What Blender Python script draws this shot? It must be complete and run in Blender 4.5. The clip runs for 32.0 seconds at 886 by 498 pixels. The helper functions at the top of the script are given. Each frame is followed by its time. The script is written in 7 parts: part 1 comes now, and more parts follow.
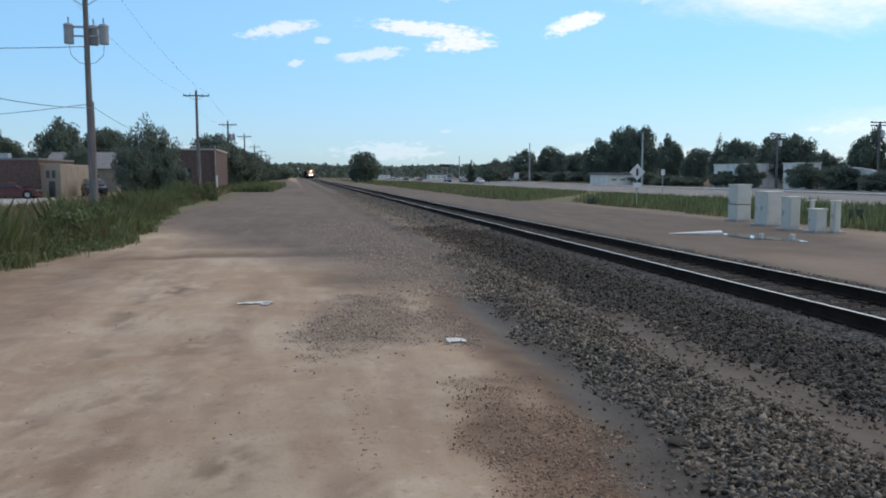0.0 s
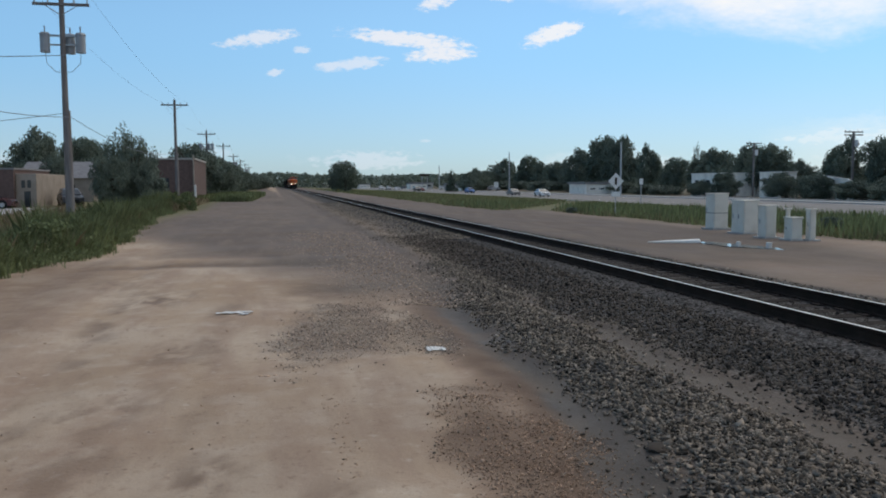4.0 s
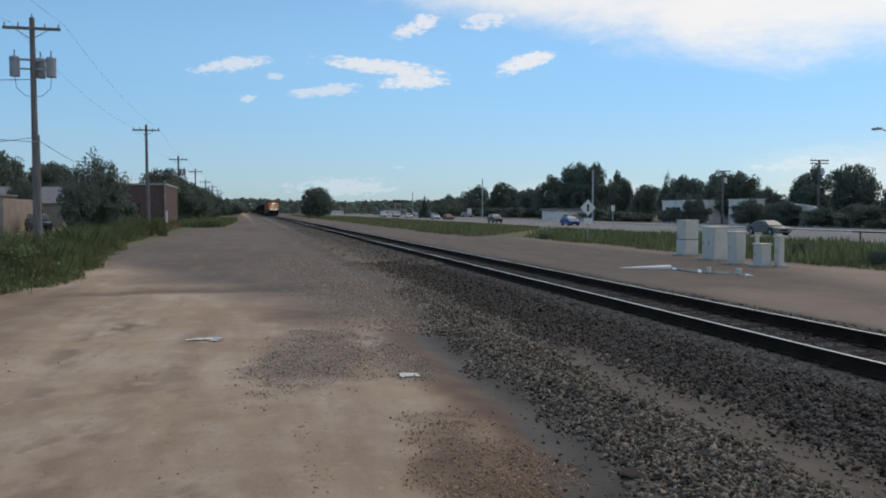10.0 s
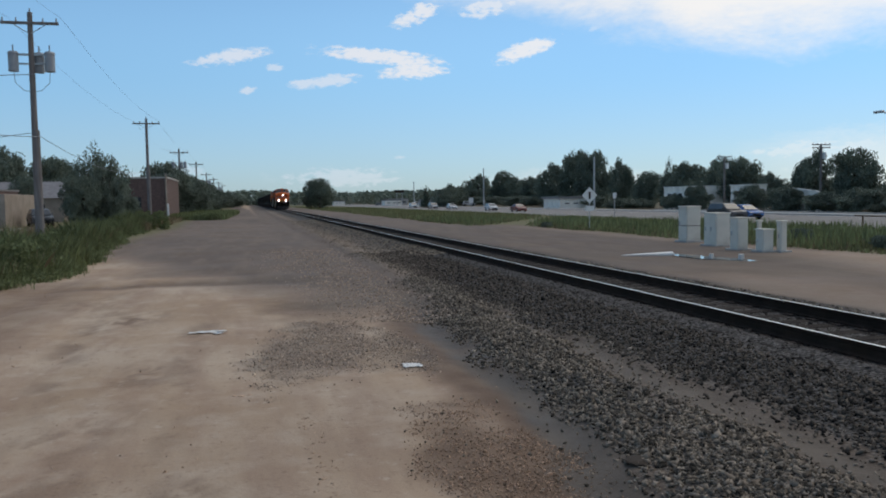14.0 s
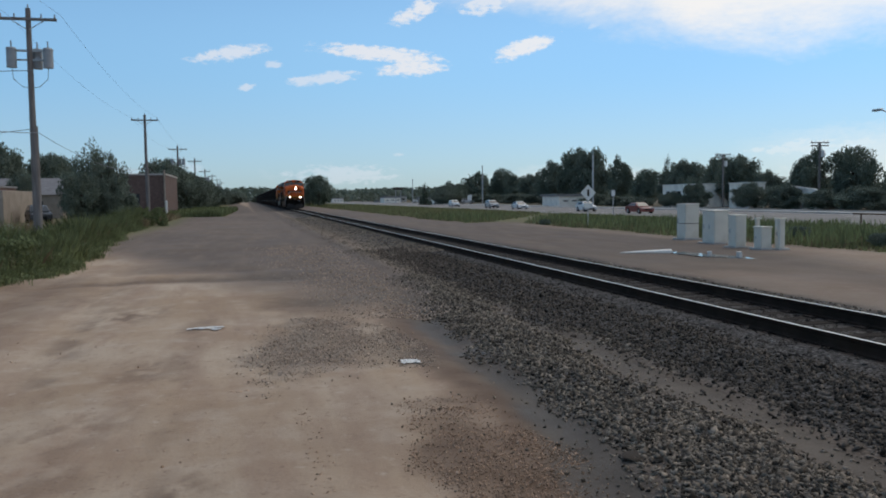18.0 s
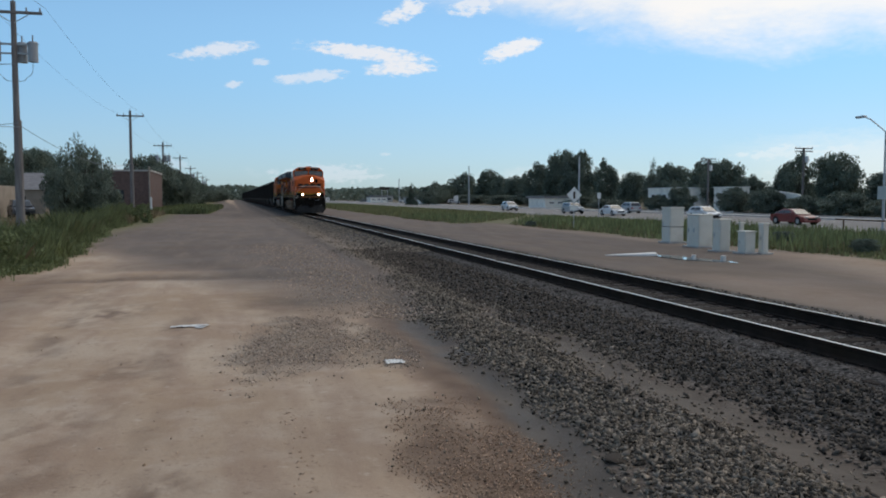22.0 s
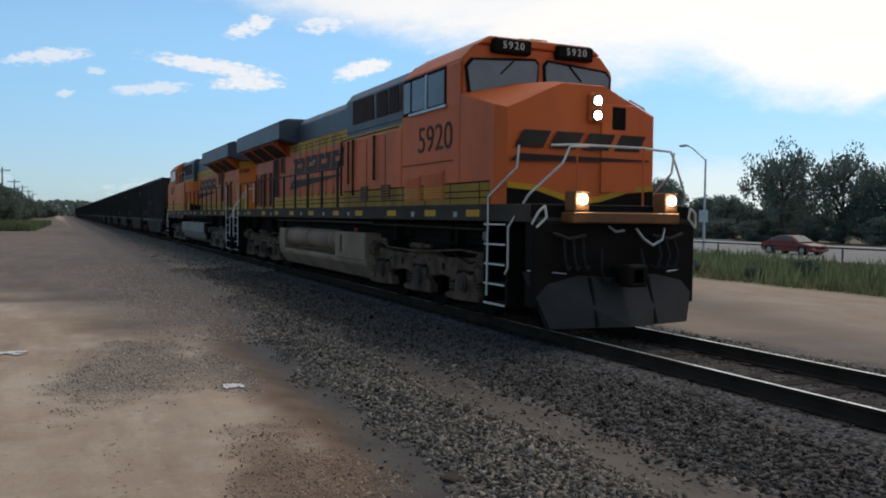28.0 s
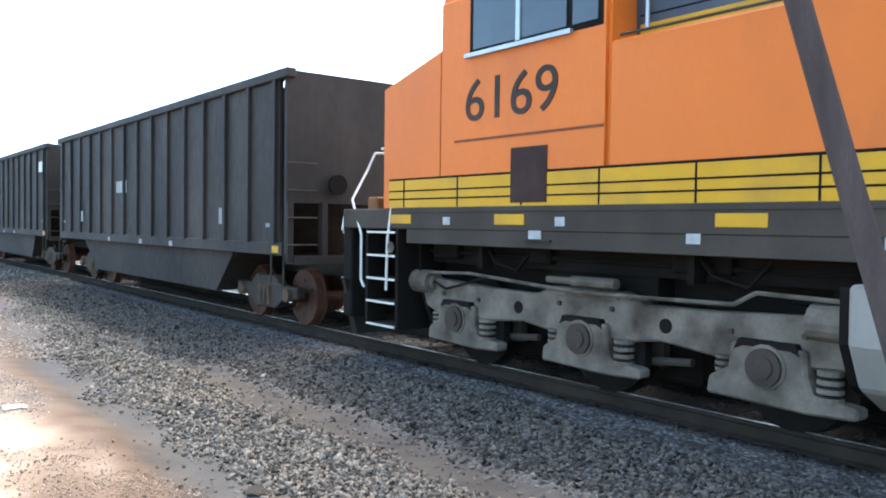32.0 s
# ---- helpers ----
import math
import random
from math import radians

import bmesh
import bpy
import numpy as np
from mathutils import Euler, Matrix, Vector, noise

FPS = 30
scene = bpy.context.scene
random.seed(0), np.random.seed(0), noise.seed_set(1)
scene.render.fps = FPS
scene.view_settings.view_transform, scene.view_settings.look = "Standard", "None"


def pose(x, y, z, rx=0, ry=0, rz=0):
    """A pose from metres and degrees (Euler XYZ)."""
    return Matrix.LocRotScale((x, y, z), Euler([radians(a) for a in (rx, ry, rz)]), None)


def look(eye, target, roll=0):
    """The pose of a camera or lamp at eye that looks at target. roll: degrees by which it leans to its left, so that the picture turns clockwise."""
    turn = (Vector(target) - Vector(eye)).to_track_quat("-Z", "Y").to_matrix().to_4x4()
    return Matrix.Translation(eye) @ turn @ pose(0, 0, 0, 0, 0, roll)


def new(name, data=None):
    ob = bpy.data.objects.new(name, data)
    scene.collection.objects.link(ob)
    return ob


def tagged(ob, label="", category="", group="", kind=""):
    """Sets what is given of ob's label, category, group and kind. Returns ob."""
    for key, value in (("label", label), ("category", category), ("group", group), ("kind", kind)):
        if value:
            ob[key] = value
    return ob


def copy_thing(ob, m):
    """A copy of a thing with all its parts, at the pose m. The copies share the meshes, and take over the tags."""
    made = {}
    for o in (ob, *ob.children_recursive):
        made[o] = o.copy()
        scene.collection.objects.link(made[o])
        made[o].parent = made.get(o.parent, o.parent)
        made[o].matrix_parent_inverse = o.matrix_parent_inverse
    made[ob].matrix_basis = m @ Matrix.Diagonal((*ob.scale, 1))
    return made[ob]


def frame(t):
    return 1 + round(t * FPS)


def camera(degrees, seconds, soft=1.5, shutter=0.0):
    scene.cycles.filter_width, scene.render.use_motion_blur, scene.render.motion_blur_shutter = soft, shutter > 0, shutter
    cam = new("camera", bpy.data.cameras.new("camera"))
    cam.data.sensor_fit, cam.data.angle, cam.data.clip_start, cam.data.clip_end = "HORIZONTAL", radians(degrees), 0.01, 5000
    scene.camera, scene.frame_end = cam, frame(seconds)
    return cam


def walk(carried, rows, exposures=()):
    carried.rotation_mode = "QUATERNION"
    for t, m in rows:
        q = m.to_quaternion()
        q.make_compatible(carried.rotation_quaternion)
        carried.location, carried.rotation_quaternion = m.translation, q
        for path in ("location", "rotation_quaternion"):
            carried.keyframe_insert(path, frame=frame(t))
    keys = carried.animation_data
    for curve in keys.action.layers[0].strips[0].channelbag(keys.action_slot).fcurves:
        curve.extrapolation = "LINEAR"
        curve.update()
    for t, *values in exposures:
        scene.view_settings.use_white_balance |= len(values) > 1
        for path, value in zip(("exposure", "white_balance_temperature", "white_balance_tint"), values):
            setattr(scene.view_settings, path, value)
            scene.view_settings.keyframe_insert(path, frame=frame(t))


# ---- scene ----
cam = camera(57.16, 32.0, soft=1.9, shutter=0.0)
PATH = [
    (0.0, -0.036, -0.002, 1.698, 84.761, 0.217, -10.262),
    (0.5, -0.028, -0.016, 1.694, 84.716, 0.597, -10.375),
    (1.0, -0.025, -0.000, 1.681, 85.314, 0.373, -10.748),
    (1.5, -0.024, -0.007, 1.693, 85.116, 0.222, -10.972),
    (2.0, -0.032, -0.010, 1.689, 85.542, 0.042, -11.285),
    (2.5, -0.032, -0.011, 1.686, 85.363, 0.060, -11.048),
    (3.0, -0.022, -0.016, 1.690, 85.662, 0.215, -11.390),
    (3.5, -0.028, -0.018, 1.694, 85.345, 0.381, -11.609),
    (5.5, -0.038, 0.001, 1.677, 85.794, -0.330, -12.082),
    (6.0, -0.037, -0.003, 1.682, 85.786, -0.201, -12.315),
    (6.5, -0.034, -0.002, 1.682, 86.011, -0.206, -12.326),
    (7.0, -0.028, 0.000, 1.679, 86.031, -0.130, -12.766),
    (7.5, -0.033, 0.001, 1.677, 86.295, -0.308, -12.873),
    (8.0, -0.037, -0.001, 1.687, 86.327, -0.422, -13.155),
    (8.5, -0.048, -0.007, 1.682, 85.987, 0.211, -13.072),
    (9.0, -0.042, -0.007, 1.676, 86.364, 0.020, -13.242),
    (9.5, -0.036, -0.007, 1.685, 86.824, 0.150, -13.358),
    (10.0, -0.031, -0.001, 1.680, 87.254, 0.123, -13.537),
    (10.5, -0.037, 0.001, 1.674, 87.124, 0.139, -13.193),
    (11.0, -0.029, 0.008, 1.688, 87.726, 0.538, -13.076),
    (11.5, -0.019, 0.013, 1.683, 86.949, 0.892, -14.106),
    (12.0, -0.026, 0.002, 1.685, 86.764, 0.822, -13.326),
    (12.5, -0.022, 0.013, 1.683, 86.367, 1.073, -13.302),
    (13.0, -0.022, 0.012, 1.682, 86.194, 0.993, -13.153),
    (13.5, -0.020, 0.013, 1.681, 86.477, 0.932, -13.347),
    (14.0, -0.024, 0.013, 1.685, 86.515, 0.906, -13.435),
    (14.5, -0.024, 0.016, 1.686, 86.540, 0.939, -13.147),
    (16.5, -0.022, 0.003, 1.679, 86.033, 1.035, -13.233),
    (17.0, -0.025, 0.006, 1.679, 86.026, 1.019, -12.848),
    (17.5, -0.018, 0.007, 1.680, 86.164, 1.037, -13.298),
    (18.0, -0.017, 0.005, 1.672, 86.331, 0.794, -13.523),
    (18.5, -0.016, 0.011, 1.679, 85.987, 0.525, -13.686),
    (19.0, -0.017, 0.010, 1.678, 86.287, 0.580, -13.588),
    (19.5, -0.019, 0.004, 1.682, 86.164, 0.184, -13.703),
    (20.0, -0.010, 0.006, 1.681, 86.152, 0.255, -13.922),
    (20.5, -0.014, 0.002, 1.669, 85.752, 0.421, -13.728),
    (21.0, -0.019, 0.000, 1.673, 86.315, 0.308, -14.184),
    (21.5, -0.017, 0.000, 1.677, 86.251, 0.288, -14.443),
    (22.0, -0.022, 0.001, 1.677, 86.347, 0.021, -14.482),
    (22.5, -0.018, 0.001, 1.679, 86.502, 0.049, -14.963),
    (23.0, -0.001, -0.003, 1.678, 86.606, -0.174, -16.354),
    (23.5, -0.010, 0.007, 1.677, 87.047, 0.005, -16.761),
    (24.0, -0.014, -0.003, 1.671, 86.802, -0.242, -16.000),
    (24.5, -0.016, -0.002, 1.676, 86.583, -0.159, -16.192),
    (26.5, -0.001, -0.001, 1.682, 87.022, -0.078, -17.347),
    (27.0, 0.027, 0.006, 1.679, 87.217, -0.055, -19.354),
    (27.5, 0.031, -0.006, 1.680, 86.777, -0.210, -21.826),
    (28.0, 0.057, -0.005, 1.688, 87.748, -0.597, -25.037),
    (28.5, 0.090, 0.004, 1.678, 87.632, -0.927, -28.390),
    (29.0, 0.097, 0.018, 1.682, 87.948, -0.848, -30.901),
    (29.5, 0.125, 0.017, 1.679, 88.111, -0.643, -33.023),
    (30.0, 0.139, 0.007, 1.678, 88.665, -0.663, -35.462),
    (30.5, 0.156, -0.003, 1.694, 88.639, -0.480, -36.141),
    (31.0, 0.161, -0.007, 1.703, 88.468, -0.320, -37.246),
    (31.5, 0.151, -0.020, 1.688, 88.491, -0.236, -37.314),
    (32.0, 0.152, -0.023, 1.688, 88.308, -0.729, -37.809),
]
EXPOSURES = [(0.0, 0.3, 6500, 10), (1.0, 0.1, 6600, 10), (2.0, 0.14, 6600, 10), (3.0, 0.1, 6600, 10), (8.0, 0.1, 6600, 10), (10.0, 0.0, 6600, 10), (18.0, 0.0, 6600, 10), (23.0, 0.08, 6700, 10), (24.0, -0.08, 6600, 10), (27.0, 0.0, 6800, 10), (28.0, 0.15, 6800, 10), (28.3, 0.45, 6850, 10), (28.65, 1.6, 7000, 10), (29.0, 2.20, 6850, 11), (30.0, 2.97, 6550, 11), (31.0, 3.12, 6650, 11), (32.0, 2.77, 6750, 11)]
walk(cam, [(t, pose(*row)) for t, *row in PATH], EXPOSURES)

TRACK = 7.437        # lateral place of the track's centre line
RAIL_HALF = 0.7525

# ---- sky and sun ----
SUN_AZ, SUN_EL = 62.0, 57.0      # degrees to the right of the track's line, and up


def world_sky():
    w = bpy.data.worlds.new("sky")
    scene.world = w
    w.use_nodes = True
    nt = w.node_tree
    nt.nodes.clear()
    N, L = nt.nodes.new, nt.links.new

    def put(sock, v):
        if isinstance(v, (int, float)):
            sock.default_value = v
        else:
            L(v, sock)

    def m(op, a, b=0.0, c=0.0):
        n = N("ShaderNodeMath")
        n.operation = op
        for s, v in zip(n.inputs, (a, b, c)):
            put(s, v)
        return n.outputs[0]

    def ramp(v, lo, hi, t0=0.0, t1=1.0):
        n = N("ShaderNodeMapRange")
        n.interpolation_type = "SMOOTHSTEP"
        for s, x in zip(n.inputs[:5], (v, lo, hi, t0, t1)):
            put(s, x)
        return n.outputs[0]

    out, bg = N("ShaderNodeOutputWorld"), N("ShaderNodeBackground")
    sky = N("ShaderNodeTexSky")
    sky.sky_type = "NISHITA"
    sky.sun_disc = False
    sky.sun_elevation, sky.sun_rotation = radians(SUN_EL), radians(SUN_AZ)
    sky.altitude, sky.air_density, sky.dust_density, sky.ozone_density = 1300, 1.0, 1.4, 2.5
    co = N("ShaderNodeTexCoord")
    nrm = N("ShaderNodeVectorMath")
    nrm.operation = "NORMALIZE"
    L(co.outputs["Generated"], nrm.inputs[0])
    xyz = N("ShaderNodeSeparateXYZ")
    L(nrm.outputs[0], xyz.inputs[0])
    x, y, z = xyz.outputs
    az = m("MULTIPLY", m("ARCTAN2", x, y), 57.2958)
    el = m("MULTIPLY", m("ARCSINE", z), 57.2958)
    vec = N("ShaderNodeCombineXYZ")
    L(az, vec.inputs[0])
    L(m("MULTIPLY", el, 2.2), vec.inputs[1])

    def noise_at(scale, detail, rough=0.55, dist=0.0):
        n = N("ShaderNodeTexNoise")
        n.inputs["Scale"].default_value = scale
        n.inputs["Detail"].default_value = detail
        n.inputs["Roughness"].default_value = rough
        n.inputs["Distortion"].default_value = dist
        L(vec.outputs[0], n.inputs["Vector"])
        return n.outputs["Fac"]

    fine, mid, wide = noise_at(1.7, 7, 0.62), noise_at(0.45, 5), noise_at(0.07, 5, 0.6, 0.4)
    edge = m("ADD", m("MULTIPLY", m("SUBTRACT", fine, 0.5), 3.0), m("MULTIPLY", m("SUBTRACT", mid, 0.5), 2.6))

    # small fair-weather clouds: azimuth, elevation, half width, half height, tilt, thickness
    puffs = [(9.4, 9.85, 4.6, 0.55, -0.09, 1.0), (11.6, 8.9, 2.3, 0.55, 0.05, 1.0), (5.4, 8.2, 2.4, 0.42, 0.09, 0.7),
             (-0.8, 9.75, 2.6, 0.5, 0.16, 0.85), (19.3, 10.1, 2.2, 0.6, 0.26, 0.95), (11.8, 12.6, 1.6, 0.62, 0.3, 0.95),
             (16.6, 12.9, 2.3, 0.6, 0.1, 0.8), (24.4, 11.6, 0.8, 0.35, 0.3, 0.35), (0.2, 7.6, 0.7, 0.28, 0.15, 0.7),
             (2.1, 9.1, 0.7, 0.25, 0.0, 0.6), (10.4, 3.0, 0.5, 0.2, 0.0, 0.5),
             (38.5, 2.9, 4.4, 0.6, 0.05, 0.5), (45.0, 2.2, 6.0, 0.8, 0.0, 0.5), (6.5, 1.6, 4.0, 0.8, 0.0, 0.55), (-4.5, 2.2, 2.5, 0.5, 0.0, 0.4)]
    cover = None
    for a, e, w2, h2, tilt, thick in puffs:
        da = m("SUBTRACT", az, a)
        de = m("SUBTRACT", m("SUBTRACT", el, e), m("MULTIPLY", da, tilt))
        r = m("ADD", m("POWER", m("ABSOLUTE", m("DIVIDE", da, w2)), 2.0), m("POWER", m("ABSOLUTE", m("DIVIDE", de, h2)), 2.0))
        c = ramp(m("ADD", r, edge), 1.25, 0.15, 0.0, thick)
        cover = c if cover is None else m("MAXIMUM", cover, c)
    # the great sheet of high cloud to the right, whose lower edge falls away from the track
    edge_el = m("SUBTRACT", 15.4, m("MULTIPLY", az, 0.170))
    sheet = ramp(m("ADD", m("SUBTRACT", el, edge_el), m("ADD", m("MULTIPLY", m("SUBTRACT", wide, 0.5), 7.0), m("MULTIPLY", edge, 0.35))), -0.6, 2.8, 0.0, 1.0)
    sheet = m("MULTIPLY", sheet, m("MULTIPLY", ramp(az, -30.0, 20.0, 0.25, 1.0), ramp(az, 75.0, 130.0, 1.0, 0.45)))
    sheet = m("MULTIPLY", sheet, ramp(el, 30.0, 60.0, 1.0, 0.75))
    sheet = m("MULTIPLY", sheet, ramp(wide, 0.22, 0.6, 0.75, 1.0))
    # veil near the skyline
    low = m("MAXIMUM", ramp(el, 9.0, 0.5, 0.0, 0.22), m("MULTIPLY", ramp(m("ADD", el, m("MULTIPLY", edge, 0.45)), 3.0, 1.2, 0.0, 0.55), ramp(wide, 0.30, 0.62)))
    low2 = m("MULTIPLY", ramp(m("ADD", el, m("MULTIPLY", edge, 0.5)), 5.4, 2.6), ramp(az, 24.0, 44.0, 0.0, 0.5))
    veil = m("MAXIMUM", low, low2)
    mixs = N("ShaderNodeMix")
    mixs.data_type = "RGBA"
    L(m("MINIMUM", m("MAXIMUM", m("MAXIMUM", cover, sheet), veil), 1.0), mixs.inputs["Factor"])
    tint = N("ShaderNodeMix")
    tint.data_type, tint.blend_type = "RGBA", "MULTIPLY"
    tint.inputs["Factor"].default_value = 1.0
    L(sky.outputs[0], tint.inputs["A"])
    side = N("ShaderNodeMix")
    side.data_type = "RGBA"
    L(ramp(az, 5.0, 35.0), side.inputs["Factor"])
    side.inputs["A"].default_value = (1.16, 1.45, 1.46, 1)
    side.inputs["B"].default_value = (1.02, 1.34, 1.42, 1)
    band = N("ShaderNodeMix")
    band.data_type = "RGBA"
    L(ramp(el, 0.0, 13.0), band.inputs["Factor"])
    band.inputs["A"].default_value = (0.60, 0.86, 1.10, 1)
    L(side.outputs["Result"], band.inputs["B"])
    L(band.outputs["Result"], tint.inputs["B"])
    L(tint.outputs["Result"], mixs.inputs["A"])
    white = N("ShaderNodeMix")
    white.data_type = "RGBA"
    L(ramp(az, -5.0, 45.0), white.inputs["Factor"])
    white.inputs["A"].default_value = (7.0, 7.6, 8.6, 1)
    white.inputs["B"].default_value = (9.4, 9.3, 9.2, 1)
    L(white.outputs["Result"], mixs.inputs["B"])
    L(mixs.outputs["Result"], bg.inputs["Color"])
    bg.inputs["Strength"].default_value = 0.1
    L(bg.outputs[0], out.inputs[0])


world_sky()
sun_data = bpy.data.lights.new("sun", "SUN")
sun_data.energy, sun_data.angle, sun_data.color = 0.75, radians(40), (1.0, 0.92, 0.80)
sun = new("sun", sun_data)
_a, _e = radians(SUN_AZ), radians(SUN_EL)
sun.matrix_world = look((300 * math.sin(_a) * math.cos(_e), 300 * math.cos(_a) * math.cos(_e), 300 * math.sin(_e)), (0, 0, 0))

# ---- materials ----
def mat(name, color, rough=0.6, metal=0.0, vary=0.25, scale=3.0, fine=40.0, bump=0.15, dirt=None, dirt_amt=0.35, dirt_scale=1.2,
        island=0.0, rand=0.0, emit=0.0, spec=0.22, stretch=(1, 1, 1), trans=0.0):
    """A painted, stony or metal surface with variation at two scales, optional dirt and relief."""
    M = bpy.data.materials.new(name)
    M.use_nodes = True
    nt = M.node_tree
    N, L = nt.nodes.new, nt.links.new
    b = nt.nodes["Principled BSDF"]
    b.inputs["Roughness"].default_value, b.inputs["Metallic"].default_value = rough, metal
    b.inputs["Specular IOR Level"].default_value = spec
    co = N("ShaderNodeTexCoord")
    mp = N("ShaderNodeMapping")
    mp.inputs["Scale"].default_value = stretch
    L(co.outputs["Object"], mp.inputs[0])

    def noi(s, d):
        n = N("ShaderNodeTexNoise")
        n.inputs["Scale"].default_value, n.inputs["Detail"].default_value = s, d
        L(mp.outputs[0], n.inputs["Vector"])
        return n.outputs["Fac"]

    big, small = noi(scale, 4), noi(fine, 3)

    def mixc(fac, a, bb, kind="MIX"):
        n = N("ShaderNodeMix")
        n.data_type, n.blend_type = "RGBA", kind
        for s, v in (("Factor", fac), ("A", a), ("B", bb)):
            if isinstance(v, bpy.types.NodeSocket):
                L(v, n.inputs[s])
            else:
                n.inputs[s].default_value = v
        return n.outputs["Result"]

    def rng(v, a, bb, c, d):
        n = N("ShaderNodeMapRange")
        L(v, n.inputs[0])
        for i, q in enumerate((a, bb, c, d)):
            n.inputs[i + 1].default_value = q
        return n.outputs[0]

    c4 = (*color, 1)
    dark = tuple(max(0, v * (1 - vary)) for v in color) + (1,)
    lite = tuple(min(1, v * (1 + vary * 0.8)) for v in color) + (1,)
    col = mixc(rng(big, 0.3, 0.7, 0, 1), dark, lite)
    col = mixc(rng(small, 0.25, 0.75, 0, 0.35), col, dark)
    if dirt:
        spots = noi(dirt_scale, 6)
        col = mixc(rng(spots, 0.48, 0.72, 0, dirt_amt), col, (*dirt, 1))
    if island or rand:
        src = N("ShaderNodeNewGeometry").outputs["Random Per Island"] if island else N("ShaderNodeObjectInfo").outputs["Random"]
        amt = island or rand
        v = N("ShaderNodeHueSaturation")
        L(rng(src, 0, 1, 1 - amt, 1 + amt), v.inputs["Value"])
        L(col, v.inputs["Color"])
        col = v.outputs[0]
    L(col, b.inputs["Base Color"])
    L(rng(small, 0.2, 0.8, max(0.02, rough - 0.08), min(1, rough + 0.12)), b.inputs["Roughness"])
    if bump:
        bp = N("ShaderNodeBump")
        bp.inputs["Strength"].default_value = bump
        bp.inputs["Distance"].default_value = 0.01
        L(small, bp.inputs["Height"])
        L(bp.outputs[0], b.inputs["Normal"])
    if trans:
        b.inputs["Transmission Weight"].default_value = trans
    if emit:
        b.inputs["Emission Color"].default_value = c4
        b.inputs["Emission Strength"].default_value = emit
    return M


def leaf_mat(name, color, rand=0.24):
    M = mat(name, color, 0.65, 0, 0.3, 0.35, 3.0, 0.0, island=rand, spec=0.2)
    nt = M.node_tree
    b = nt.nodes["Principled BSDF"]
    through_leaf, both = nt.nodes.new("ShaderNodeBsdfTranslucent"), nt.nodes.new("ShaderNodeMixShader")
    both.inputs[0].default_value = 0.25
    nt.links.new(b.inputs["Base Color"].links[0].from_socket, through_leaf.inputs["Color"])
    nt.links.new(b.outputs[0], both.inputs[1])
    nt.links.new(through_leaf.outputs[0], both.inputs[2])
    nt.links.new(both.outputs[0], nt.nodes["Material Output"].inputs["Surface"])
    return M


ORANGE = mat("orange_paint", (0.60, 0.113, 0.022), 0.5, vary=0.12, scale=0.6, fine=25, bump=0.03, dirt=(0.20, 0.062, 0.026), dirt_amt=0.45, dirt_scale=1.1, spec=0.22, stretch=(1, 1, 0.45))
YELLOW = mat("yellow_paint", (0.55, 0.275, 0.012), 0.5, vary=0.15, scale=1.2, fine=25, bump=0.03, dirt=(0.17, 0.10, 0.03), dirt_amt=0.6, spec=0.2)
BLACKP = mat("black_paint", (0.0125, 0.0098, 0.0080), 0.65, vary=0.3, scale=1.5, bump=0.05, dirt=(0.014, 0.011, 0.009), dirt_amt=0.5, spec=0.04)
DARKGREY = mat("dark_grey_frame", (0.058, 0.045, 0.035), 0.7, vary=0.3, scale=1.5, bump=0.08, dirt=(0.060, 0.046, 0.034), dirt_amt=0.6, spec=0.08)
HOODTOP = mat("blue_black_hood", (0.042, 0.050, 0.064), 0.45, spec=0.4, vary=0.25, scale=0.8, bump=0.05, dirt=(0.10, 0.09, 0.08), dirt_amt=0.4)
GRILLE = mat("grille", (0.045, 0.025, 0.020), 0.75, spec=0.12, vary=0.3, scale=4, fine=90, bump=0.6)
TRUCKDIRT = mat("dusty_brown_steel", (0.122, 0.076, 0.049), 0.9, spec=0.1, vary=0.4, scale=3.5, bump=0.3, dirt=(0.034, 0.026, 0.021), dirt_amt=0.9, dirt_scale=2.6)
TRUCKGREY = mat("dusty_silver_steel", (0.150, 0.118, 0.090), 0.88, spec=0.12, vary=0.4, scale=3.5, bump=0.25, dirt=(0.040, 0.027, 0.018), dirt_amt=0.95, dirt_scale=2.4)
TANKTAN = mat("dusty_tan_tank", (0.27, 0.180, 0.116), 0.78, spec=0.2, vary=0.2, scale=1.2, bump=0.1, dirt=(0.10, 0.08, 0.06), dirt_amt=0.6, dirt_scale=0.9)
TANKGREY = mat("grey_tank", (0.255, 0.220, 0.184), 0.7, spec=0.2, vary=0.2, scale=1.0, bump=0.08, dirt=(0.22, 0.2, 0.18), dirt_amt=0.6, dirt_scale=0.9, stretch=(1, 1.6, 0.5))
WHITEP = mat("white_paint", (0.58, 0.53, 0.46), 0.5, vary=0.08, scale=4, bump=0.03)
STEEL = mat("worn_rail_top", (0.90, 0.89, 0.87), 0.30, 1.0, vary=0.1, scale=3, bump=0.03)
RAILRUST = mat("rusty_rail", (0.034, 0.024, 0.018), 0.9, spec=0.08, vary=0.35, scale=3, bump=0.3, dirt=(0.05, 0.03, 0.018), dirt_amt=0.5)
TIEWOOD = mat("weathered_tie", (0.060, 0.050, 0.042), 0.95, spec=0.08, vary=0.4, scale=2, bump=0.5, rand=0.3, stretch=(1, 8, 8))
TIEPLATE = mat("tie_plate", (0.04, 0.03, 0.025), 0.75, 0.4, vary=0.3)
GLASS = mat("dark_glass", (0.05, 0.054, 0.058), 0.08, vary=0.1, bump=0.0, spec=0.5)
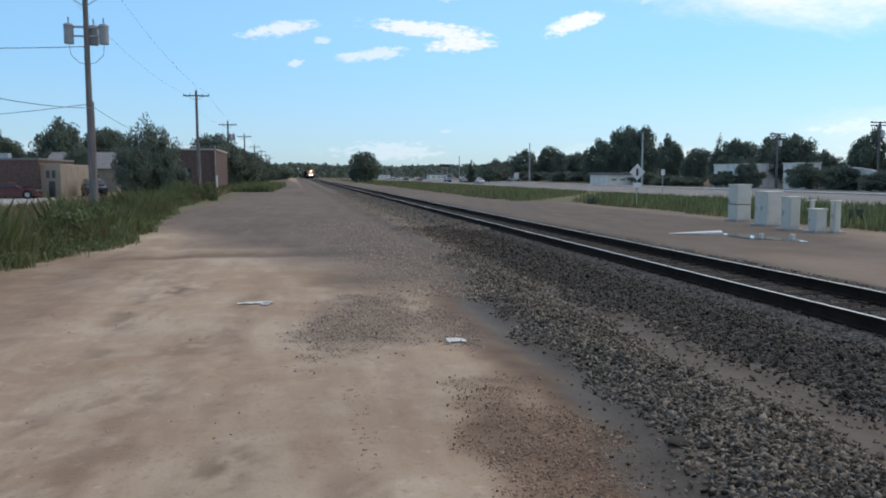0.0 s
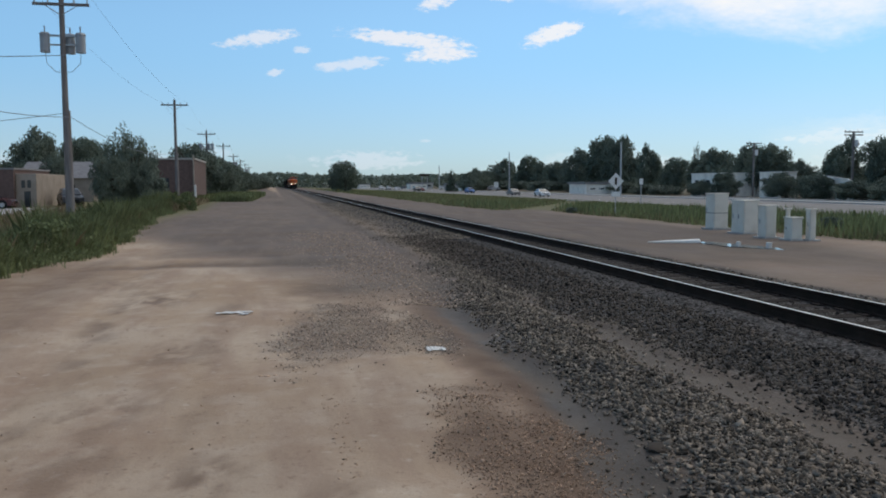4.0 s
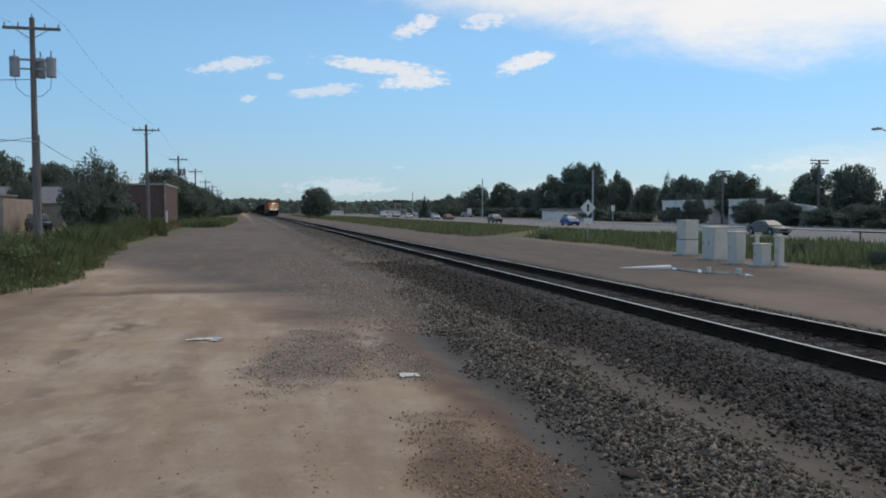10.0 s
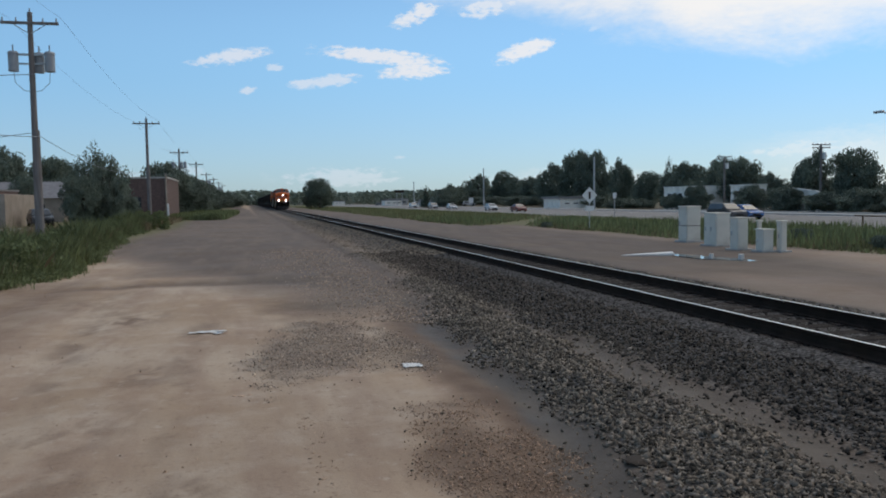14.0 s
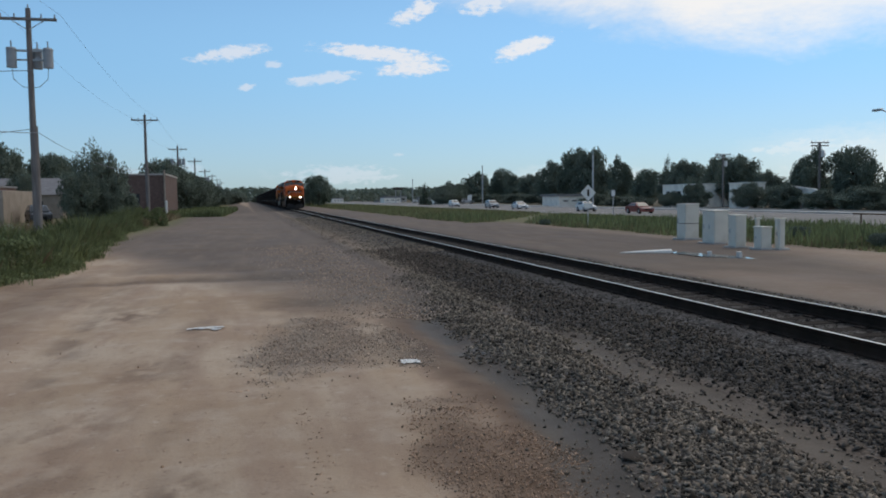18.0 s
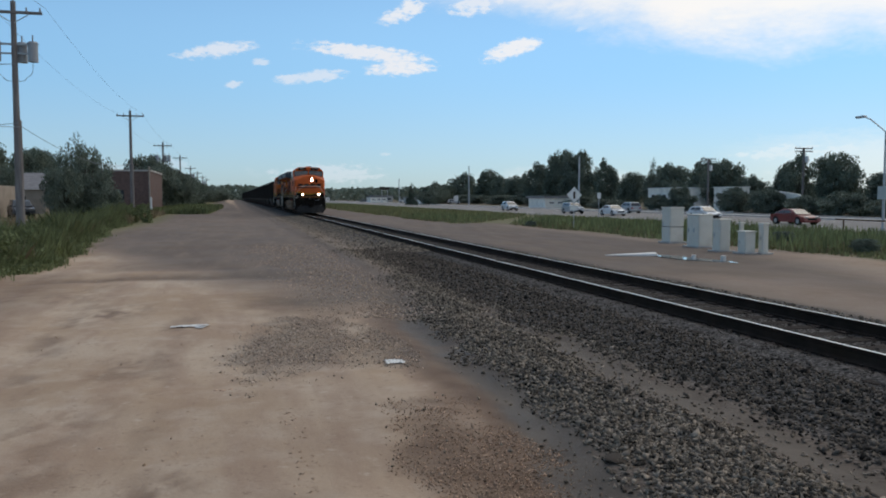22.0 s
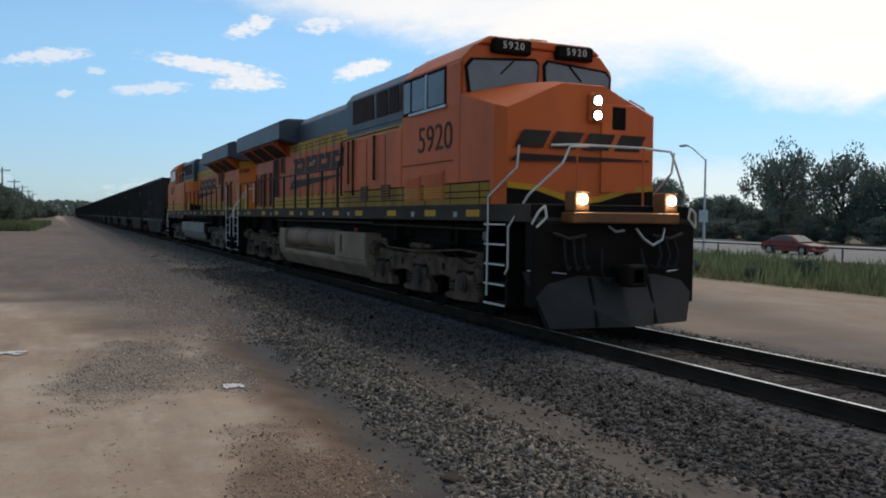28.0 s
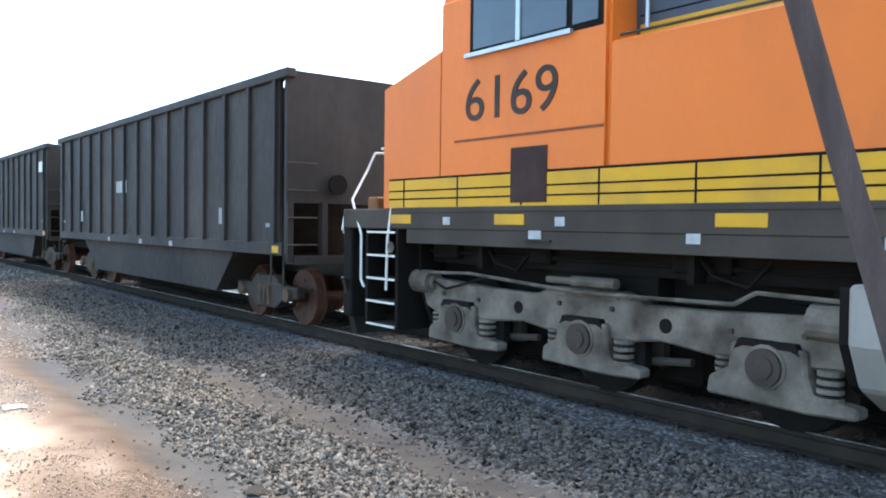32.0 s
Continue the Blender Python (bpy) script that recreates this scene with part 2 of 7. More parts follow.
# base grey raised to paint in the sky's reflection and the lit interior
WINDSHIELD = mat("sky_lightened_windshield", (0.12, 0.125, 0.13), 0.1, vary=0.25, scale=1.5, bump=0.0, spec=0.5)
LAMPGLOW = mat("lit_headlight", (1.0, 0.93, 0.80), 0.3, emit=90.0, bump=0.0)
LENS = mat("unlit_lens", (0.5, 0.5, 0.52), 0.12, 0.6, vary=0.1, bump=0.0)
COALBLACK = mat("sooty_car_steel", (0.029, 0.021, 0.016), 0.68, spec=0.25, vary=0.35, scale=0.9, fine=12, bump=0.08, dirt=(0.075, 0.052, 0.040), dirt_amt=0.5, dirt_scale=0.7, stretch=(1, 1, 0.4))
COAL = mat("coal", (0.012, 0.012, 0.013), 0.6, vary=0.4, scale=5, fine=25, bump=1.0)
WHEELRUST = mat("rust_wheel", (0.085, 0.036, 0.022), 0.7, 0.3, vary=0.35, scale=4, bump=0.2)
WHEELDARK = mat("dark_wheel", (0.055, 0.038, 0.028), 0.65, 0.3, vary=0.3, scale=4)
POLEWOOD = mat("weathered_pole", (0.21, 0.19, 0.18), 0.9, vary=0.35, scale=2, fine=30, bump=0.5, stretch=(4, 4, 0.4))
POLEDARK = mat("creosote_pole", (0.072, 0.052, 0.047), 0.9, vary=0.35, scale=2, fine=30, bump=0.5, stretch=(4, 4, 0.4))
ZINC = mat("galvanised_steel", (0.42, 0.43, 0.44), 0.45, 0.7, vary=0.15, scale=3)
TRAFO = mat("grey_can", (0.33, 0.35, 0.37), 0.5, vary=0.1, scale=3)
WIRE = mat("wire", (0.20, 0.22, 0.25), 0.6)
CABGREY = mat("pale_cabinet", (0.70, 0.66, 0.57), 0.6, vary=0.12, scale=1.5, bump=0.05, dirt=(0.38, 0.34, 0.28), dirt_amt=0.5, dirt_scale=1.5)
CONCRETE = mat("concrete", (0.42, 0.40, 0.37), 0.85, vary=0.2, scale=2, bump=0.3)
ASPHALT = mat("worn_asphalt", (0.235, 0.218, 0.20), 0.85, vary=0.15, scale=0.3, fine=15, bump=0.2, dirt=(0.2, 0.19, 0.18), dirt_amt=0.4, dirt_scale=0.15)
LINEPAINT = mat("road_paint", (0.75, 0.73, 0.66), 0.7, vary=0.2, scale=1)
SIGNYEL = mat("sign_back", (0.50, 0.50, 0.48), 0.5, vary=0.1)
SIGNWHITE = mat("sign_white", (0.72, 0.72, 0.70), 0.5, vary=0.08)
BRICKRED = mat("brick", (0.145, 0.098, 0.086), 0.85, vary=0.25, scale=3, fine=20, bump=0.3)
PALEWALL = mat("pale_wall", (0.88, 0.83, 0.74), 0.8, vary=0.12, scale=1, bump=0.1, dirt=(0.4, 0.36, 0.3), dirt_amt=0.3)
TANWALL = mat("tan_wall", (0.34, 0.285, 0.235), 0.85, vary=0.15, scale=1, bump=0.1, dirt=(0.2, 0.16, 0.13), dirt_amt=0.4)
ROOFGREY = mat("grey_roof", (0.22, 0.21, 0.21), 0.8, vary=0.2, scale=2, bump=0.2)
TRUNK = mat("bark", (0.085, 0.066, 0.052), 0.95, vary=0.35, scale=3, bump=0.8, stretch=(3, 3, 0.6))
LEAF = leaf_mat("leaves", (0.150, 0.182, 0.140))
LEAF2 = leaf_mat("grey_green_leaves", (0.160, 0.192, 0.150))
CONIFER = leaf_mat("needles", (0.085, 0.11, 0.08))
GRASS = leaf_mat("grass", (0.19, 0.20, 0.092), 0.35)
WEED = leaf_mat("weeds", (0.185, 0.215, 0.10), 0.35)
DRYGRASS = leaf_mat("dry_grass", (0.25, 0.20, 0.12), 0.35)
STONE = mat("ballast_stone", (0.192, 0.158, 0.122), 0.9, spec=0.12, vary=0.3, scale=8, fine=60, bump=0.3, island=0.85)
MIDSTONE = mat("dusty_dark_ballast", (0.089, 0.072, 0.056), 0.9, vary=0.3, scale=8, fine=60, bump=0.3, island=0.9, spec=0.2)
DARKSTONE = mat("oily_ballast", (0.046, 0.039, 0.033), 0.9, spec=0.15, vary=0.3, scale=8, fine=60, bump=0.3, island=0.5)
SPILL = mat("spilled_gravel", (0.42, 0.318, 0.238), 0.9, vary=0.3, scale=8, fine=60, bump=0.3, island=0.45)
CLOD = mat("dirt_clod", (0.42, 0.29, 0.20), 0.95, vary=0.3, scale=8, fine=60, bump=0.3, island=0.3)
STONETAN = mat("dusty_gravel", (0.38, 0.258, 0.178), 0.9, vary=0.3, scale=8, fine=60, bump=0.3, island=0.5)
LITTER = mat("crumpled_white_plastic", (0.66, 0.63, 0.58), 0.4, vary=0.1, scale=10)
WATER = mat("puddle_water", (0.10, 0.09, 0.075), 0.03, vary=0.1, bump=0.0, spec=0.7)
RUBBER = mat("tyre_rubber", (0.018, 0.018, 0.018), 0.85, vary=0.2)
RIM = mat("wheel_rim", (0.4, 0.4, 0.41), 0.35, 0.8, vary=0.1)
TAILRED = mat("tail_lens", (0.35, 0.02, 0.02), 0.2)


# ---- building helpers ----
class Shape:
    """Collects pieces of one mesh."""

    def __init__(self):
        self.bm = bmesh.new()

    def face(self, pts):
        self.bm.faces.new([self.bm.verts.new(p) for p in pts])
        return self

    def hull(self, a, b):
        """A closed body between two rings of equal length."""
        va, vb = [self.bm.verts.new(p) for p in a], [self.bm.verts.new(p) for p in b]
        n = len(a)
        fs = [self.bm.faces.new(va[::-1]), self.bm.faces.new(vb)]
        for i in range(n):
            j = (i + 1) % n
            fs.append(self.bm.faces.new((va[i], va[j], vb[j], vb[i])))
        bmesh.ops.recalc_face_normals(self.bm, faces=fs)
        return self

    def box(self, x0, x1, y0, y1, z0, z1):
        return self.hull([(x0, y0, z0), (x1, y0, z0), (x1, y1, z0), (x0, y1, z0)], [(x0, y0, z1), (x1, y0, z1), (x1, y1, z1), (x0, y1, z1)])

    def along(self, prof, y0, y1, axis="y"):
        """A profile of (u, z) swept along y (u is x), or along x (u is y), or along z (u, v are x, y)."""
        if axis == "y":
            f = lambda u, v, s: (u, s, v)
        elif axis == "x":
            f = lambda u, v, s: (s, u, v)
        else:
            f = lambda u, v, s: (u, v, s)
        return self.hull([f(u, v, y0) for u, v in prof], [f(u, v, y1) for u, v in prof])

    def rod(self, a, b, r, r2=None, n=8):
        a, b = Vector(a), Vector(b)
        q = (b - a).to_track_quat("Z", "Y")
        r2 = r if r2 is None else r2
        ring = [Vector((math.cos(k * 2 * math.pi / n), math.sin(k * 2 * math.pi / n), 0)) for k in range(n)]
        return self.hull([a + q @ (v * r) for v in ring], [b + q @ (v * r2) for v in ring])

    def tube(self, pts, r, n=6):
        for a, b in zip(pts, pts[1:]):
            self.rod(a, b, r, n=n)
        return self

    def ball(self, c, r, squash=1.0, sub=2):
        m = Matrix.Translation(c) @ Matrix.Diagonal((r, r, r * squash, 1))
        bmesh.ops.create_icosphere(self.bm, subdivisions=sub, radius=1, matrix=m)
        return self

    def bevel(self, w, seg=1):
        es = [e for e in self.bm.edges if len(e.link_faces) == 2 and e.calc_face_angle(0) > 0.5]
        bmesh.ops.bevel(self.bm, geom=es, offset=w, segments=seg, affect="EDGES", clamp_overlap=True)
        return self

    def mesh(self, name, material, smooth=False):
        me = bpy.data.meshes.new(name)
        self.bm.to_mesh(me)
        self.bm.free()
        for mm in (material if isinstance(material, (list, tuple)) else [material]):
            me.materials.append(mm)
        if smooth:
            me.shade_smooth()
        return me


def part(name, shape, material, parent, label="", smooth=False, at=None):
    me = shape if isinstance(shape, bpy.types.Mesh) else shape.mesh(name, material, smooth)
    ob = new(name, me)
    ob.parent = parent
    if at is not None:
        ob.matrix_basis = at
    if label:
        ob["label"] = label
    return ob


def thing(name, m, label, category, group="", kind=""):
    ob = new(name)
    ob.empty_display_size = 0.2
    ob.matrix_basis = m
    return tagged(ob, label, category, group, kind)


def raw(name, verts, faces, material, parent=None, m=None):
    me = bpy.data.meshes.new(name)
    me.from_pydata(verts, [], faces)
    me.materials.append(material)
    me.update()
    ob = new(name, me)
    if parent:
        ob.parent = parent
    if m is not None:
        ob.matrix_basis = m
    return ob


def lettering(name, text, size, material, parent, m, thick=0.004, label=""):
    cu = bpy.data.curves.new(name, "FONT")
    cu.body, cu.size, cu.extrude, cu.align_x, cu.align_y = text, size, thick, "CENTER", "CENTER"
    tmp = bpy.data.objects.new(name, cu)
    scene.collection.objects.link(tmp)
    bpy.context.view_layer.update()
    me = bpy.data.meshes.new_from_object(tmp.evaluated_get(bpy.context.evaluated_depsgraph_get()))
    bpy.data.objects.remove(tmp)
    me.materials.clear()
    me.materials.append(material)
    ob = new(name, me)
    ob.parent = parent
    ob.matrix_basis = m
    if label:
        ob["label"] = label
    return ob

# ---- ground ----
def smooth(v, lo, hi):
    t = np.clip((v - lo) / (hi - lo), 0, 1)
    return t * t * (3 - 2 * t)


_rng = np.random.default_rng(7)
_LAT = _rng.random((64, 64))


def vnoise(x, y, s):
    """Value noise, period 64 cells of size s."""
    u, v = np.asarray(x) / s, np.asarray(y) / s
    i, j = np.floor(u).astype(int), np.floor(v).astype(int)
    a, b = u - i, v - j
    a, b = a * a * (3 - 2 * a), b * b * (3 - 2 * b)
    g = lambda p, q: _LAT[p % 64, q % 64]
    return (g(i, j) * (1 - a) + g(i + 1, j) * a) * (1 - b) + (g(i, j + 1) * (1 - a) + g(i + 1, j + 1) * a) * b


def fnoise(x, y, s):
    return (vnoise(x, y, s) * 0.5 + vnoise(x + 3.1, y + 9.7, s / 2) * 0.3 + vnoise(x + 7.7, y + 1.3, s / 4.3) * 0.2)


def rut_x(y):
    """The line of the muddy channel between dirt road and ballast."""
    return np.interp(y, (0, 5, 6, 7, 9, 11.3, 13, 16, 22, 60), (1.8, 2.15, 2.38, 2.50, 2.54, 2.50, 2.66, 2.92, 3.05, 2.6)) + 0.05 * np.sin(y * 1.9)


def mud_strip(x, y, n1):
    """The bare silty strip between the two windrows of ballast."""
    wide = 0.36 - 0.20 * smooth(y, 7.5, 11.5)
    return np.exp(-np.abs((x - 4.20 + 0.012 * np.clip(y - 8, 0, 9) + (n1 - 0.5) * 0.5 + 0.07 * np.sin(y * 1.7) + 0.05 * np.sin(y * 4.1)) / (wide * (0.75 + 0.6 * n1))) ** 4) * smooth(17 - y, 0, 5)


def gravel_patch(x, y):
    """A spill of gravel on the dirt road."""
    d = np.hypot((x - 0.75 - 0.06 * (y - 11.0)) / 1.05, (y - 11.0) / 2.4) + (fnoise(x, y, 0.7) - 0.5) * 1.1
    e = np.hypot((x - 1.85) / 0.42, (y - 10.3) / 1.5) + (fnoise(x, y, 0.6) - 0.5) * 0.7
    return np.maximum(1 - smooth(d, 0.55, 1.15), 0.85 * (1 - smooth(e, 0.7, 1.2)))


def near_gravel(x, y):
    """Loose stony dirt on the near side of the channel."""
    d = np.hypot((x - 1.78) / 0.72, (y - 5.5) / 2.3) + (fnoise(x, y, 0.8) - 0.5) * 0.7
    return 1 - smooth(d, 0.7, 1.15)


def ground_z(x, y):
    x, y = np.asarray(x, float), np.asarray(y, float)
    z = np.full(np.broadcast(x, y).shape, -0.28)
    d = x - TRACK
    rx = rut_x(y)
    # channel and the low heap of ballast beyond it
    z = z - 0.075 * np.exp(-((x - rx - 0.1) / 0.28) ** 2) * smooth(22 - y, 0, 8)
    z = z + 0.05 * smooth(x, rx + 0.25, rx + 0.8) * (1 - smooth(d, -3.6, -3.0))
    z = z - 0.045 * mud_strip(x, y, 0.5)
    # ballast bed of the track
    bed = smooth(d, -2.9, -1.6) * (1 - smooth(d, 1.75, 2.7))
    z = z + 0.088 * bed + 0.04 * np.exp(-((np.abs(d) - 1.05) / 0.16) ** 2)
    # shallow wheel tracks and unevenness of the dirt
    dirt = 1 - smooth(x, 1.6, 2.4)
    z = z + dirt * (fnoise(x, y, 1.6) - 0.5) * 0.05 + dirt * (fnoise(x + 20, y, 6) - 0.5) * 0.10
    z = z - dirt * 0.025 * np.exp(-((x + 1.9 + 0.06 * y) / 0.35) ** 2) - dirt * 0.02 * np.exp(-((x + 3.7 + 0.05 * y) / 0.4) ** 2)
    z = z + dirt * 0.05 * np.exp(-((y - 22.0 - 0.25 * np.sin(x)) / 0.5) ** 2) - dirt * 0.05 * np.exp(-((y - 20.6) / 0.7) ** 2)
    right = smooth(d, 2.6, 5)
    z = z + right * (fnoise(x, y, 3) - 0.5) * 0.05 - 0.03 * right * np.exp(-(((x - 13.2) / 1.6) ** 2 + ((y - 23.6) / 3.6) ** 2))
    z = z - 0.57 * smooth(x, 16, 40)
    z = np.where((x > 42) & (x < 65), -0.95, z)
    far = smooth(np.hypot(x, y), 120, 900)
    z = z * (1 - far) - (0.35 + 0.5 * smooth(x, 16, 40)) * far
    return z


def build_ground():
    xs = np.unique(np.round(np.concatenate([-np.geomspace(9, 3000, 46)[::-1], np.arange(-9, -4, 0.2), np.arange(-4, 7, 0.07),
                                            np.arange(7, 20, 0.2), np.arange(20, 76, 1.0), np.geomspace(76, 3000, 40)]), 3))
    ys = np.unique(np.round(np.concatenate([-np.geomspace(2, 2000, 30)[::-1], np.arange(-2, 2, 0.3), np.arange(2, 16, 0.08),
                                            np.arange(16, 40, 0.2), np.arange(40, 140, 1.0), np.geomspace(140, 3500, 60)]), 3))
    X, Y = np.meshgrid(xs, ys)
    Z = ground_z(X, Y)
    nx, ny = len(xs), len(ys)
    idx = np.arange(nx * ny).reshape(ny, nx)
    faces = np.stack([idx[:-1, :-1], idx[:-1, 1:], idx[1:, 1:], idx[1:, :-1]], -1).reshape(-1, 4)
    verts = np.stack([X, Y, Z], -1).reshape(-1, 3)
    me = bpy.data.meshes.new("ground")
    me.from_pydata(verts.tolist(), [], faces.tolist())
    x, y = verts[:, 0], verts[:, 1]
    d = x - TRACK
    calm = smooth(y, 18, 34)
    n1, n2, n3 = fnoise(x, y, 1.2) * (1 - calm) + fnoise(x, y * 0.5, 9) * calm, fnoise(x + 31, y + 11, 5) * (1 - calm) + fnoise(x + 31, y * 0.4, 14) * calm, fnoise(x + 5, y + 50, 0.5)
    # red: crushed stone, green: damp mud, blue: growth, alpha: asphalt-grey fines
    rx = rut_x(y)
    stone = smooth(x + (n1 - 0.5) * 0.7, rx + 0.26 - 0.5 * smooth(y, 12, 26), rx + 0.60 + 2.6 * smooth(y, 12, 26)) * (1 - smooth(d + (n1 - 0.5), 2.0, 3.0))
    stone = np.maximum(stone, 0.50 * gravel_patch(x, y))
    mudstrip = mud_strip(x, y, n1)
    stone = stone * (1 - 0.92 * mudstrip)
    # wet floor of the channel, redder along its dirt side and beyond the spill
    wet = np.exp(-np.abs((x - rx - 0.20) / (0.24 + 0.22 * n1)) ** 4) * smooth(19 - y, 0, 6)
    red = np.exp(-np.abs((x - rx + 0.10) / (0.28 + 0.40 * n3)) ** 4) * smooth(20 - y, 0, 6)
    soak = np.exp(-np.abs((x - rx - 0.16 + (n3 - 0.5) * 0.3) / (0.20 + 0.16 * n1)) ** 4) * smooth(17 - y, 0, 5) * (0.35 + 0.9 * n3)
    red = np.maximum(red, 0.85 * np.exp(-(((x - 1.2) / 1.3) ** 2 + ((y - 15.2) / 1.7) ** 2)) * smooth(n1, 0.25, 0.6))
    red = np.maximum(red, 0.85 * near_gravel(x, y) * (0.55 + 0.7 * n3))
    red = np.maximum(red, 0.25 * smooth(n2, 0.5, 0.70) * (1 - smooth(x, 1.5, 2.2)) * smooth(9 - y, -6, 6))
    red = np.maximum(red, 0.62 * smooth(-x, 2.6, 4.6) * smooth(y, 8, 13) * (1 - smooth(y, 20, 25)) * (0.45 + n2))
    for bx, by, br, amt in ((-2.0, 14.6, 0.5, 0.7), (-1.2, 9.9, 0.45, 0.6), (-1.5, 7.3, 0.5, 0.5), (-0.55, 5.55, 0.32, 0.8), (-1.5, 5.9, 0.5, 0.5), (-2.2, 5.4, 0.6, 0.5), (0.3, 4.9, 0.3, 0.5), (-3.6, 17.0, 1.2, 0.45)):
        red = np.maximum(red, amt * np.exp(-(((x - bx - 0.2 * (y - by)) / br) ** 2 + ((y - by) / (2.2 * br)) ** 2)) * smooth(fnoise(x * 2 + 3, y, 0.35), 0.40, 0.62))
    for tx, amt in ((-2.35, 0.55), (-0.75, 0.40), (-3.7, 0.45)):
        rut = np.exp(-((x - tx - 0.15 * np.sin(y * 0.5 + tx) - (n1 - 0.5) * 0.3) / 0.26) ** 2) * smooth(fnoise(x * 1.5 + 8, y * 0.8, 0.6), 0.42, 0.62)
        red = np.maximum(red, amt * rut * smooth(18 - y, 0, 4))
    red = np.maximum(red, 0.75 * np.exp(-((y - 20.8 - (n2 - 0.5) * 2.0) / 0.55) ** 2) * smooth(x, -6.5, -4) * (1 - smooth(x, 0.5, 2)))
    mud = np.clip(np.maximum(red, wet), 0, 1)
    grey = smooth(y + (n2 - 0.5) * 9 + x * 2.0, 16, 24) * (1 - smooth(np.abs(x + 0.8 + 0.02 * y + (n1 - 0.5) * 2), 4.0, 6.5)) * (0.75 + 0.35 * n1)
    grey = np.maximum(grey, smooth(y + (n1 - 0.5) * 3, 15.5, 19) * smooth(x, -0.5, 1.5) * (1 - smooth(x, 3.5, 4.5)) * 0.95)
    grey = np.maximum(grey, mudstrip)
    mud = np.maximum(mud, 0.85 * mudstrip)
    grey = np.maximum(grey, wet * smooth(11 - y, 0, 3.5))
    grey = np.maximum(grey, smooth(d, 1.8, 2.4) * (1 - 0.6 * smooth(d + (n2 - 0.5) * 3 - 0.25 * (y - 20), 7.0, 10.5) * smooth(27 - y, 0, 6)) * (0.85 + 0.25 * n2))
    grey = np.where((d < 2.2) & (y < 40), np.minimum(grey, 1), grey)
    tan = np.exp(-(((x - 11.3 - 0.12 * (y - 14)) / 1.7) ** 2)) * smooth(24 - y, 0, 8) * smooth(n2 + 0.4 * n1, 0.45, 0.80)
    tan = np.maximum(tan, 0.8 * np.exp(-((x - 18.6) / 0.9) ** 2) * smooth(60 - y, 0, 10) * smooth(n2, 0.3, 0.55))
    grey = grey * (1 - 0.35 * tan)
    damp = np.exp(-((x - 13.6) / 3.2) ** 2 - ((y - 23.4) / 4.5) ** 2) * smooth(n1 + n2, 0.6, 1.1)
    grey, mud = np.maximum(grey, damp), np.maximum(mud, 0.8 * damp)
    grow = np.maximum(smooth(-x + (n2 - 0.5) * 2, 5.2 - 0 * y, 7.2), smooth(x + (n2 - 0.5) * 2.5, np.where(y < 60, 19.0, 15.0), np.where(y < 60, 20.6, 16.6)) * (1 - smooth(x, 41.5, 42.6)))
    grow = np.where(x > 68, 0.8 * n2, grow)
    grow = np.where((x > -40) & (x < -11) & (y < 75) & (y > 30), grow * smooth(n2, 0.3, 0.7) * 0.8, grow)
    at = me.color_attributes.new("cover", "FLOAT_COLOR", "POINT")
    at.data.foreach_set("color", np.stack([stone, mud, grow, grey], -1).astype(np.float32).ravel())
    soaked = me.attributes.new("soaked", "FLOAT", "POINT")
    soaked.data.foreach_set("value", np.clip(np.maximum(soak, 0.35 * mudstrip), 0, 1).astype(np.float32))
    M = bpy.data.materials.new("dirt_and_ballast")
    M.use_nodes = True
    nt = M.node_tree
    N, L = nt.nodes.new, nt.links.new
    b = nt.nodes["Principled BSDF"]
    geo = N("ShaderNodeNewGeometry").outputs["Position"]

    def noi(s, det=4, rough=0.55, st=None):
        n = N("ShaderNodeTexNoise")
        n.inputs["Scale"].default_value, n.inputs["Detail"].default_value, n.inputs["Roughness"].default_value = s, det, rough
        if st:
            mp = N("ShaderNodeMapping")
            mp.inputs["Scale"].default_value = st
            mp.inputs["Rotation"].default_value = (0, 0, radians(8))
            L(geo, mp.inputs[0])
            L(mp.outputs[0], n.inputs["Vector"])
        else:
            L(geo, n.inputs["Vector"])
        return n.outputs["Fac"]

    def rng(v, a, bb, c=0.0, e=1.0):
        n = N("ShaderNodeMapRange")
        L(v, n.inputs[0])
        for i, q in enumerate((a, bb, c, e)):
            n.inputs[i + 1].default_value = q
        return n.outputs[0]

    def mix(fac, a, bb):
        n = N("ShaderNodeMix")
        n.data_type = "RGBA"
        for s, v in (("Factor", fac), ("A", a), ("B", bb)):
            if isinstance(v, bpy.types.NodeSocket):
                L(v, n.inputs[s])
            elif isinstance(v, tuple):
                n.inputs[s].default_value = (*v, 1)
            else:
                n.inputs[s].default_value = v
        return n.outputs["Result"]

    def mul(a, bb):
        n = N("ShaderNodeMath")
        n.operation = "MULTIPLY"
        for s, v in zip(n.inputs, (a, bb)):
            if isinstance(v, bpy.types.NodeSocket):
                L(v, s)
            else:
                s.default_value = v
        return n.outputs[0]

    att = N("ShaderNodeAttribute")
    att.attribute_name = "cover"
    sep = N("ShaderNodeSeparateColor")
    L(att.outputs["Color"], sep.inputs[0])
    s_, m_, g_ = sep.outputs
    a_ = att.outputs["Alpha"]
    big, mid, fine, streak = noi(0.35, 5), noi(2.2, 5), noi(28, 4, 0.7), noi(1.1, 5, 0.6, (1.6, 0.28, 1))
    dirt = mix(rng(big, 0.38, 0.62), (0.400, 0.284, 0.190), (0.495, 0.384, 0.282))
    dirt = mix(rng(streak, 0.44, 0.60, 0, 0.55), dirt, (0.325, 0.222, 0.160))
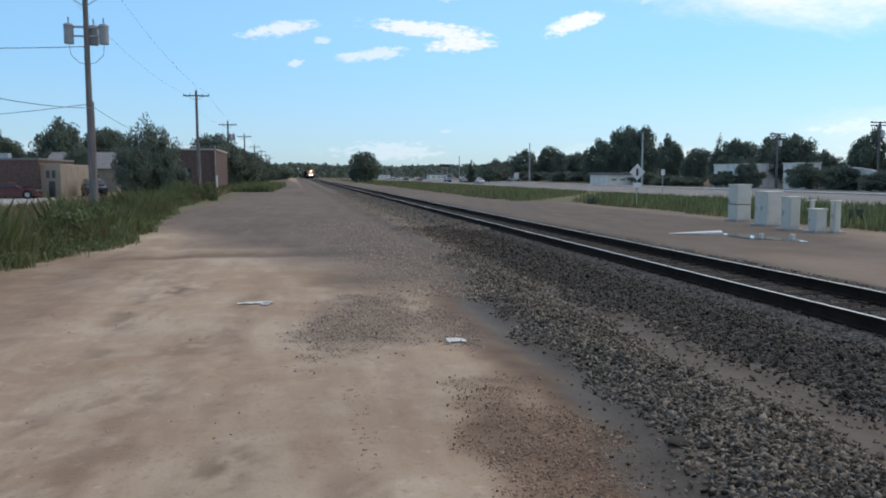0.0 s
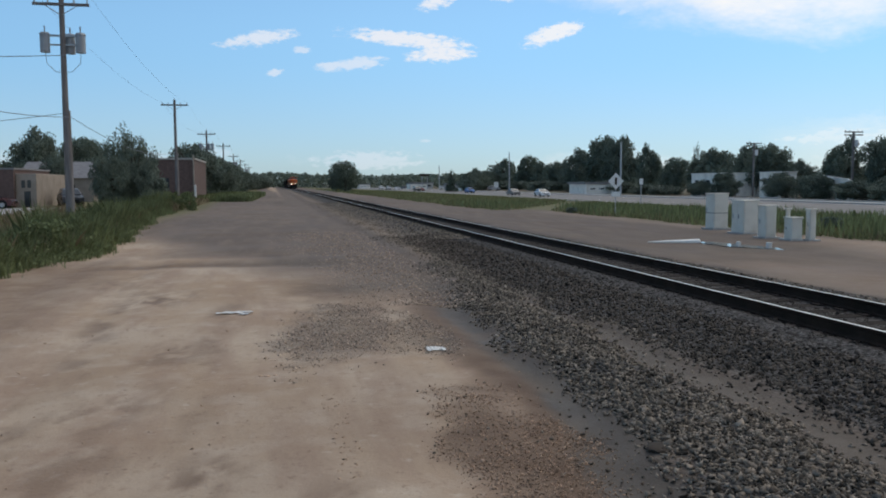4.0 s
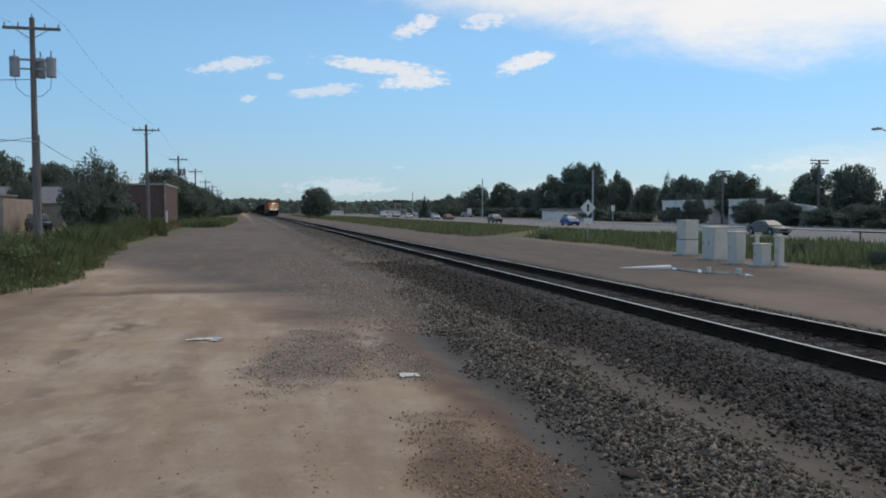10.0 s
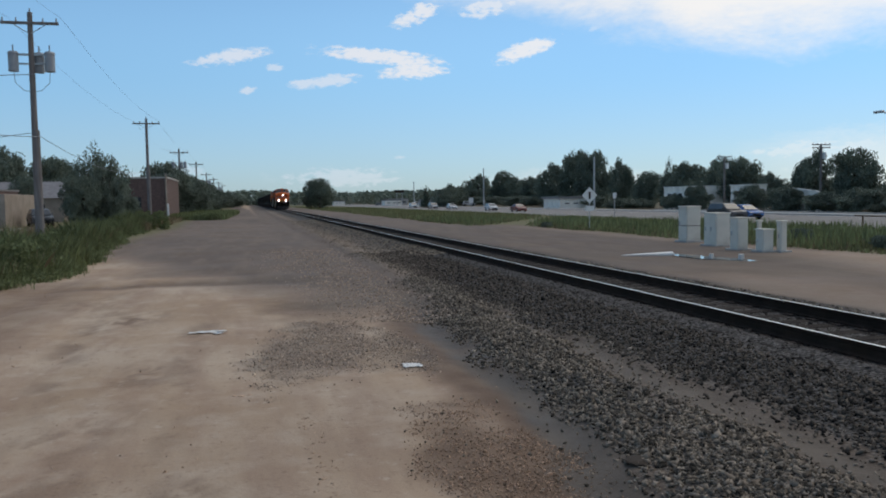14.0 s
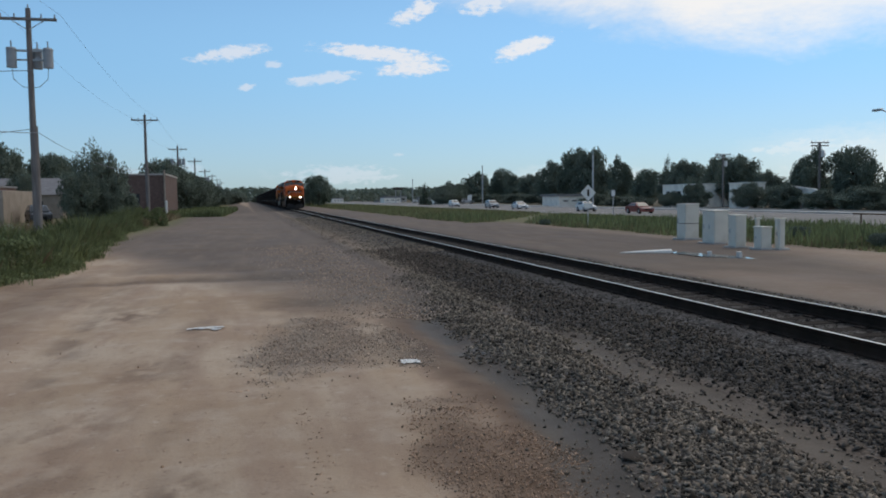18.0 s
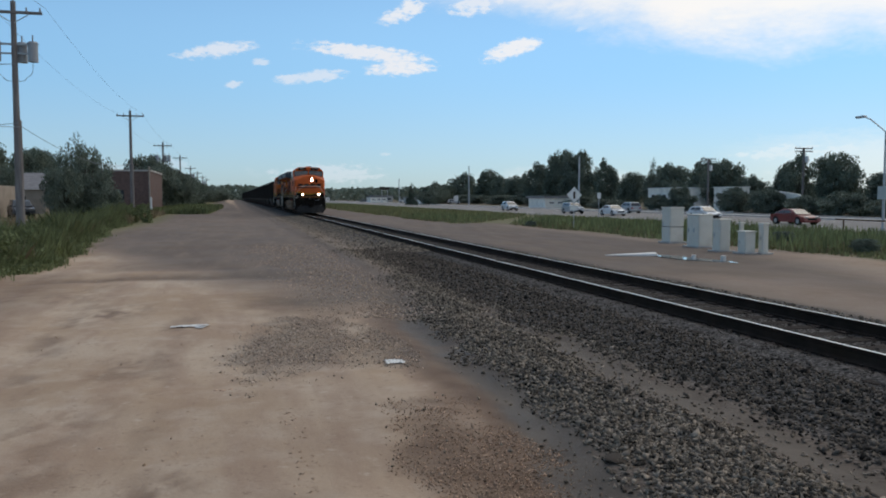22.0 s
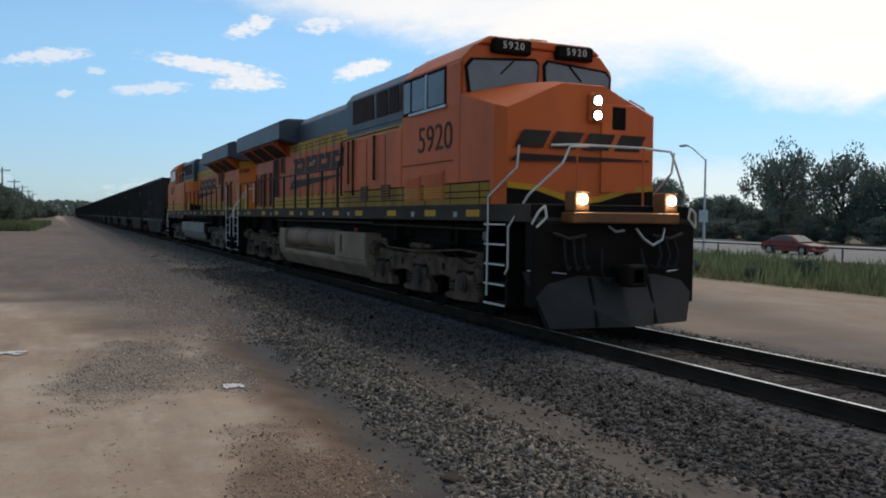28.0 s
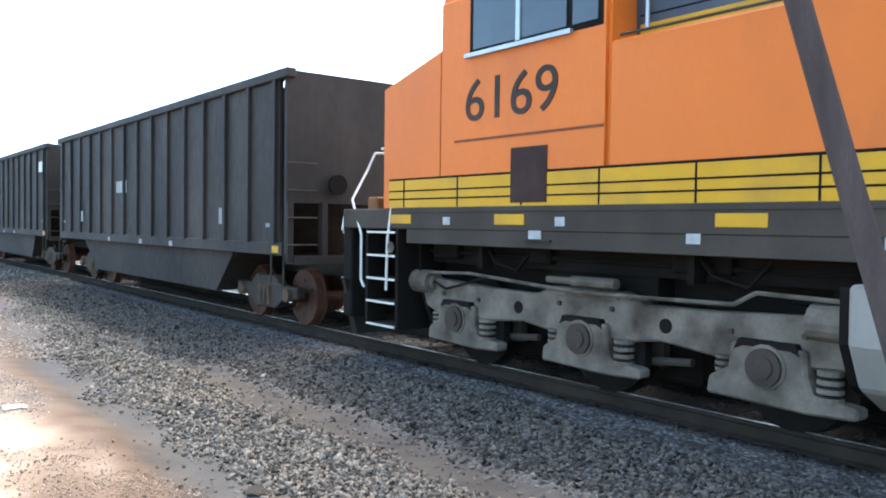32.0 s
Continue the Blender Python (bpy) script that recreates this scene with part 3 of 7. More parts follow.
    dirt = mix(rng(mid, 0.5, 0.72, 0, 0.6), dirt, (0.515, 0.413, 0.316))
    dirt = mix(rng(fine, 0.58, 0.75, 0, 0.40), dirt, (0.27, 0.185, 0.13))
    dirt = mix(rng(noi(7.0, 5, 0.7), 0.56, 0.70, 0, 0.5), dirt, (0.28, 0.19, 0.135))
    dirt = mix(rng(noi(13.0, 6, 0.75), 0.585, 0.66, 0, 0.6), dirt, (0.235, 0.158, 0.112))
    dirt = mix(rng(noi(5.0, 6, 0.7), 0.60, 0.68, 0, 0.5), dirt, (0.56, 0.46, 0.36))
    vor = N("ShaderNodeTexVoronoi")
    vor.inputs["Scale"].default_value = 22
    L(geo, vor.inputs["Vector"])
    hue = N("ShaderNodeSeparateColor")
    L(vor.outputs["Color"], hue.inputs[0])
    rock = mix(hue.outputs[0], (0.062, 0.056, 0.051), (0.19, 0.175, 0.16))
    rock = mix(rng(vor.outputs["Distance"], 0.25, 0.7, 0, 0.8), rock, (0.030, 0.028, 0.027))
    rock = mix(rng(mid, 0.45, 0.75, 0, 0.4), rock, (0.13, 0.110, 0.095))
    greyc = mix(rng(big, 0.35, 0.65), (0.112, 0.090, 0.077), (0.167, 0.135, 0.117))
    greyc = mix(rng(fine, 0.5, 0.75, 0, 0.6), greyc, (0.10, 0.084, 0.074))
    greyc = mix(rng(streak, 0.46, 0.66, 0, 0.6), greyc, (0.215, 0.168, 0.132))
    mudc = mix(rng(mid, 0.35, 0.7), (0.118, 0.072, 0.046), (0.190, 0.126, 0.084))
    soil = mix(rng(mid, 0.35, 0.65), (0.12, 0.125, 0.06), (0.20, 0.17, 0.10))
    mudc = mix(a_, mudc, mix(rng(mid, 0.35, 0.65), (0.098, 0.077, 0.059), (0.138, 0.110, 0.084)))
    col = mix(mul(a_, rng(big, 0.3, 0.6, 0.85, 1.0)), dirt, greyc)
    col = mix(m_, col, mudc)
    wetness = N("ShaderNodeAttribute")
    wetness.attribute_name = "soaked"
    w_ = wetness.outputs["Fac"]
    col = mix(w_, col, mix(rng(mid, 0.35, 0.65), (0.048, 0.039, 0.032), (0.080, 0.066, 0.054)))
    col = mix(s_, col, rock)
    col = mix(g_, col, soil)
    L(col, b.inputs["Base Color"])
    L(mul(rng(m_, 0.0, 1.0, 0.94, 0.66), rng(w_, 0.0, 1.0, 1.0, 0.82)), b.inputs["Roughness"])
    L(rng(w_, 0.4, 1.0, 0.10, 0.17), b.inputs["Specular IOR Level"])
    bp = N("ShaderNodeBump")
    bp.inputs["Strength"].default_value, bp.inputs["Distance"].default_value = 0.7, 0.03
    hgt = N("ShaderNodeMath")
    hgt.operation = "ADD"
    L(mul(fine, 0.35), hgt.inputs[0])
    L(mul(mul(vor.outputs["Distance"], -1.6), s_), hgt.inputs[1])
    L(hgt.outputs[0], bp.inputs["Height"])
    L(bp.outputs[0], b.inputs["Normal"])
    me.materials.append(M)
    me.shade_smooth()
    tagged(new("ground", me), "tan dirt road beside grey crushed-stone ballast and weedy verges", "ground", kind="structure")


build_ground()


def stone_cloud(name, pts, sizes, material, seed, label, squash=0.55):
    """Angular stones, each a jittered six-cornered shard, joined."""
    r = np.random.default_rng(seed)
    n = len(pts)
    base = np.array([(1, 0, 0), (-1, 0, 0), (0, 1, 0), (0, -1, 0), (0.2, 0.1, 1), (-0.1, -0.2, -1)]) * 1.0
    tri = np.array([(0, 2, 4), (2, 1, 4), (1, 3, 4), (3, 0, 4), (2, 0, 5), (1, 2, 5), (3, 1, 5), (0, 3, 5)])
    V = base[None] + r.uniform(-0.48, 0.48, (n, 6, 3))
    V = V * np.stack([0.75 + 0.6 * r.random(n), 0.75 + 0.6 * r.random(n), squash * (0.7 + 0.5 * r.random(n))], -1)[:, None]
    q = r.normal(size=(n, 4))
    q[:, 1:3] *= 0.55
    q /= np.linalg.norm(q, axis=1, keepdims=True)
    w, x, y, z = q.T
    R = np.stack([1 - 2 * (y * y + z * z), 2 * (x * y - z * w), 2 * (x * z + y * w), 2 * (x * y + z * w), 1 - 2 * (x * x + z * z), 2 * (y * z - x * w),
                  2 * (x * z - y * w), 2 * (y * z + x * w), 1 - 2 * (x * x + y * y)], -1).reshape(n, 3, 3)
    V = np.einsum("nij,nkj->nki", R, V) * np.asarray(sizes)[:, None, None] + np.asarray(pts)[:, None]
    F = (tri[None] + (np.arange(n) * 6)[:, None, None]).reshape(-1, 3)
    me = bpy.data.meshes.new(name)
    me.vertices.add(n * 6)
    me.vertices.foreach_set("co", V.astype(np.float32).ravel())
    me.loops.add(len(F) * 3)
    me.loops.foreach_set("vertex_index", F.astype(np.int32).ravel())
    me.polygons.add(len(F))
    me.polygons.foreach_set("loop_start", np.arange(0, len(F) * 3, 3, dtype=np.int32))
    me.update(calc_edges=True)
    me.materials.append(material)
    return tagged(new(name, me), label, "stones", kind="stuff")


def build_stones():
    r = np.random.default_rng(3)

    def scatter(n, x0, x1, y0, y1, keep):
        x, y = r.uniform(x0, x1, n), y0 + (y1 - y0) * r.random(n) ** 1.5
        k = r.random(n) < keep(x, y)
        x, y = x[k], y[k]
        s = 0.011 + 0.016 * r.random(len(x)) + 0.018 * r.random(len(x)) ** 5
        return np.stack([x, y, ground_z(x, y) + s * 0.25], -1), s

    def bed(x, y):
        d = x - TRACK
        n1 = fnoise(x, y, 1.2)
        k = smooth(x + (n1 - 0.5) * 0.8, rut_x(y) + 0.22, rut_x(y) + 0.62 + 2.2 * smooth(y, 12, 26)) * (1 - smooth(d + (n1 - 0.5) * 0.8, -3.4, -2.8))
        return k * (1 - 0.93 * mud_strip(x, y, n1)) * (0.55 + 0.45 * smooth(fnoise(x, y, 0.9), 0.3, 0.55))

    def crib(x, y):
        """The gaps between the ties, with a few stones on the ties."""
        on_tie = (np.abs((y / 0.52 + 0.5) % 1 - 0.5) < 0.22) & (np.abs(x - TRACK) < 1.30)
        return np.where(on_tie, 0.12, 1.0)

    p, s = scatter(190000, 2.2, TRACK - 0.95, 0.5, 30, bed)
    stone_cloud("ballast", p, s * 0.88, STONE, 5, "grey angular crushed-stone track ballast", 0.45)
    p, s = scatter(68000, TRACK - 3.7, TRACK - 0.9, 0.5, 30, lambda x, y: 0.66 * (1 - 0.93 * mud_strip(x, y, fnoise(x, y, 1.2))) * smooth(x - TRACK + (fnoise(x, y, 1.2) - 0.5) * 0.8, -3.4, -2.8) * (1 - smooth(x - TRACK + (fnoise(x, y, 1.2) - 0.5) * 0.4, -1.75, -1.35)))
    stone_cloud("ballast", p, s * 0.95, MIDSTONE, 25, "dusty dark crushed stone of the ballast shoulder", 0.55)
    p, s = scatter(16000, TRACK - 2.0, TRACK - 0.85, 0.5, 30, lambda x, y: 0.75 * smooth(x - TRACK + (fnoise(x, y, 1.2) - 0.5) * 0.4, -1.75, -1.35) * crib(x, y))
    p[:, 2] -= 0.012
    stone_cloud("ballast", p, s * 0.9, DARKSTONE, 15, "dark oily ballast beside the rail")
    p, s = scatter(34000, TRACK - 0.7, TRACK + 0.7, 0.5, 30, lambda x, y: 0.85 * crib(x, y))
    p[:, 2] -= 0.02
    stone_cloud("ballast", p, s, DARKSTONE, 6, "grey crushed stone between the rails")
    p, s = scatter(9000, TRACK + 0.8, TRACK + 2.6, 0.5, 30, lambda x, y: 0.9 * (1 - smooth(x - TRACK, 1.6, 2.5)))
    stone_cloud("ballast", p, s, STONE, 8, "grey crushed stone along the far rail")
    p, s = scatter(36000, 2.0, TRACK - 0.95, 27, 85, lambda x, y: smooth(x + (fnoise(x, y, 3) - 0.5) * 1.2, rut_x(y) + 0.3, rut_x(y) + 3.0) * (0.5 + 0.5 * smooth(fnoise(x, y, 2), 0.3, 0.6)))
    p[:, 2] -= 0.012
    stone_cloud("ballast", p, s * 1.35, STONE, 16, "grey crushed stone further down the line", 0.6)
    p, s = scatter(80000, -1.0, 2.5, 7, 15, lambda x, y: gravel_patch(x, y) ** 1.3 * (0.15 + 0.5 * smooth(fnoise(x, y, 0.5), 0.35, 0.65)))
    p[:, 2] -= 0.004
    stone_cloud("gravel_spill", p, s * 0.48, SPILL, 9, "grey gravel spilled on the dirt road", 0.45)
    p, s = scatter(85000, 0.5, 2.8, 2.2, 8.5, lambda x, y: near_gravel(x, y) ** 1.3 * (0.12 + 0.45 * smooth(fnoise(x, y, 0.6), 0.35, 0.65)))
    p[:, 2] -= 0.003
    stone_cloud("gravel", p, s * 0.33, STONETAN, 10, "dusty brown gravel trodden into the dirt", 0.42)
    p, s = scatter(900, 0.5, 2.8, 2.2, 8.5, lambda x, y: near_gravel(x, y) * 0.5)
    stone_cloud("gravel", p, s * 0.5, STONE, 17, "loose grey stones among the gravel", 0.6)
    p, s = scatter(900, 2.1, 3.0, 3.0, 9, lambda x, y: 0.25 * np.exp(-((x - rut_x(y) - 0.2) / 0.25) ** 2))
    stone_cloud("gravel", p, s * 0.7, STONE, 18, "grey stones lying in the wet channel", 0.6)
    p, s = scatter(2600, -7, 2.6, 2.6, 22, lambda x, y: 0.5 * smooth(fnoise(x, y, 1.5), 0.42, 0.62) + 0.05)
    p[:, 2] -= 0.002
    stone_cloud("pebbles", p, s * 0.38, CLOD, 11, "scattered dark pebbles on the dirt road", 0.35)
    p, s = scatter(26000, -0.8, 3.4, 13, 34, lambda x, y: 0.8 * smooth(x + 0.06 * (y - 14) + (fnoise(x, y, 1.5) - 0.5) * 1.6, 0.8, 2.8))
    p[:, 2] -= 0.006
    stone_cloud("gravel", p, s * 0.7, SPILL, 19, "loose grey gravel thinning out beside the ballast", 0.45)
    # tyre-tread clods in a line
    rr = np.random.default_rng(41)
    y = np.repeat(np.arange(5.3, 7.6, 0.13), 6)
    x = 0.42 + 0.02 * (y - 5) + rr.normal(size=len(y)) * 0.06
    y = y + rr.normal(size=len(y)) * 0.02
    k = rr.random(len(y)) < 0.75
    x, y = x[k], y[k]
    stone_cloud("tread_clods", np.stack([x, y, ground_z(x, y)], -1), 0.006 + 0.008 * rr.random(len(x)), CLOD, 42, "crumbled clods of dirt in a tyre track", 0.5)

build_stones()


# ---- track ----
RAILP = [(-0.070, -0.172), (0.070, -0.172), (0.070, -0.160), (0.012, -0.142), (0.009, -0.050), (0.034, -0.036), (0.036, -0.004), (0.030, 0.0), (-0.030, 0.0),
         (-0.036, -0.004), (-0.034, -0.036), (-0.009, -0.050), (-0.012, -0.142), (-0.070, -0.160)]


def build_track():
    for side, nm in ((-1, "near"), (1, "far")):
        x = TRACK + side * RAIL_HALF
        r = thing("rail", pose(x, 0, 0), "dark rusty steel rail with a bright worn running surface", "rail", "running rails", "structure")
        part("rail_body", Shape().along(RAILP, -120, 900), RAILRUST, r)
        part("running_surface", Shape().box(-0.017, 0.017, -120, 900, -0.003, 0.0025), STEEL, r, "bright polished running surface")
    tie = Shape().box(-1.30, 1.30, -0.115, 0.115, -0.36, -0.183).bevel(0.012).mesh("tie", TIEWOOD)
    plate = Shape().box(-0.18, 0.18, -0.095, 0.095, -0.185, -0.168)
    for sx in (-0.10, 0.10):
        for sy in (-0.06, 0.06):
            plate.box(sx - 0.012, sx + 0.012, sy - 0.012, sy + 0.012, -0.17, -0.145)
    plate = plate.mesh("tie_plate", TIEPLATE)
    bed = thing("track_ties", pose(TRACK, 0, 0), "weathered dark wooden railroad ties", "ties", kind="structure")
    rr = random.Random(4)
    for k in range(-12, 190):
        t = new("tie", tie)
        t.parent = bed
        t.matrix_basis = pose(rr.uniform(-0.04, 0.04), k * 0.52 + rr.uniform(-0.03, 0.03), rr.uniform(-0.006, 0.006), 0, 0, rr.uniform(-0.7, 0.7))
        if k < 60:
            for sx in (-RAIL_HALF, RAIL_HALF):
                part("tie_plate", plate, None, bed, at=pose(sx, k * 0.52, 0))


build_track()

# ---- locomotives ----
# a locomotive's own space: x across (the camera's side is -1 for the leading one), y back from its headlight, z up from the rail
HOOD = 0.92          # half width of the long hood
SIDE = 1.50          # half width of cab and frame


def wheelset(parent, y, r, material, half=0.75, name="wheelset"):
    w = Shape()
    w.rod((-0.95, 0, 0), (0.95, 0, 0), 0.09, n=10)
    for s in (-1, 1):
        w.rod((s * (half - 0.07), 0, 0), (s * (half + 0.07), 0, 0), r, n=28)
        w.rod((s * (half - 0.10), 0, 0), (s * (half - 0.07), 0, 0), r + 0.028, n=28)
        w.rod((s * (half + 0.06), 0, 0), (s * (half + 0.085), 0, 0), r * 0.34, n=14)
        for k in range(6):
            a = k * math.pi / 3
            w.rod((s * (half + 0.06), r * 0.62 * math.cos(a), r * 0.62 * math.sin(a)), (s * (half + 0.082), r * 0.62 * math.cos(a), r * 0.62 * math.sin(a)), r * 0.09, n=6)
    return part(name, w, material, parent, at=pose(0, y, r))


def spring(parent, x, y, z, r, h, material):
    s = Shape()
    for k in range(4):
        s.rod((x, y, z + h * k / 4), (x, y, z + h * (k + 0.55) / 4), r, n=12)
    return part("spring", s, material, parent)


def truck(parent, ys, material, sign=1):
    """A three-axle bogie with a cast side frame, boxes, springs, brake cylinders and pipes. ys: the axles' places."""
    y0, y1 = min(ys), max(ys)
    c = (y0 + y1) / 2
    tr = new("truck")
    tr.parent = parent
    tr["label"] = "three-axle truck with a dusty cast side frame"
    for y in ys:
        wheelset(tr, y, 0.53, BLACKP)
    for s in (-1, 1):
        xo, xi = s * 1.19, s * 1.02
        prof = [(y0 - 0.85, 0.96), (y0 - 0.55, 1.03), (y0 + 0.5, 0.98), (c - 0.72, 0.97), (c - 0.45, 1.07), (c + 0.45, 1.07), (c + 0.72, 0.97), (y1 - 0.5, 0.98), (y1 + 0.55, 1.03),
                (y1 + 0.85, 0.96), (y1 + 0.80, 0.74), (y1 + 0.62, 0.62), (y1 - 0.4, 0.58), (c + 0.9, 0.65), (c + 0.62, 0.61), (c - 0.4, 0.58), (c - 0.9, 0.65), (y0 + 0.62, 0.61),
                (y0 - 0.40, 0.58), (y0 - 0.72, 0.70)]
        part("side_frame", Shape().along(prof, min(xo, xi), max(xo, xi), "x").bevel(0.02), material, tr)
        for y in ys:
            jb = Shape().along([(y - 0.32, 0.75), (y - 0.34, 0.54), (y - 0.52, 0.44), (y - 0.54, 0.29), (y + 0.34, 0.26), (y + 0.74, 0.28), (y + 0.74, 0.37), (y + 0.40, 0.41), (y + 0.35, 0.54), (y + 0.33, 0.75)],
                               s * 1.08 if s > 0 else -1.26, 1.26 if s > 0 else -1.08, "x").bevel(0.02)
            part("journal_box", jb, material, tr)
            cap = Shape().rod((s * 1.24, y, 0.58), (s * 1.30, y, 0.58), 0.155, n=18).rod((s * 1.29, y, 0.58), (s * 1.315, y, 0.58), 0.09, n=12)
            part("bearing_cap", cap, WHEELDARK, tr, "dark round bearing cap")
            part("cap_ring", Shape().rod((s * 1.255, y, 0.58), (s * 1.272, y, 0.58), 0.185, n=18), material, tr)
            # solid black plate: the gap's shade is painted, nothing is cut out
            part("pedestal_gap", Shape().along([(y - 0.28, 0.70), (y - 0.24, 0.79), (y + 0.25, 0.79), (y + 0.29, 0.70), (y + 0.21, 0.735), (y - 0.20, 0.735)], s * 1.19 if s > 0 else -1.264, 1.264 if s > 0 else -1.19, "x"), BLACKP, tr, "black plate painting the shaded gap over the axle box")
            spring(tr, s * 1.185, y + 0.50, 0.38, 0.10, 0.27, material)
            spring(tr, s * 1.185, y - 0.42, 0.43, 0.07, 0.22, material)
            for a, b in ((y + 0.30, y + 0.68), (y - 0.54, y - 0.30)):
                # black filler box gives the recess behind the spring its shade by colour
                part("spring_pocket", Shape().box(min(s * 1.0, s * 1.10), max(s * 1.0, s * 1.10), a, b, 0.36, 0.68), BLACKP, tr, "black box painting the shade behind the spring")
        for y, dy in ((y0 - 0.95, 0.26), (y1 + 0.35, 0.34)):
            bc = Shape().rod((s * 1.18, y, 0.98), (s * 1.18, y + dy * 1.6, 0.98), 0.145, n=16).rod((s * 1.17, y + dy * 1.6, 0.98), (s * 1.17, y + dy * 1.85, 0.98), 0.09, n=12)
            part("brake_cylinder", bc, material, tr)
        pipe = [(s * 1.24, y0 - 0.6, 1.10), (s * 1.24, y0 + 0.2, 1.13), (s * 1.24, c, 1.03), (s * 1.24, y1 - 0.3, 1.06), (s * 1.24, y1 - 0.1, 1.17), (s * 1.24, y1 + 0.7, 1.15)]
        part("brake_pipe", Shape().tube(pipe, 0.02), material, tr)
        part("damper", Shape().rod((s * 1.22, c - 0.15, 1.14), (s * 1.22, c + 0.42, 1.14), 0.055, n=10).rod((s * 1.22, c - 0.5, 1.14), (s * 1.22, c - 0.15, 1.14), 0.035, n=8), material, tr)
        for y in (c - 0.97, c + 0.97):
            # the frame is uncut here; a black disc paints the hole's dark inside
            part("frame_hole", Shape().rod((s * 1.175, y, 0.80), (s * 1.1945, y, 0.80), 0.07, n=14), BLACKP, tr, "black disc painting a shaded round hole on the frame")
    for s in (-1, 1):
        for y, z in ((y0 - 0.3, 0.86), (y0 + 0.35, 0.83), (c - 0.35, 0.90), (c + 0.35, 0.90), (y1 - 0.35, 0.83), (y1 + 0.3, 0.86)):
            part("frame_bolt", Shape().rod((s * 1.185, y, z), (s * 1.215, y, z), 0.028, n=6), WHEELDARK, tr)
        part("frame_rib", Shape().box(s * 1.19 if s > 0 else -1.215, 1.215 if s > 0 else -1.19, c - 0.42, c + 0.42, 0.99, 1.02), material, tr)
        part("brake_hose", Shape().tube([(s * 1.2, y0 - 0.7, 1.05), (s * 1.25, y0 - 0.2, 0.92), (s * 1.27, y0 + 0.25, 1.02), (s * 1.22, y0 + 0.6, 1.12)], 0.016), BLACKP, tr)
    for y in ys:
        part("traction_motor", Shape().box(-0.66, 0.66, y - 0.62, y + 0.98, 0.17, 0.85).bevel(0.05), BLACKP, tr, "black traction motor between the wheels")
        for s in (-1, 1):
            part("brake_rigging", Shape().box(s * 0.80 - 0.05, s * 0.80 + 0.05, y + 0.56, y + 0.70, 0.35, 0.95).rod((s * 0.95, y + 0.62, 0.42), (s * 0.95, y + 1.1, 0.46), 0.04, n=6), DARKGREY, tr)
    part("bolster", Shape().box(-0.95, 0.95, c - 0.7, c + 0.7, 0.70, 1.25), BLACKP, tr)
    return tr


def slab(parent, name, x, prof, thick, material, label=""):
    """A plate on the side at x: a profile of (y, z), thick outwards."""
    s = 1 if x > 0 else -1
    return part(name, Shape().along(prof, min(x, x + s * thick), max(x, x + s * thick), "x"), material, parent, label)


def rect(y0, y1, z0, z1):
    return [(y0, z0), (y1, z0), (y1, z1), (y0, z1)]


def logo(parent, x, y0, y1, z0, z1, material, flip):
    """Four slanted blocks over a long wedge, in place of the painted name."""
    s = 1 if x > 0 else -1
    w = (y1 - y0) / 4
    lean = 0.32 * (z1 - z0)
    la, hgt = (lean if flip else -lean), z1 - z0
    at = lambda y, f: (y + la * f, z0 + hgt * f)
    for k in range(4):
        a, b = y0 + k * w + 0.03 * w, y0 + (k + 1) * w - 0.07 * w
        c, d = a + 0.24 * (b - a), b - 0.24 * (b - a)
        sh = Shape()
        for q in ([at(a, 0), at(b, 0), at(b, 0.36), at(a, 0.36)], [at(a, 0.64), at(b, 0.64), at(b, 1), at(a, 1)], [at(a, 0.36), at(c, 0.36), at(c, 0.64), at(a, 0.64)], [at(d, 0.36), at(b, 0.36), at(b, 0.64), at(d, 0.64)]):
            sh.along(q, min(x, x + s * 0.008), max(x, x + s * 0.008), "x")
        part("logo_block", sh, material, parent, "plain dark slanted block of the painted emblem")
    zb = z0 - 0.42 * (z1 - z0)
    if flip:
        wedge = [(y0 - 0.35 * w, zb - 0.62 * (z1 - z0)), (y0 - 0.05 * w, zb), (y1 - 0.3 * w, zb), (y1 - 0.3 * w, zb - 0.04)]
    else:
        wedge = [(y0 + 0.3 * w, zb - 0.04), (y0 + 0.3 * w, zb), (y1 + 0.05 * w, zb), (y1 + 0.35 * w, zb - 0.62 * (z1 - z0))]
    slab(parent, "logo_wedge", x, wedge, 0.012, material, "plain dark wedge under the emblem")


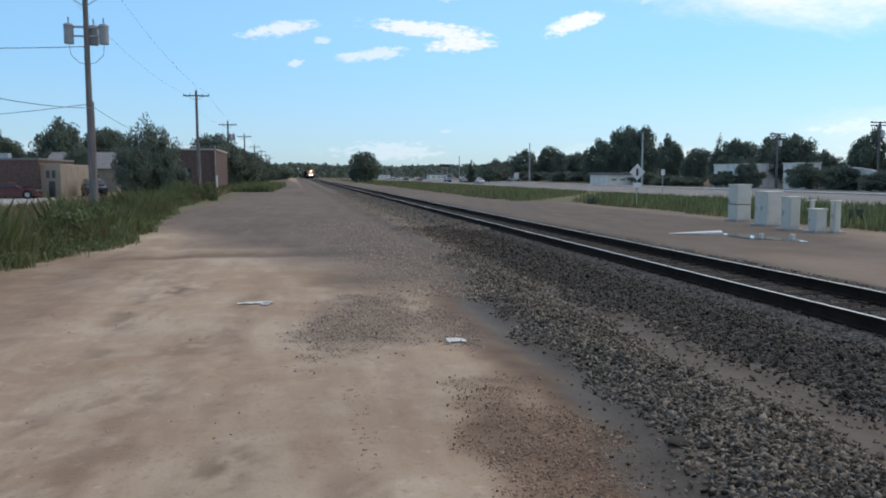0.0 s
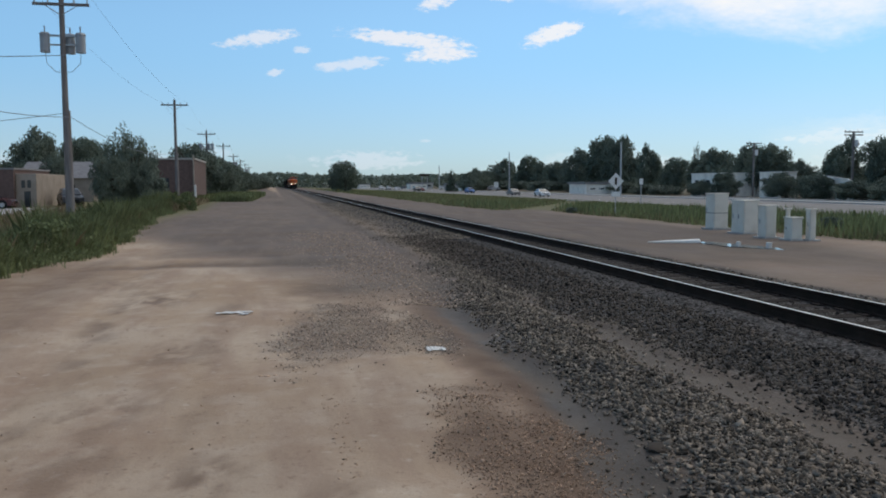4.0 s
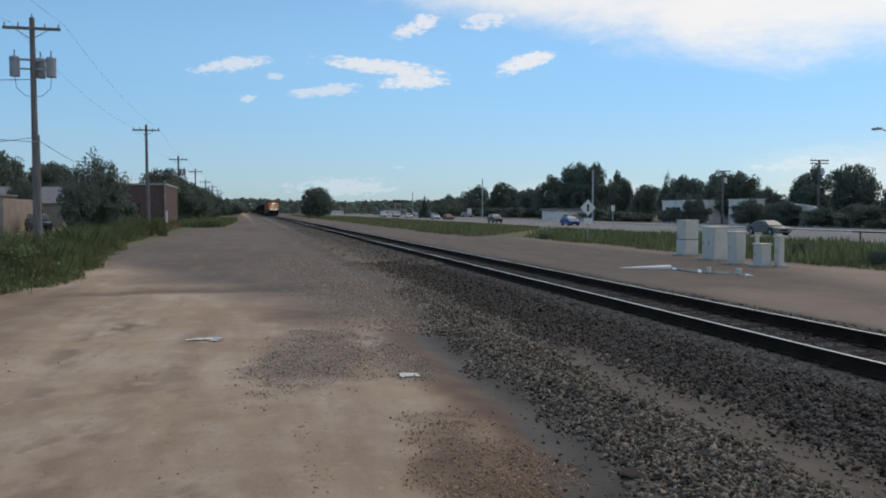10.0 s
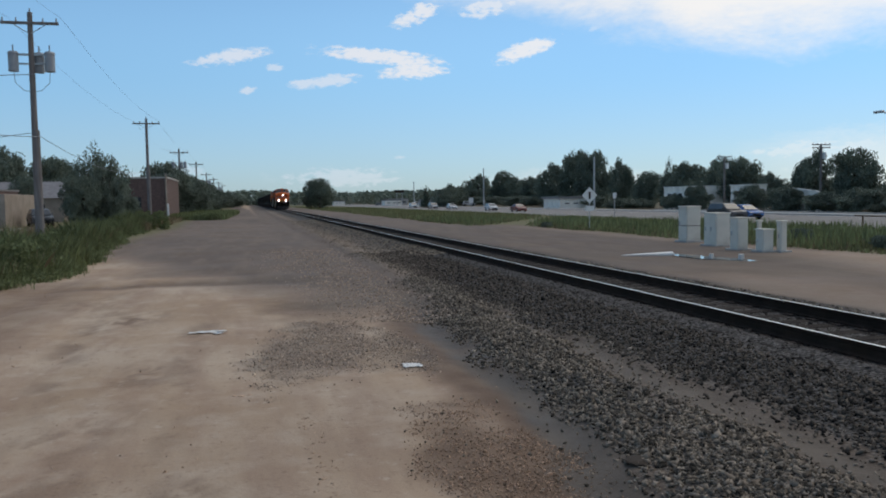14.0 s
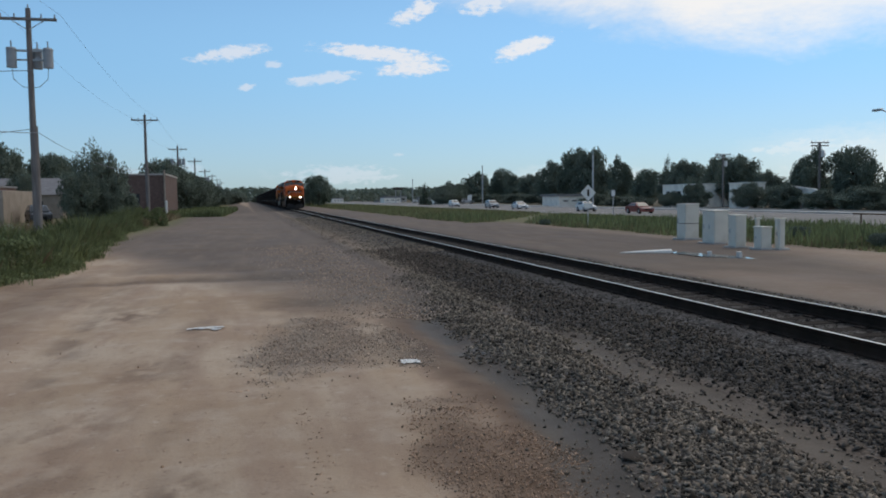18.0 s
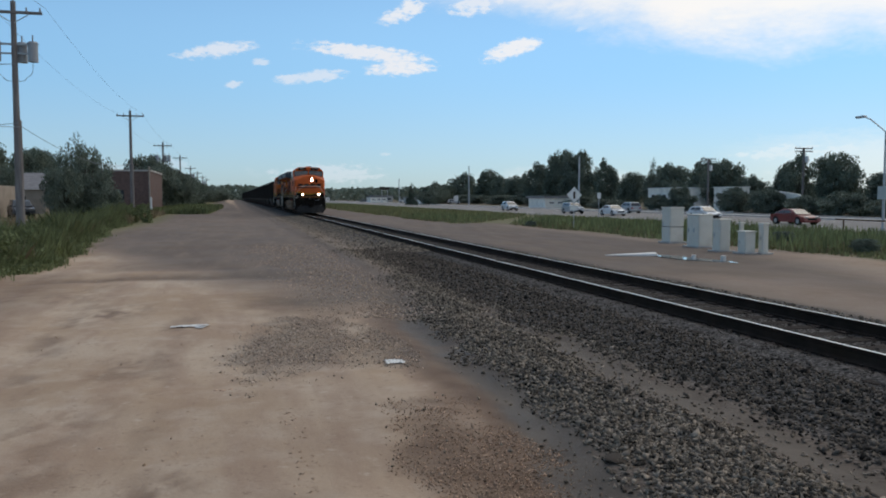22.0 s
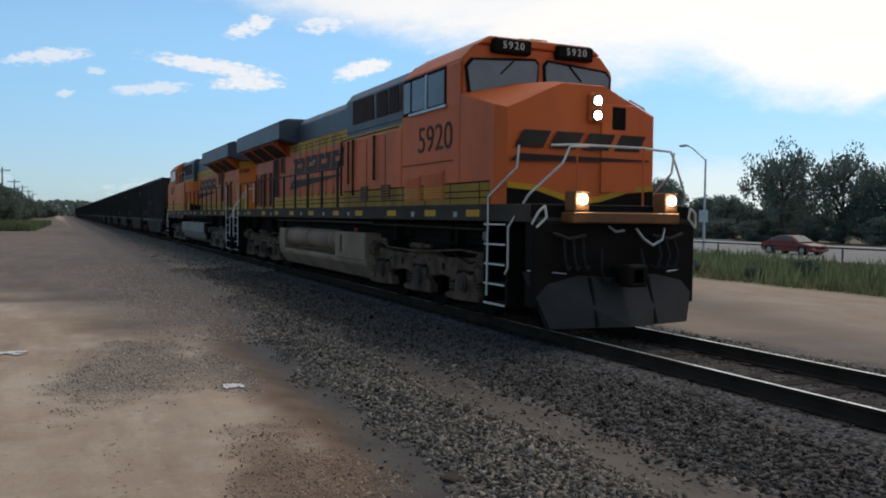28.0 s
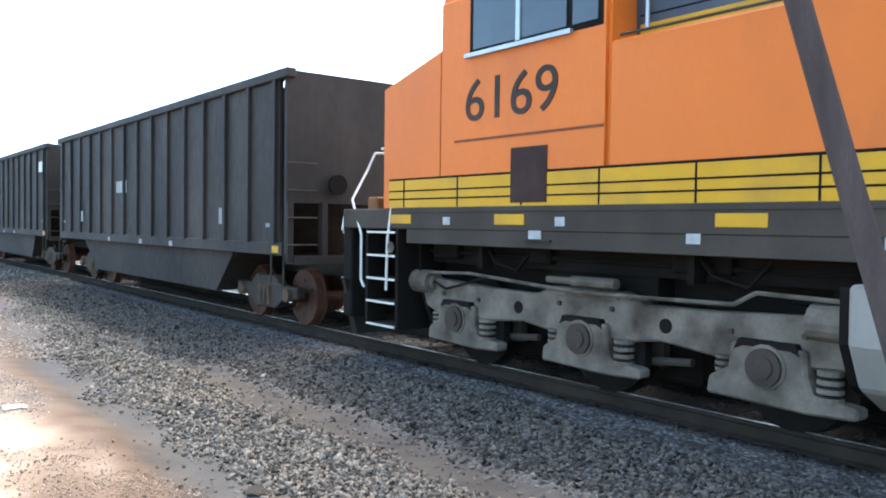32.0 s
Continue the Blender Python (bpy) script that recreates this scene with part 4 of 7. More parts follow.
def locomotive(m, number, label, lit, truck_material, reservoirs):
    paint = ORANGE if lit else FRESHORANGE
    lo = thing("locomotive", m, label, "locomotive", "locomotives of the train")
    P = lambda name, shape, material, lab="", sm=False: part(name, shape, material, lo, lab, sm)
    # frame
    P("frame", Shape().box(-SIDE, SIDE, -0.55, 20.95, 1.63, 1.89).bevel(0.015), DARKGREY, "dark grey frame sill")
    P("underframe", Shape().box(-0.7, 0.7, 0.2, 20.4, 0.95, 1.63).box(-1.02, 1.02, 0.9, 20.0, 1.22, 1.63), BLACKP)
    for s in (-1, 1):
        for z, r0, off in ((1.57, 0.02, 1.30), (1.48, 0.03, 1.10), (1.36, 0.025, 1.06)):
            P("pipe", Shape().tube([(s * off, 0.9, z), (s * off, 6.2, z - 0.03), (s * (off - 0.1), 14.4, z), (s * off, 20.0, z - 0.02)], r0, 6), BLACKP)
        for y, l in ((1.0, 0.5), (2.7, 0.35), (4.6, 0.6), (14.9, 0.5), (16.6, 0.4), (18.3, 0.6)):
            P("air_box", Shape().box(min(s * 0.7, s * 1.12), max(s * 0.7, s * 1.12), y, y + l, 1.28, 1.60).bevel(0.02), BLACKP)
        for y in (2.1, 4.9, 15.6, 18.0):
            P("bracket", Shape().box(min(s * 1.12, s * 1.3), max(s * 1.12, s * 1.3), y, y + 0.07, 1.2, 1.63), BLACKP)
            P("cable", Shape().tube([(s * 1.2, y, 1.5), (s * 1.22, y + 0.2, 1.28), (s * 1.16, y + 0.5, 1.2), (s * 1.1, y + 0.7, 1.45)], 0.02, 5), BLACKP)
    for s in (-1, 1):
        for k, y in enumerate(((0.9, 2.55, 4.41, 6.37, 8.03, 10.18, 12.16, 13.95, 15.71, 18.0, 18.3, 19.9) if lit else (0.6, 2.6, 5.3, 8.08, 9.93, 11.47, 13.52, 15.85, 17.3, 19.15))):
            ln = 0.20 if y in (18.0, 18.3) else 0.46
            slab(lo, "reflector", s * SIDE, rect(y, y + ln, 1.70, 1.81), 0.006, YELLOW, "yellow reflective strip")
        for y in (1.7, 3.5, 7.25, 9.2, 11.3, 14.85, 18.85):
            slab(lo, "stencil_plate", s * SIDE, rect(y, y + 0.13, 1.69, 1.78), 0.006, STENCIL, "small pale stencil plate")
        P("sill_lip", Shape().box(s * 1.49 if s > 0 else -1.512, 1.512 if s > 0 else -1.49, 0.75, 20.1, 1.842, 1.896), DARKGREY, "raised lip along the frame sill")
        if not lit:
            P("sill_apron", Shape().box(min(s * 1.465, s * 1.49), max(s * 1.465, s * 1.49), 0.95, 7.3, 1.46, 1.635).bevel(0.006), DARKGREY, "deep dark apron under the cab sill")
            P("apron_step", Shape().box(min(s * 1.47, s * 1.53), max(s * 1.47, s * 1.53), 3.05, 3.45, 1.535, 1.55), DARKGREY)
            for y, w in ((3.12, 0.18), (5.02, 0.14), (6.62, 0.15)):
                slab(lo, "jacking_plate", s * 1.49, rect(y, y + w, 1.555, 1.655), 0.008, STENCIL, "small pale plate on the apron")
        P("air_pipe", Shape().tube([(s * 1.38, 6.0, 1.55), (s * 1.38, 14.6, 1.55)], 0.025), DARKGREY)
        P("air_pipe", Shape().tube([(s * 1.3, 1.0, 1.50), (s * 1.3, 6.3, 1.52)], 0.02), DARKGREY)
    # pilot, plough and coupler
    P("pilot", Shape().box(-1.45, 1.45, -0.62, -0.40, 0.42, 1.63).bevel(0.02), BLACKP)
    plough = Shape()
    for s in (-1, 1):
        plough.hull([(0, -0.98, 0.14), (0, -0.70, 0.82), (0, -0.62, 0.82), (0, -0.62, 0.14)], [(s * 1.22, -0.74, 0.14), (s * 1.53, -0.52, 0.93), (s * 1.53, -0.45, 0.93), (s * 1.22, -0.60, 0.14)])
    P("snow_plough", plough, PLOUGHGREY, "dull dark grey steel snow plough")
    for s in (-1, 1):
        P("plough_rib", Shape().hull([(s * 0.5, -0.90, 0.16), (s * 0.54, -0.90, 0.16), (s * 0.54, -0.68, 0.84), (s * 0.5, -0.68, 0.84)], [(s * 0.5, -0.86, 0.16), (s * 0.54, -0.86, 0.16), (s * 0.54, -0.64, 0.84), (s * 0.5, -0.64, 0.84)]), BLACKP)
        P("hose_rack", Shape().tube([(s * 0.6, -0.66, 1.45), (s * 0.9, -0.70, 1.40), (s * 1.15, -0.68, 1.48)], 0.025), DARKGREY)
        for x in (0.66, 0.82, 0.98):
            P("mu_hose", Shape().tube([(s * x, -0.68, 1.42), (s * (x + 0.03), -0.76, 1.15), (s * (x - 0.03), -0.74, 0.95), (s * (x - 0.12), -0.68, 1.0)], 0.02), RUBBER, "black rubber hose")
        P("plough_edge", Shape().tube([(s * 1.5, -0.56, 0.95), (s * 0.9, -0.64, 0.90)], 0.012), ZINC)
    P("rear_pilot", Shape().box(-1.45, 1.45, 20.85, 21.05, 0.40, 1.63).bevel(0.02), BLACKP)
    for y0, y1 in ((-1.12, -0.5), (20.9, 21.52)):
        P("coupler", Shape().box(-0.11, 0.11, y0, y1, 0.76, 1.0).box(-0.17, 0.17, y0 if y0 < 0 else y1 - 0.25, y0 + 0.25 if y0 < 0 else y1, 0.72, 1.04).bevel(0.03), BLACKP)
    for s in (-1, 1):
        for y in (-0.70, 21.12):
            hose = [(s * 0.35, y, 1.25), (s * 0.38, y - 0.05, 1.0), (s * 0.33, y - 0.03, 0.8), (s * 0.2, y, 0.74), (s * 0.08, y, 0.86)]
            P("air_hose", Shape().tube(hose, 0.024), RUBBER, "black rubber air hose")
        loop = [(0.30, -0.66, 1.55), (0.40, -0.70, 1.40), (0.56, -0.72, 1.30), (0.74, -0.71, 1.38), (0.82, -0.66, 1.55)] if s > 0 else [(-0.20, -0.66, 1.58), (-0.10, -0.70, 1.50), (0.05, -0.70, 1.52)]
        P("cut_lever", Shape().tube(loop, 0.02), ZINC)
        # steps at the four corners
        for y0 in (0.02, 20.15):
            P("step_side", Shape().box(min(s * 1.2, s * 1.49), max(s * 1.2, s * 1.49), y0, y0 + 0.06, 0.36, 1.63), BLACKP)
            P("step_side", Shape().box(min(s * 0.75, s * 1.49), max(s * 0.75, s * 1.49), y0 + 0.70, y0 + 0.76, 0.36, 1.63), BLACKP)
            P("step_back", Shape().box(min(s * 1.0, s * 1.05), max(s * 1.0, s * 1.05), y0 + 0.06, y0 + 0.70, 0.36, 1.63), BLACKP)
            for k in range(5):
                P("step_tread", Shape().box(s * 1.10 if s > 0 else -1.5, 1.5 if s > 0 else -1.10, y0 + 0.05, y0 + 0.70, 0.37 + k * 0.30, 0.395 + k * 0.30), DARKGREY)
                P("step_edge", Shape().box(s * 1.49 if s > 0 else -1.512, 1.512 if s > 0 else -1.49, y0 + 0.06, y0 + 0.70, 0.374 + k * 0.30, 0.399 + k * 0.30), WHITEP, "white-painted step edge")
    for s in (-1, 1):
        X = s * 1.52
        for base, d in ((0.0, -1), (20.95, 1)):
            a = base + d * 0.06
            g1 = ([(X, 0.60, 0.50), (X, 0.58, 2.0), (X - s * 0.1, -0.10, 2.42), (X - s * 0.1, -0.15, 2.74)] if lit else [(X, 0.56, 0.85), (X, 0.58, 1.5), (X - s * 0.05, 0.62, 2.05)]) if d < 0 else [(X, a - d * 0.85, 0.55), (X, a - d * 0.85, 2.2), (X, a - d * 0.78, 2.72), (X, a - d * 1.0, 2.84)]
            g2 = [(X, a - d * 0.10, 0.86), (X, a - d * 0.02, 0.95), (X, a - d * 0.02, 1.55), (X - s * 0.10, a + d * 0.38, 2.02), (X - s * 0.50, a + d * 0.62, 2.46), (X - s * 0.62, a + d * 0.62, 2.70), (X - s * 0.95, a + d * 0.60, 2.72)]
            P("grab_iron", Shape().tube(g1, 0.017, 8), WHITEP, "white-painted grab iron")
            P("grab_iron", Shape().tube(g2, 0.017, 8), WHITEP, "white-painted grab iron")
            lp = [(X - s * 0.05, a + d * 0.55, 1.60), (X - s * 0.12, a + d * 0.62, 1.78), (X - s * 0.22, a + d * 0.62, 1.86), (X - s * 0.25, a + d * 0.62, 1.70), (X - s * 0.10, a + d * 0.60, 1.56)]
            P("lever_loop", Shape().tube(lp, 0.018), WHITEP)
            P("round_plate", Shape().rod((X, a - d * 0.72, 1.40), (X + s * 0.012, a - d * 0.72, 1.40), 0.075, n=14), TRUCKGREY)
    # anticlimber and ditch lights
    P("anticlimber", Shape().box(-0.95, 0.95, -0.86, -0.5, 1.62, 1.78).bevel(0.02), GRIMYORANGE, "grimy orange front anticlimber")
    for s in (-1, 1):
        P("ditch_light_box", Shape().box(s * 0.79 - 0.13, s * 0.79 + 0.13, -0.84, -0.58, 1.78, 2.08).bevel(0.02), GRIMYORANGE)
        lamp = Shape().rod((s * 0.79, -0.865, 1.96), (s * 0.79, -0.835, 1.96), 0.068, n=18)
        P("ditch_light", lamp, LAMPGLOW if lit else LENS, "lit round ditch light" if lit else "round unlit ditch light")
    # nose
    nose = Shape()
    zc, ze = 3.80, 3.36
    front = [(-1.36, 1.89), (1.36, 1.89), (1.36, ze - 0.02), (0.40, zc - 0.03), (-0.40, zc - 0.03), (-1.36, ze - 0.02)]
    back = [(-1.5, 1.89), (1.5, 1.89), (1.5, ze + 0.34), (0.5, zc + 0.14), (-0.5, zc + 0.14), (-1.5, ze + 0.34)]
    edge = [(-1.5, 1.89), (1.5, 1.89), (1.5, ze + 0.03), (0.45, zc + 0.01), (-0.45, zc + 0.01), (-1.5, ze + 0.03)]
    nose.hull([(x, 0.30, z) for x, z in front], [(x, 0.46, z) for x, z in edge])
    nose.hull([(x, 0.459, z) for x, z in edge], [(x, 1.62, z) for x, z in back])
    P("nose", nose, paint, "orange short nose")
    P("front_deck", Shape().box(-1.45, 1.45, -0.56, 0.33, 1.70, 1.885).bevel(0.01), BLACKP, "black front walkway")
    arc = [(x, float(np.interp(abs(x), (0.25, 0.85, 1.36), (1.93, 2.10, 2.14)))) for x in np.linspace(-1.36, 1.36, 17)]
    P("nose_band", Shape().along([(x, 1.89) for x, _ in arc[::-1]] + arc, 0.272, 0.304), BLACKP, "black panel under the nose")
    P("nose_skirt", Shape().along([(x, z + 0.002) for x, z in arc[::-1]] + [(x, z + 0.09) for x, z in arc], 0.268, 0.304), YELLOW, "yellow line arched across the nose")
    P("nose_door", Shape().box(0.32, 1.0, 0.265, 0.31, 2.1, 3.5).bevel(0.012), paint)
    P("door_window", Shape().box(0.52, 0.78, 0.248, 0.275, 3.10, 3.46).bevel(0.03), BLACKP, "dark window of the nose door")
    P("headlight_housing", Shape().box(0.07, 0.33, 0.22, 0.31, 3.18, 3.65).bevel(0.04), paint)
    for z in (3.30, 3.53):
        P("headlight_ring", Shape().rod((0.2, 0.21, z), (0.2, 0.225, z), 0.105, n=18), BLACKP)
    for z in (3.30, 3.53):
        P("headlight", Shape().rod((0.2, 0.195, z), (0.2, 0.215, z), 0.066, n=18), LAMPGLOW if lit else LENS, "lit round headlight" if lit else "round unlit headlight")
    for k in range(4):
        a = -1.12 + k * 0.60
        blk = Shape().along([(a - 0.12, 2.76), (a + 0.36, 2.76), (a + 0.50, 3.02), (a + 0.02, 3.02)], 0.252, 0.266, "y")
        P("logo_block", blk, EMBLEM, "plain dark slanted block of the painted emblem")
    P("logo_wedge", Shape().along([(-1.34, 2.54), (-1.2, 2.66), (1.25, 2.64), (1.25, 2.61)], 0.252, 0.266, "y"), EMBLEM, "plain dark wedge under the emblem")
    rail = [(-1.0, -0.35, 2.74), (-0.6, -0.42, 2.76), (0.6, -0.42, 2.76), (1.0, -0.35, 2.74)]
    P("front_rail", Shape().tube(rail, 0.02), WHITEP)
    for x in (-0.6, 0.6):
        P("front_rail_post", Shape().tube([(x, -0.42, 2.76), (x, -0.42, 1.85)], 0.018), paint)
    # cab
    cabp = [(-SIDE, 1.89), (SIDE, 1.89), (SIDE, 4.26), (1.22, 4.56), (-1.22, 4.56), (-SIDE, 4.26)]
    P("cab", Shape().along(cabp, 1.60, 4.15).bevel(0.04, 2), paint, "orange crew cab")
    P("cab_roof", Shape().along([(-1.20, 4.54), (1.20, 4.54), (1.0, 4.68), (-1.0, 4.68)], 1.56, 4.15).bevel(0.02), paint)
    for s in (-1, 1):
        pts = [(s * 0.10, 3.96), (s * 1.34, 3.74), (s * 1.40, 4.14), (s * 1.30, 4.25), (s * 0.14, 4.33), (s * 0.08, 4.27)]
        P("windshield", Shape().along(pts, 1.555, 1.585), WINDSHIELD, "windshield pane with sky reflection painted in as grey")
        frm = [(s * 0.06, 3.92), (s * 1.38, 3.68), (s * 1.45, 4.16), (s * 1.34, 4.29), (s * 0.12, 4.38), (s * 0.04, 4.30)]
        P("windshield_frame", Shape().along(frm, 1.572, 1.62), BLACKP)
        P("wiper", Shape().rod((s * 0.55, 1.54, 4.30), (s * 0.8, 1.54, 4.06), 0.012), BLACKP)
        P("number_board", Shape().box(s * 0.62 - 0.36, s * 0.62 + 0.36, 1.44, 1.62, 4.40, 4.64).bevel(0.03), BLACKP, "black number board")
        for k, ch in enumerate(number):
            lettering("board_number", ch, 0.17, WHITEP, lo, pose(s * 0.62 + (k - 1.5) * 0.11, 1.434, 4.52, 90, 0, 0), label="white digit " + ch)
        # side windows with frame, pane divider and sunshade
        for a, b in ((2.22, 2.92), (2.98, 3.62), (3.70, 4.02)):
            slab(lo, "side_window", s * (SIDE + 0.004), rect(a, b, 3.62, 4.18), 0.012, GLASS, "dark sliding cab window")
        slab(lo, "window_frame", s * SIDE, rect(2.15, 4.08, 3.56, 4.24), 0.003, BLACKP)
        slab(lo, "window_post", s * (SIDE + 0.015), rect(2.92, 2.98, 3.60, 4.2), 0.02, ZINC)
        slab(lo, "window_sill", s * (SIDE + 0.0), rect(2.1, 3.7, 3.54, 3.585), 0.05, ZINC)
        slab(lo, "cab_seam", s * SIDE, rect(1.9, 4.1, 2.62, 2.645), 0.008, mat_seam)
        slab(lo, "louvre", s * SIDE, rect(2.2, 3.05, 1.98, 2.5) if number == "5920" else rect(2.85, 3.38, 1.93, 2.50), 0.010, paint if number == "5920" else GRILLE)
        if number == "5920":
            for k in range(9):
                slab(lo, "louvre_slat", s * (SIDE + 0.01), rect(2.24, 3.01, 2.02 + k * 0.05, 2.045 + k * 0.05), 0.02, YELLOW if k < 4 else paint)
            slab(lo, "louvre", s * SIDE, rect(3.2, 3.95, 1.98, 2.45), 0.010, paint)
            for k in range(8):
                slab(lo, "louvre_slat", s * (SIDE + 0.01), rect(3.24, 3.91, 2.02 + k * 0.05, 2.045 + k * 0.05), 0.02, YELLOW if k < 4 else paint)
        slab(lo, "yellow_band", s * SIDE, rect(0.58, 7.7, 1.895, 2.23), 0.003, YELLOWGRIME if lit else YELLOW, "yellow stripe along the cab side")
        for z in (1.99, 2.09):
            slab(lo, "pinstripe", s * (SIDE + 0.003), rect(0.58, 7.7, z, z + 0.018), 0.003, BLACKP)
        rot = 90 if s > 0 else -90
        for k, ch in enumerate(number):
            lettering("road_number", ch, 0.655, EMBLEM, lo, pose(s * (SIDE + 0.005), (2.62 if lit else 2.80) + s * (k - 1.5) * 0.37, 3.04, 90, 0, rot) @ Matrix.Diagonal((1.12, 1, 1, 1)), label="black painted digit " + ch)
        for k in range(7):
            y = 0.9 + k * 1.05
            slab(lo, "stripe_gap", s * (SIDE + 0.003), rect(y, y + 0.02, 1.90, 2.23), 0.004, BLACKP)
        slab(lo, "stripe_edge", s * SIDE, rect(0.58, 7.7, 2.23, 2.255), 0.004, BLACKP)
    # equipment body behind the cab: full width below, set back above
    P("equipment_body", Shape().box(-SIDE + 0.004, SIDE - 0.004, 4.15, 7.7, 1.89, 3.40).bevel(0.03), paint, "orange equipment body")
    P("upper_body", Shape().along([(-1.12, 3.38), (1.12, 3.38), (1.14, 4.42), (0.98, 4.62), (-0.98, 4.62), (-1.14, 4.42)], 4.14, 8.6).bevel(0.02), HOODTOP, "blue-black upper hood")
    for s in (-1, 1):
        slab(lo, "upper_stripe", s * 1.12, rect(4.2, 8.6, 3.50, 3.77), 0.004, DUSTYYELLOW if lit else YELLOW, "yellow stripe under the roof")
        slab(lo, "pinstripe", s * 1.124, rect(4.2, 8.6, 3.66, 3.677), 0.003, BLACKP)
        for a, b in ((4.3, 5.1), (5.2, 5.75), (5.85, 6.5), (6.7, 8.1)):
            slab(lo, "roof_grille", s * 1.12, rect(a, b, 3.84, 4.38), 0.03, GRILLE)
        for y in (5.0, 6.1, 7.35) if lit else ():
            slab(lo, "door_seam", s * SIDE, rect(y, y + 0.03, 1.92, 3.3), 0.004, mat_seam)
        for z in () if lit else (2.42, 3.0):
            slab(lo, "hinge_mark", s * SIDE, rect(6.93, 6.97, z, z + 0.13), 0.006, mat_seam, "dark hinge mark")
        if number == "5920":
            for a, b in ((6.03, 6.47), (4.72, 5.22)):
                slab(lo, "vent", s * SIDE, rect(a, b, 2.03, 2.32), 0.010, GRILLE)
                for k in range(5):
                    slab(lo, "vent_slat", s * (SIDE + 0.01), rect(a, b, 2.045 + k * 0.055, 2.075 + k * 0.055), 0.014, GRIMYORANGE)
            for y, z0, z1, w in ((7.74, 2.15, 3.38, 0.035), (7.25, 2.42, 3.36, 0.016), (6.92, 2.15, 3.38, 0.035), (5.57, 2.44, 3.36, 0.04)):
                P("grab_bar", Shape().box(s * (SIDE + 0.035) - 0.02, s * (SIDE + 0.035) + 0.02, y, y + w, z0, z1).box(min(s * SIDE, s * (SIDE + 0.04)), max(s * SIDE, s * (SIDE + 0.04)), y, y + w, z0, z0 + 0.03)
                  .box(min(s * SIDE, s * (SIDE + 0.04)), max(s * SIDE, s * (SIDE + 0.04)), y, y + w, z1 - 0.03, z1), GRILLE, "dark vertical grab bar")
        for y in ((4.5, 5.9) if number != "5920" else ()):
            P("roof_rail", Shape().tube([(s * 1.40, y, 3.46), (s * 1.40, y, 3.98), (s * 1.40, y + 1.4, 3.98), (s * 1.40, y + 1.4, 3.46)], 0.02), ZINC if number != "5920" else BLACKP)
    rb = [(0.9, 7.7), (1.42, 7.7), (1.44, 8.3), (1.36, 8.6), (1.2, 8.8), (0.9, 8.92)]
    P("rounded_box", Shape().along(rb, 2.3, 3.42, "z").bevel(0.02), paint, "orange box with a rounded corner")
    P("battery_box", Shape().box(0.95, 1.42, 8.4, 9.0, 1.89, 2.28).bevel(0.02), YELLOW, "yellow striped battery box")
    P("battery_step", Shape().box(0.95, 1.40, 9.0, 9.6, 1.89, 2.2).bevel(0.02), BLACKP)
    # long hood
    hood = [(-HOOD, 1.89), (HOOD, 1.89), (HOOD, 3.88), (-HOOD, 3.88)]
    P("long_hood", Shape().along(hood, 7.7, 19.75).bevel(0.015), paint, "orange long hood")
    tail = Shape()
    tail.hull([(-HOOD, 19.74, 1.89), (HOOD, 19.74, 1.89), (HOOD, 19.74, 3.87), (-HOOD, 19.74, 3.87)],
              [(-0.55, 20.15, 1.89), (0.55, 20.15, 1.89), (0.55, 20.15, 3.87), (-0.55, 20.15, 3.87)])
    P("hood_end", tail, paint, "orange tapered hood end")
    P("hood_roof", Shape().along([(-HOOD, 3.86), (HOOD, 3.86), (HOOD, 4.38), (0.74, 4.58), (-0.74, 4.58), (-HOOD, 4.38)], 8.6, 13.95).bevel(0.02), HOODTOP, "blue-black hood roof")
    P("exhaust_stack", Shape().box(-0.45, 0.45, 10.6, 11.9, 4.56, 4.70).bevel(0.03), BLACKP)
    # radiator section with overhanging wings
    rad = [(-1.5, 3.97), (-1.5, 4.50), (-1.3, 4.58), (1.3, 4.58), (1.5, 4.50), (1.5, 3.97), (0.95, 3.86), (-0.95, 3.86)]
    P("radiator", Shape().along(rad, 13.9, 20.45).bevel(0.02), HOODTOP, "blue-black overhanging radiator")
    for k in range(6):
        P("radiator_fan_grille", Shape().box(-1.2, 1.2, 14.0 + k * 1.05, 14.9 + k * 1.05, 4.575, 4.61), GRILLE)
    for s in (-1, 1):
        soffit = Shape().hull([(s * (HOOD - 0.02), 15.0, 3.55), (s * (HOOD - 0.02), 19.72, 3.55), (s * (HOOD - 0.02), 19.72, 3.84), (s * (HOOD - 0.02), 15.0, 3.84)],
                              [(s * 1.42, 14.6, 3.94), (s * 1.42, 19.95, 3.94), (s * 1.42, 19.95, 3.975), (s * 1.42, 14.6, 3.975)])
        P("radiator_soffit", soffit, paint, "orange sloping soffit under the radiator")
        for y0, y1 in ((15.15, 16.45), (16.65, 18.15), (18.3, 19.62)):
            wing = Shape().hull([(s * (HOOD + 0.02), y0, 3.545), (s * (HOOD + 0.02), y1, 3.545), (s * (HOOD + 0.02), y1, 3.66), (s * (HOOD + 0.02), y0, 3.66)],
                                [(s * 1.40, y0 - 0.1, 3.905), (s * 1.40, y1 + 0.1, 3.905), (s * 1.40, y1 + 0.1, 3.95), (s * 1.40, y0 - 0.1, 3.95)])
            P("radiator_intake", wing, GRILLE, "dark sloping radiator intake")
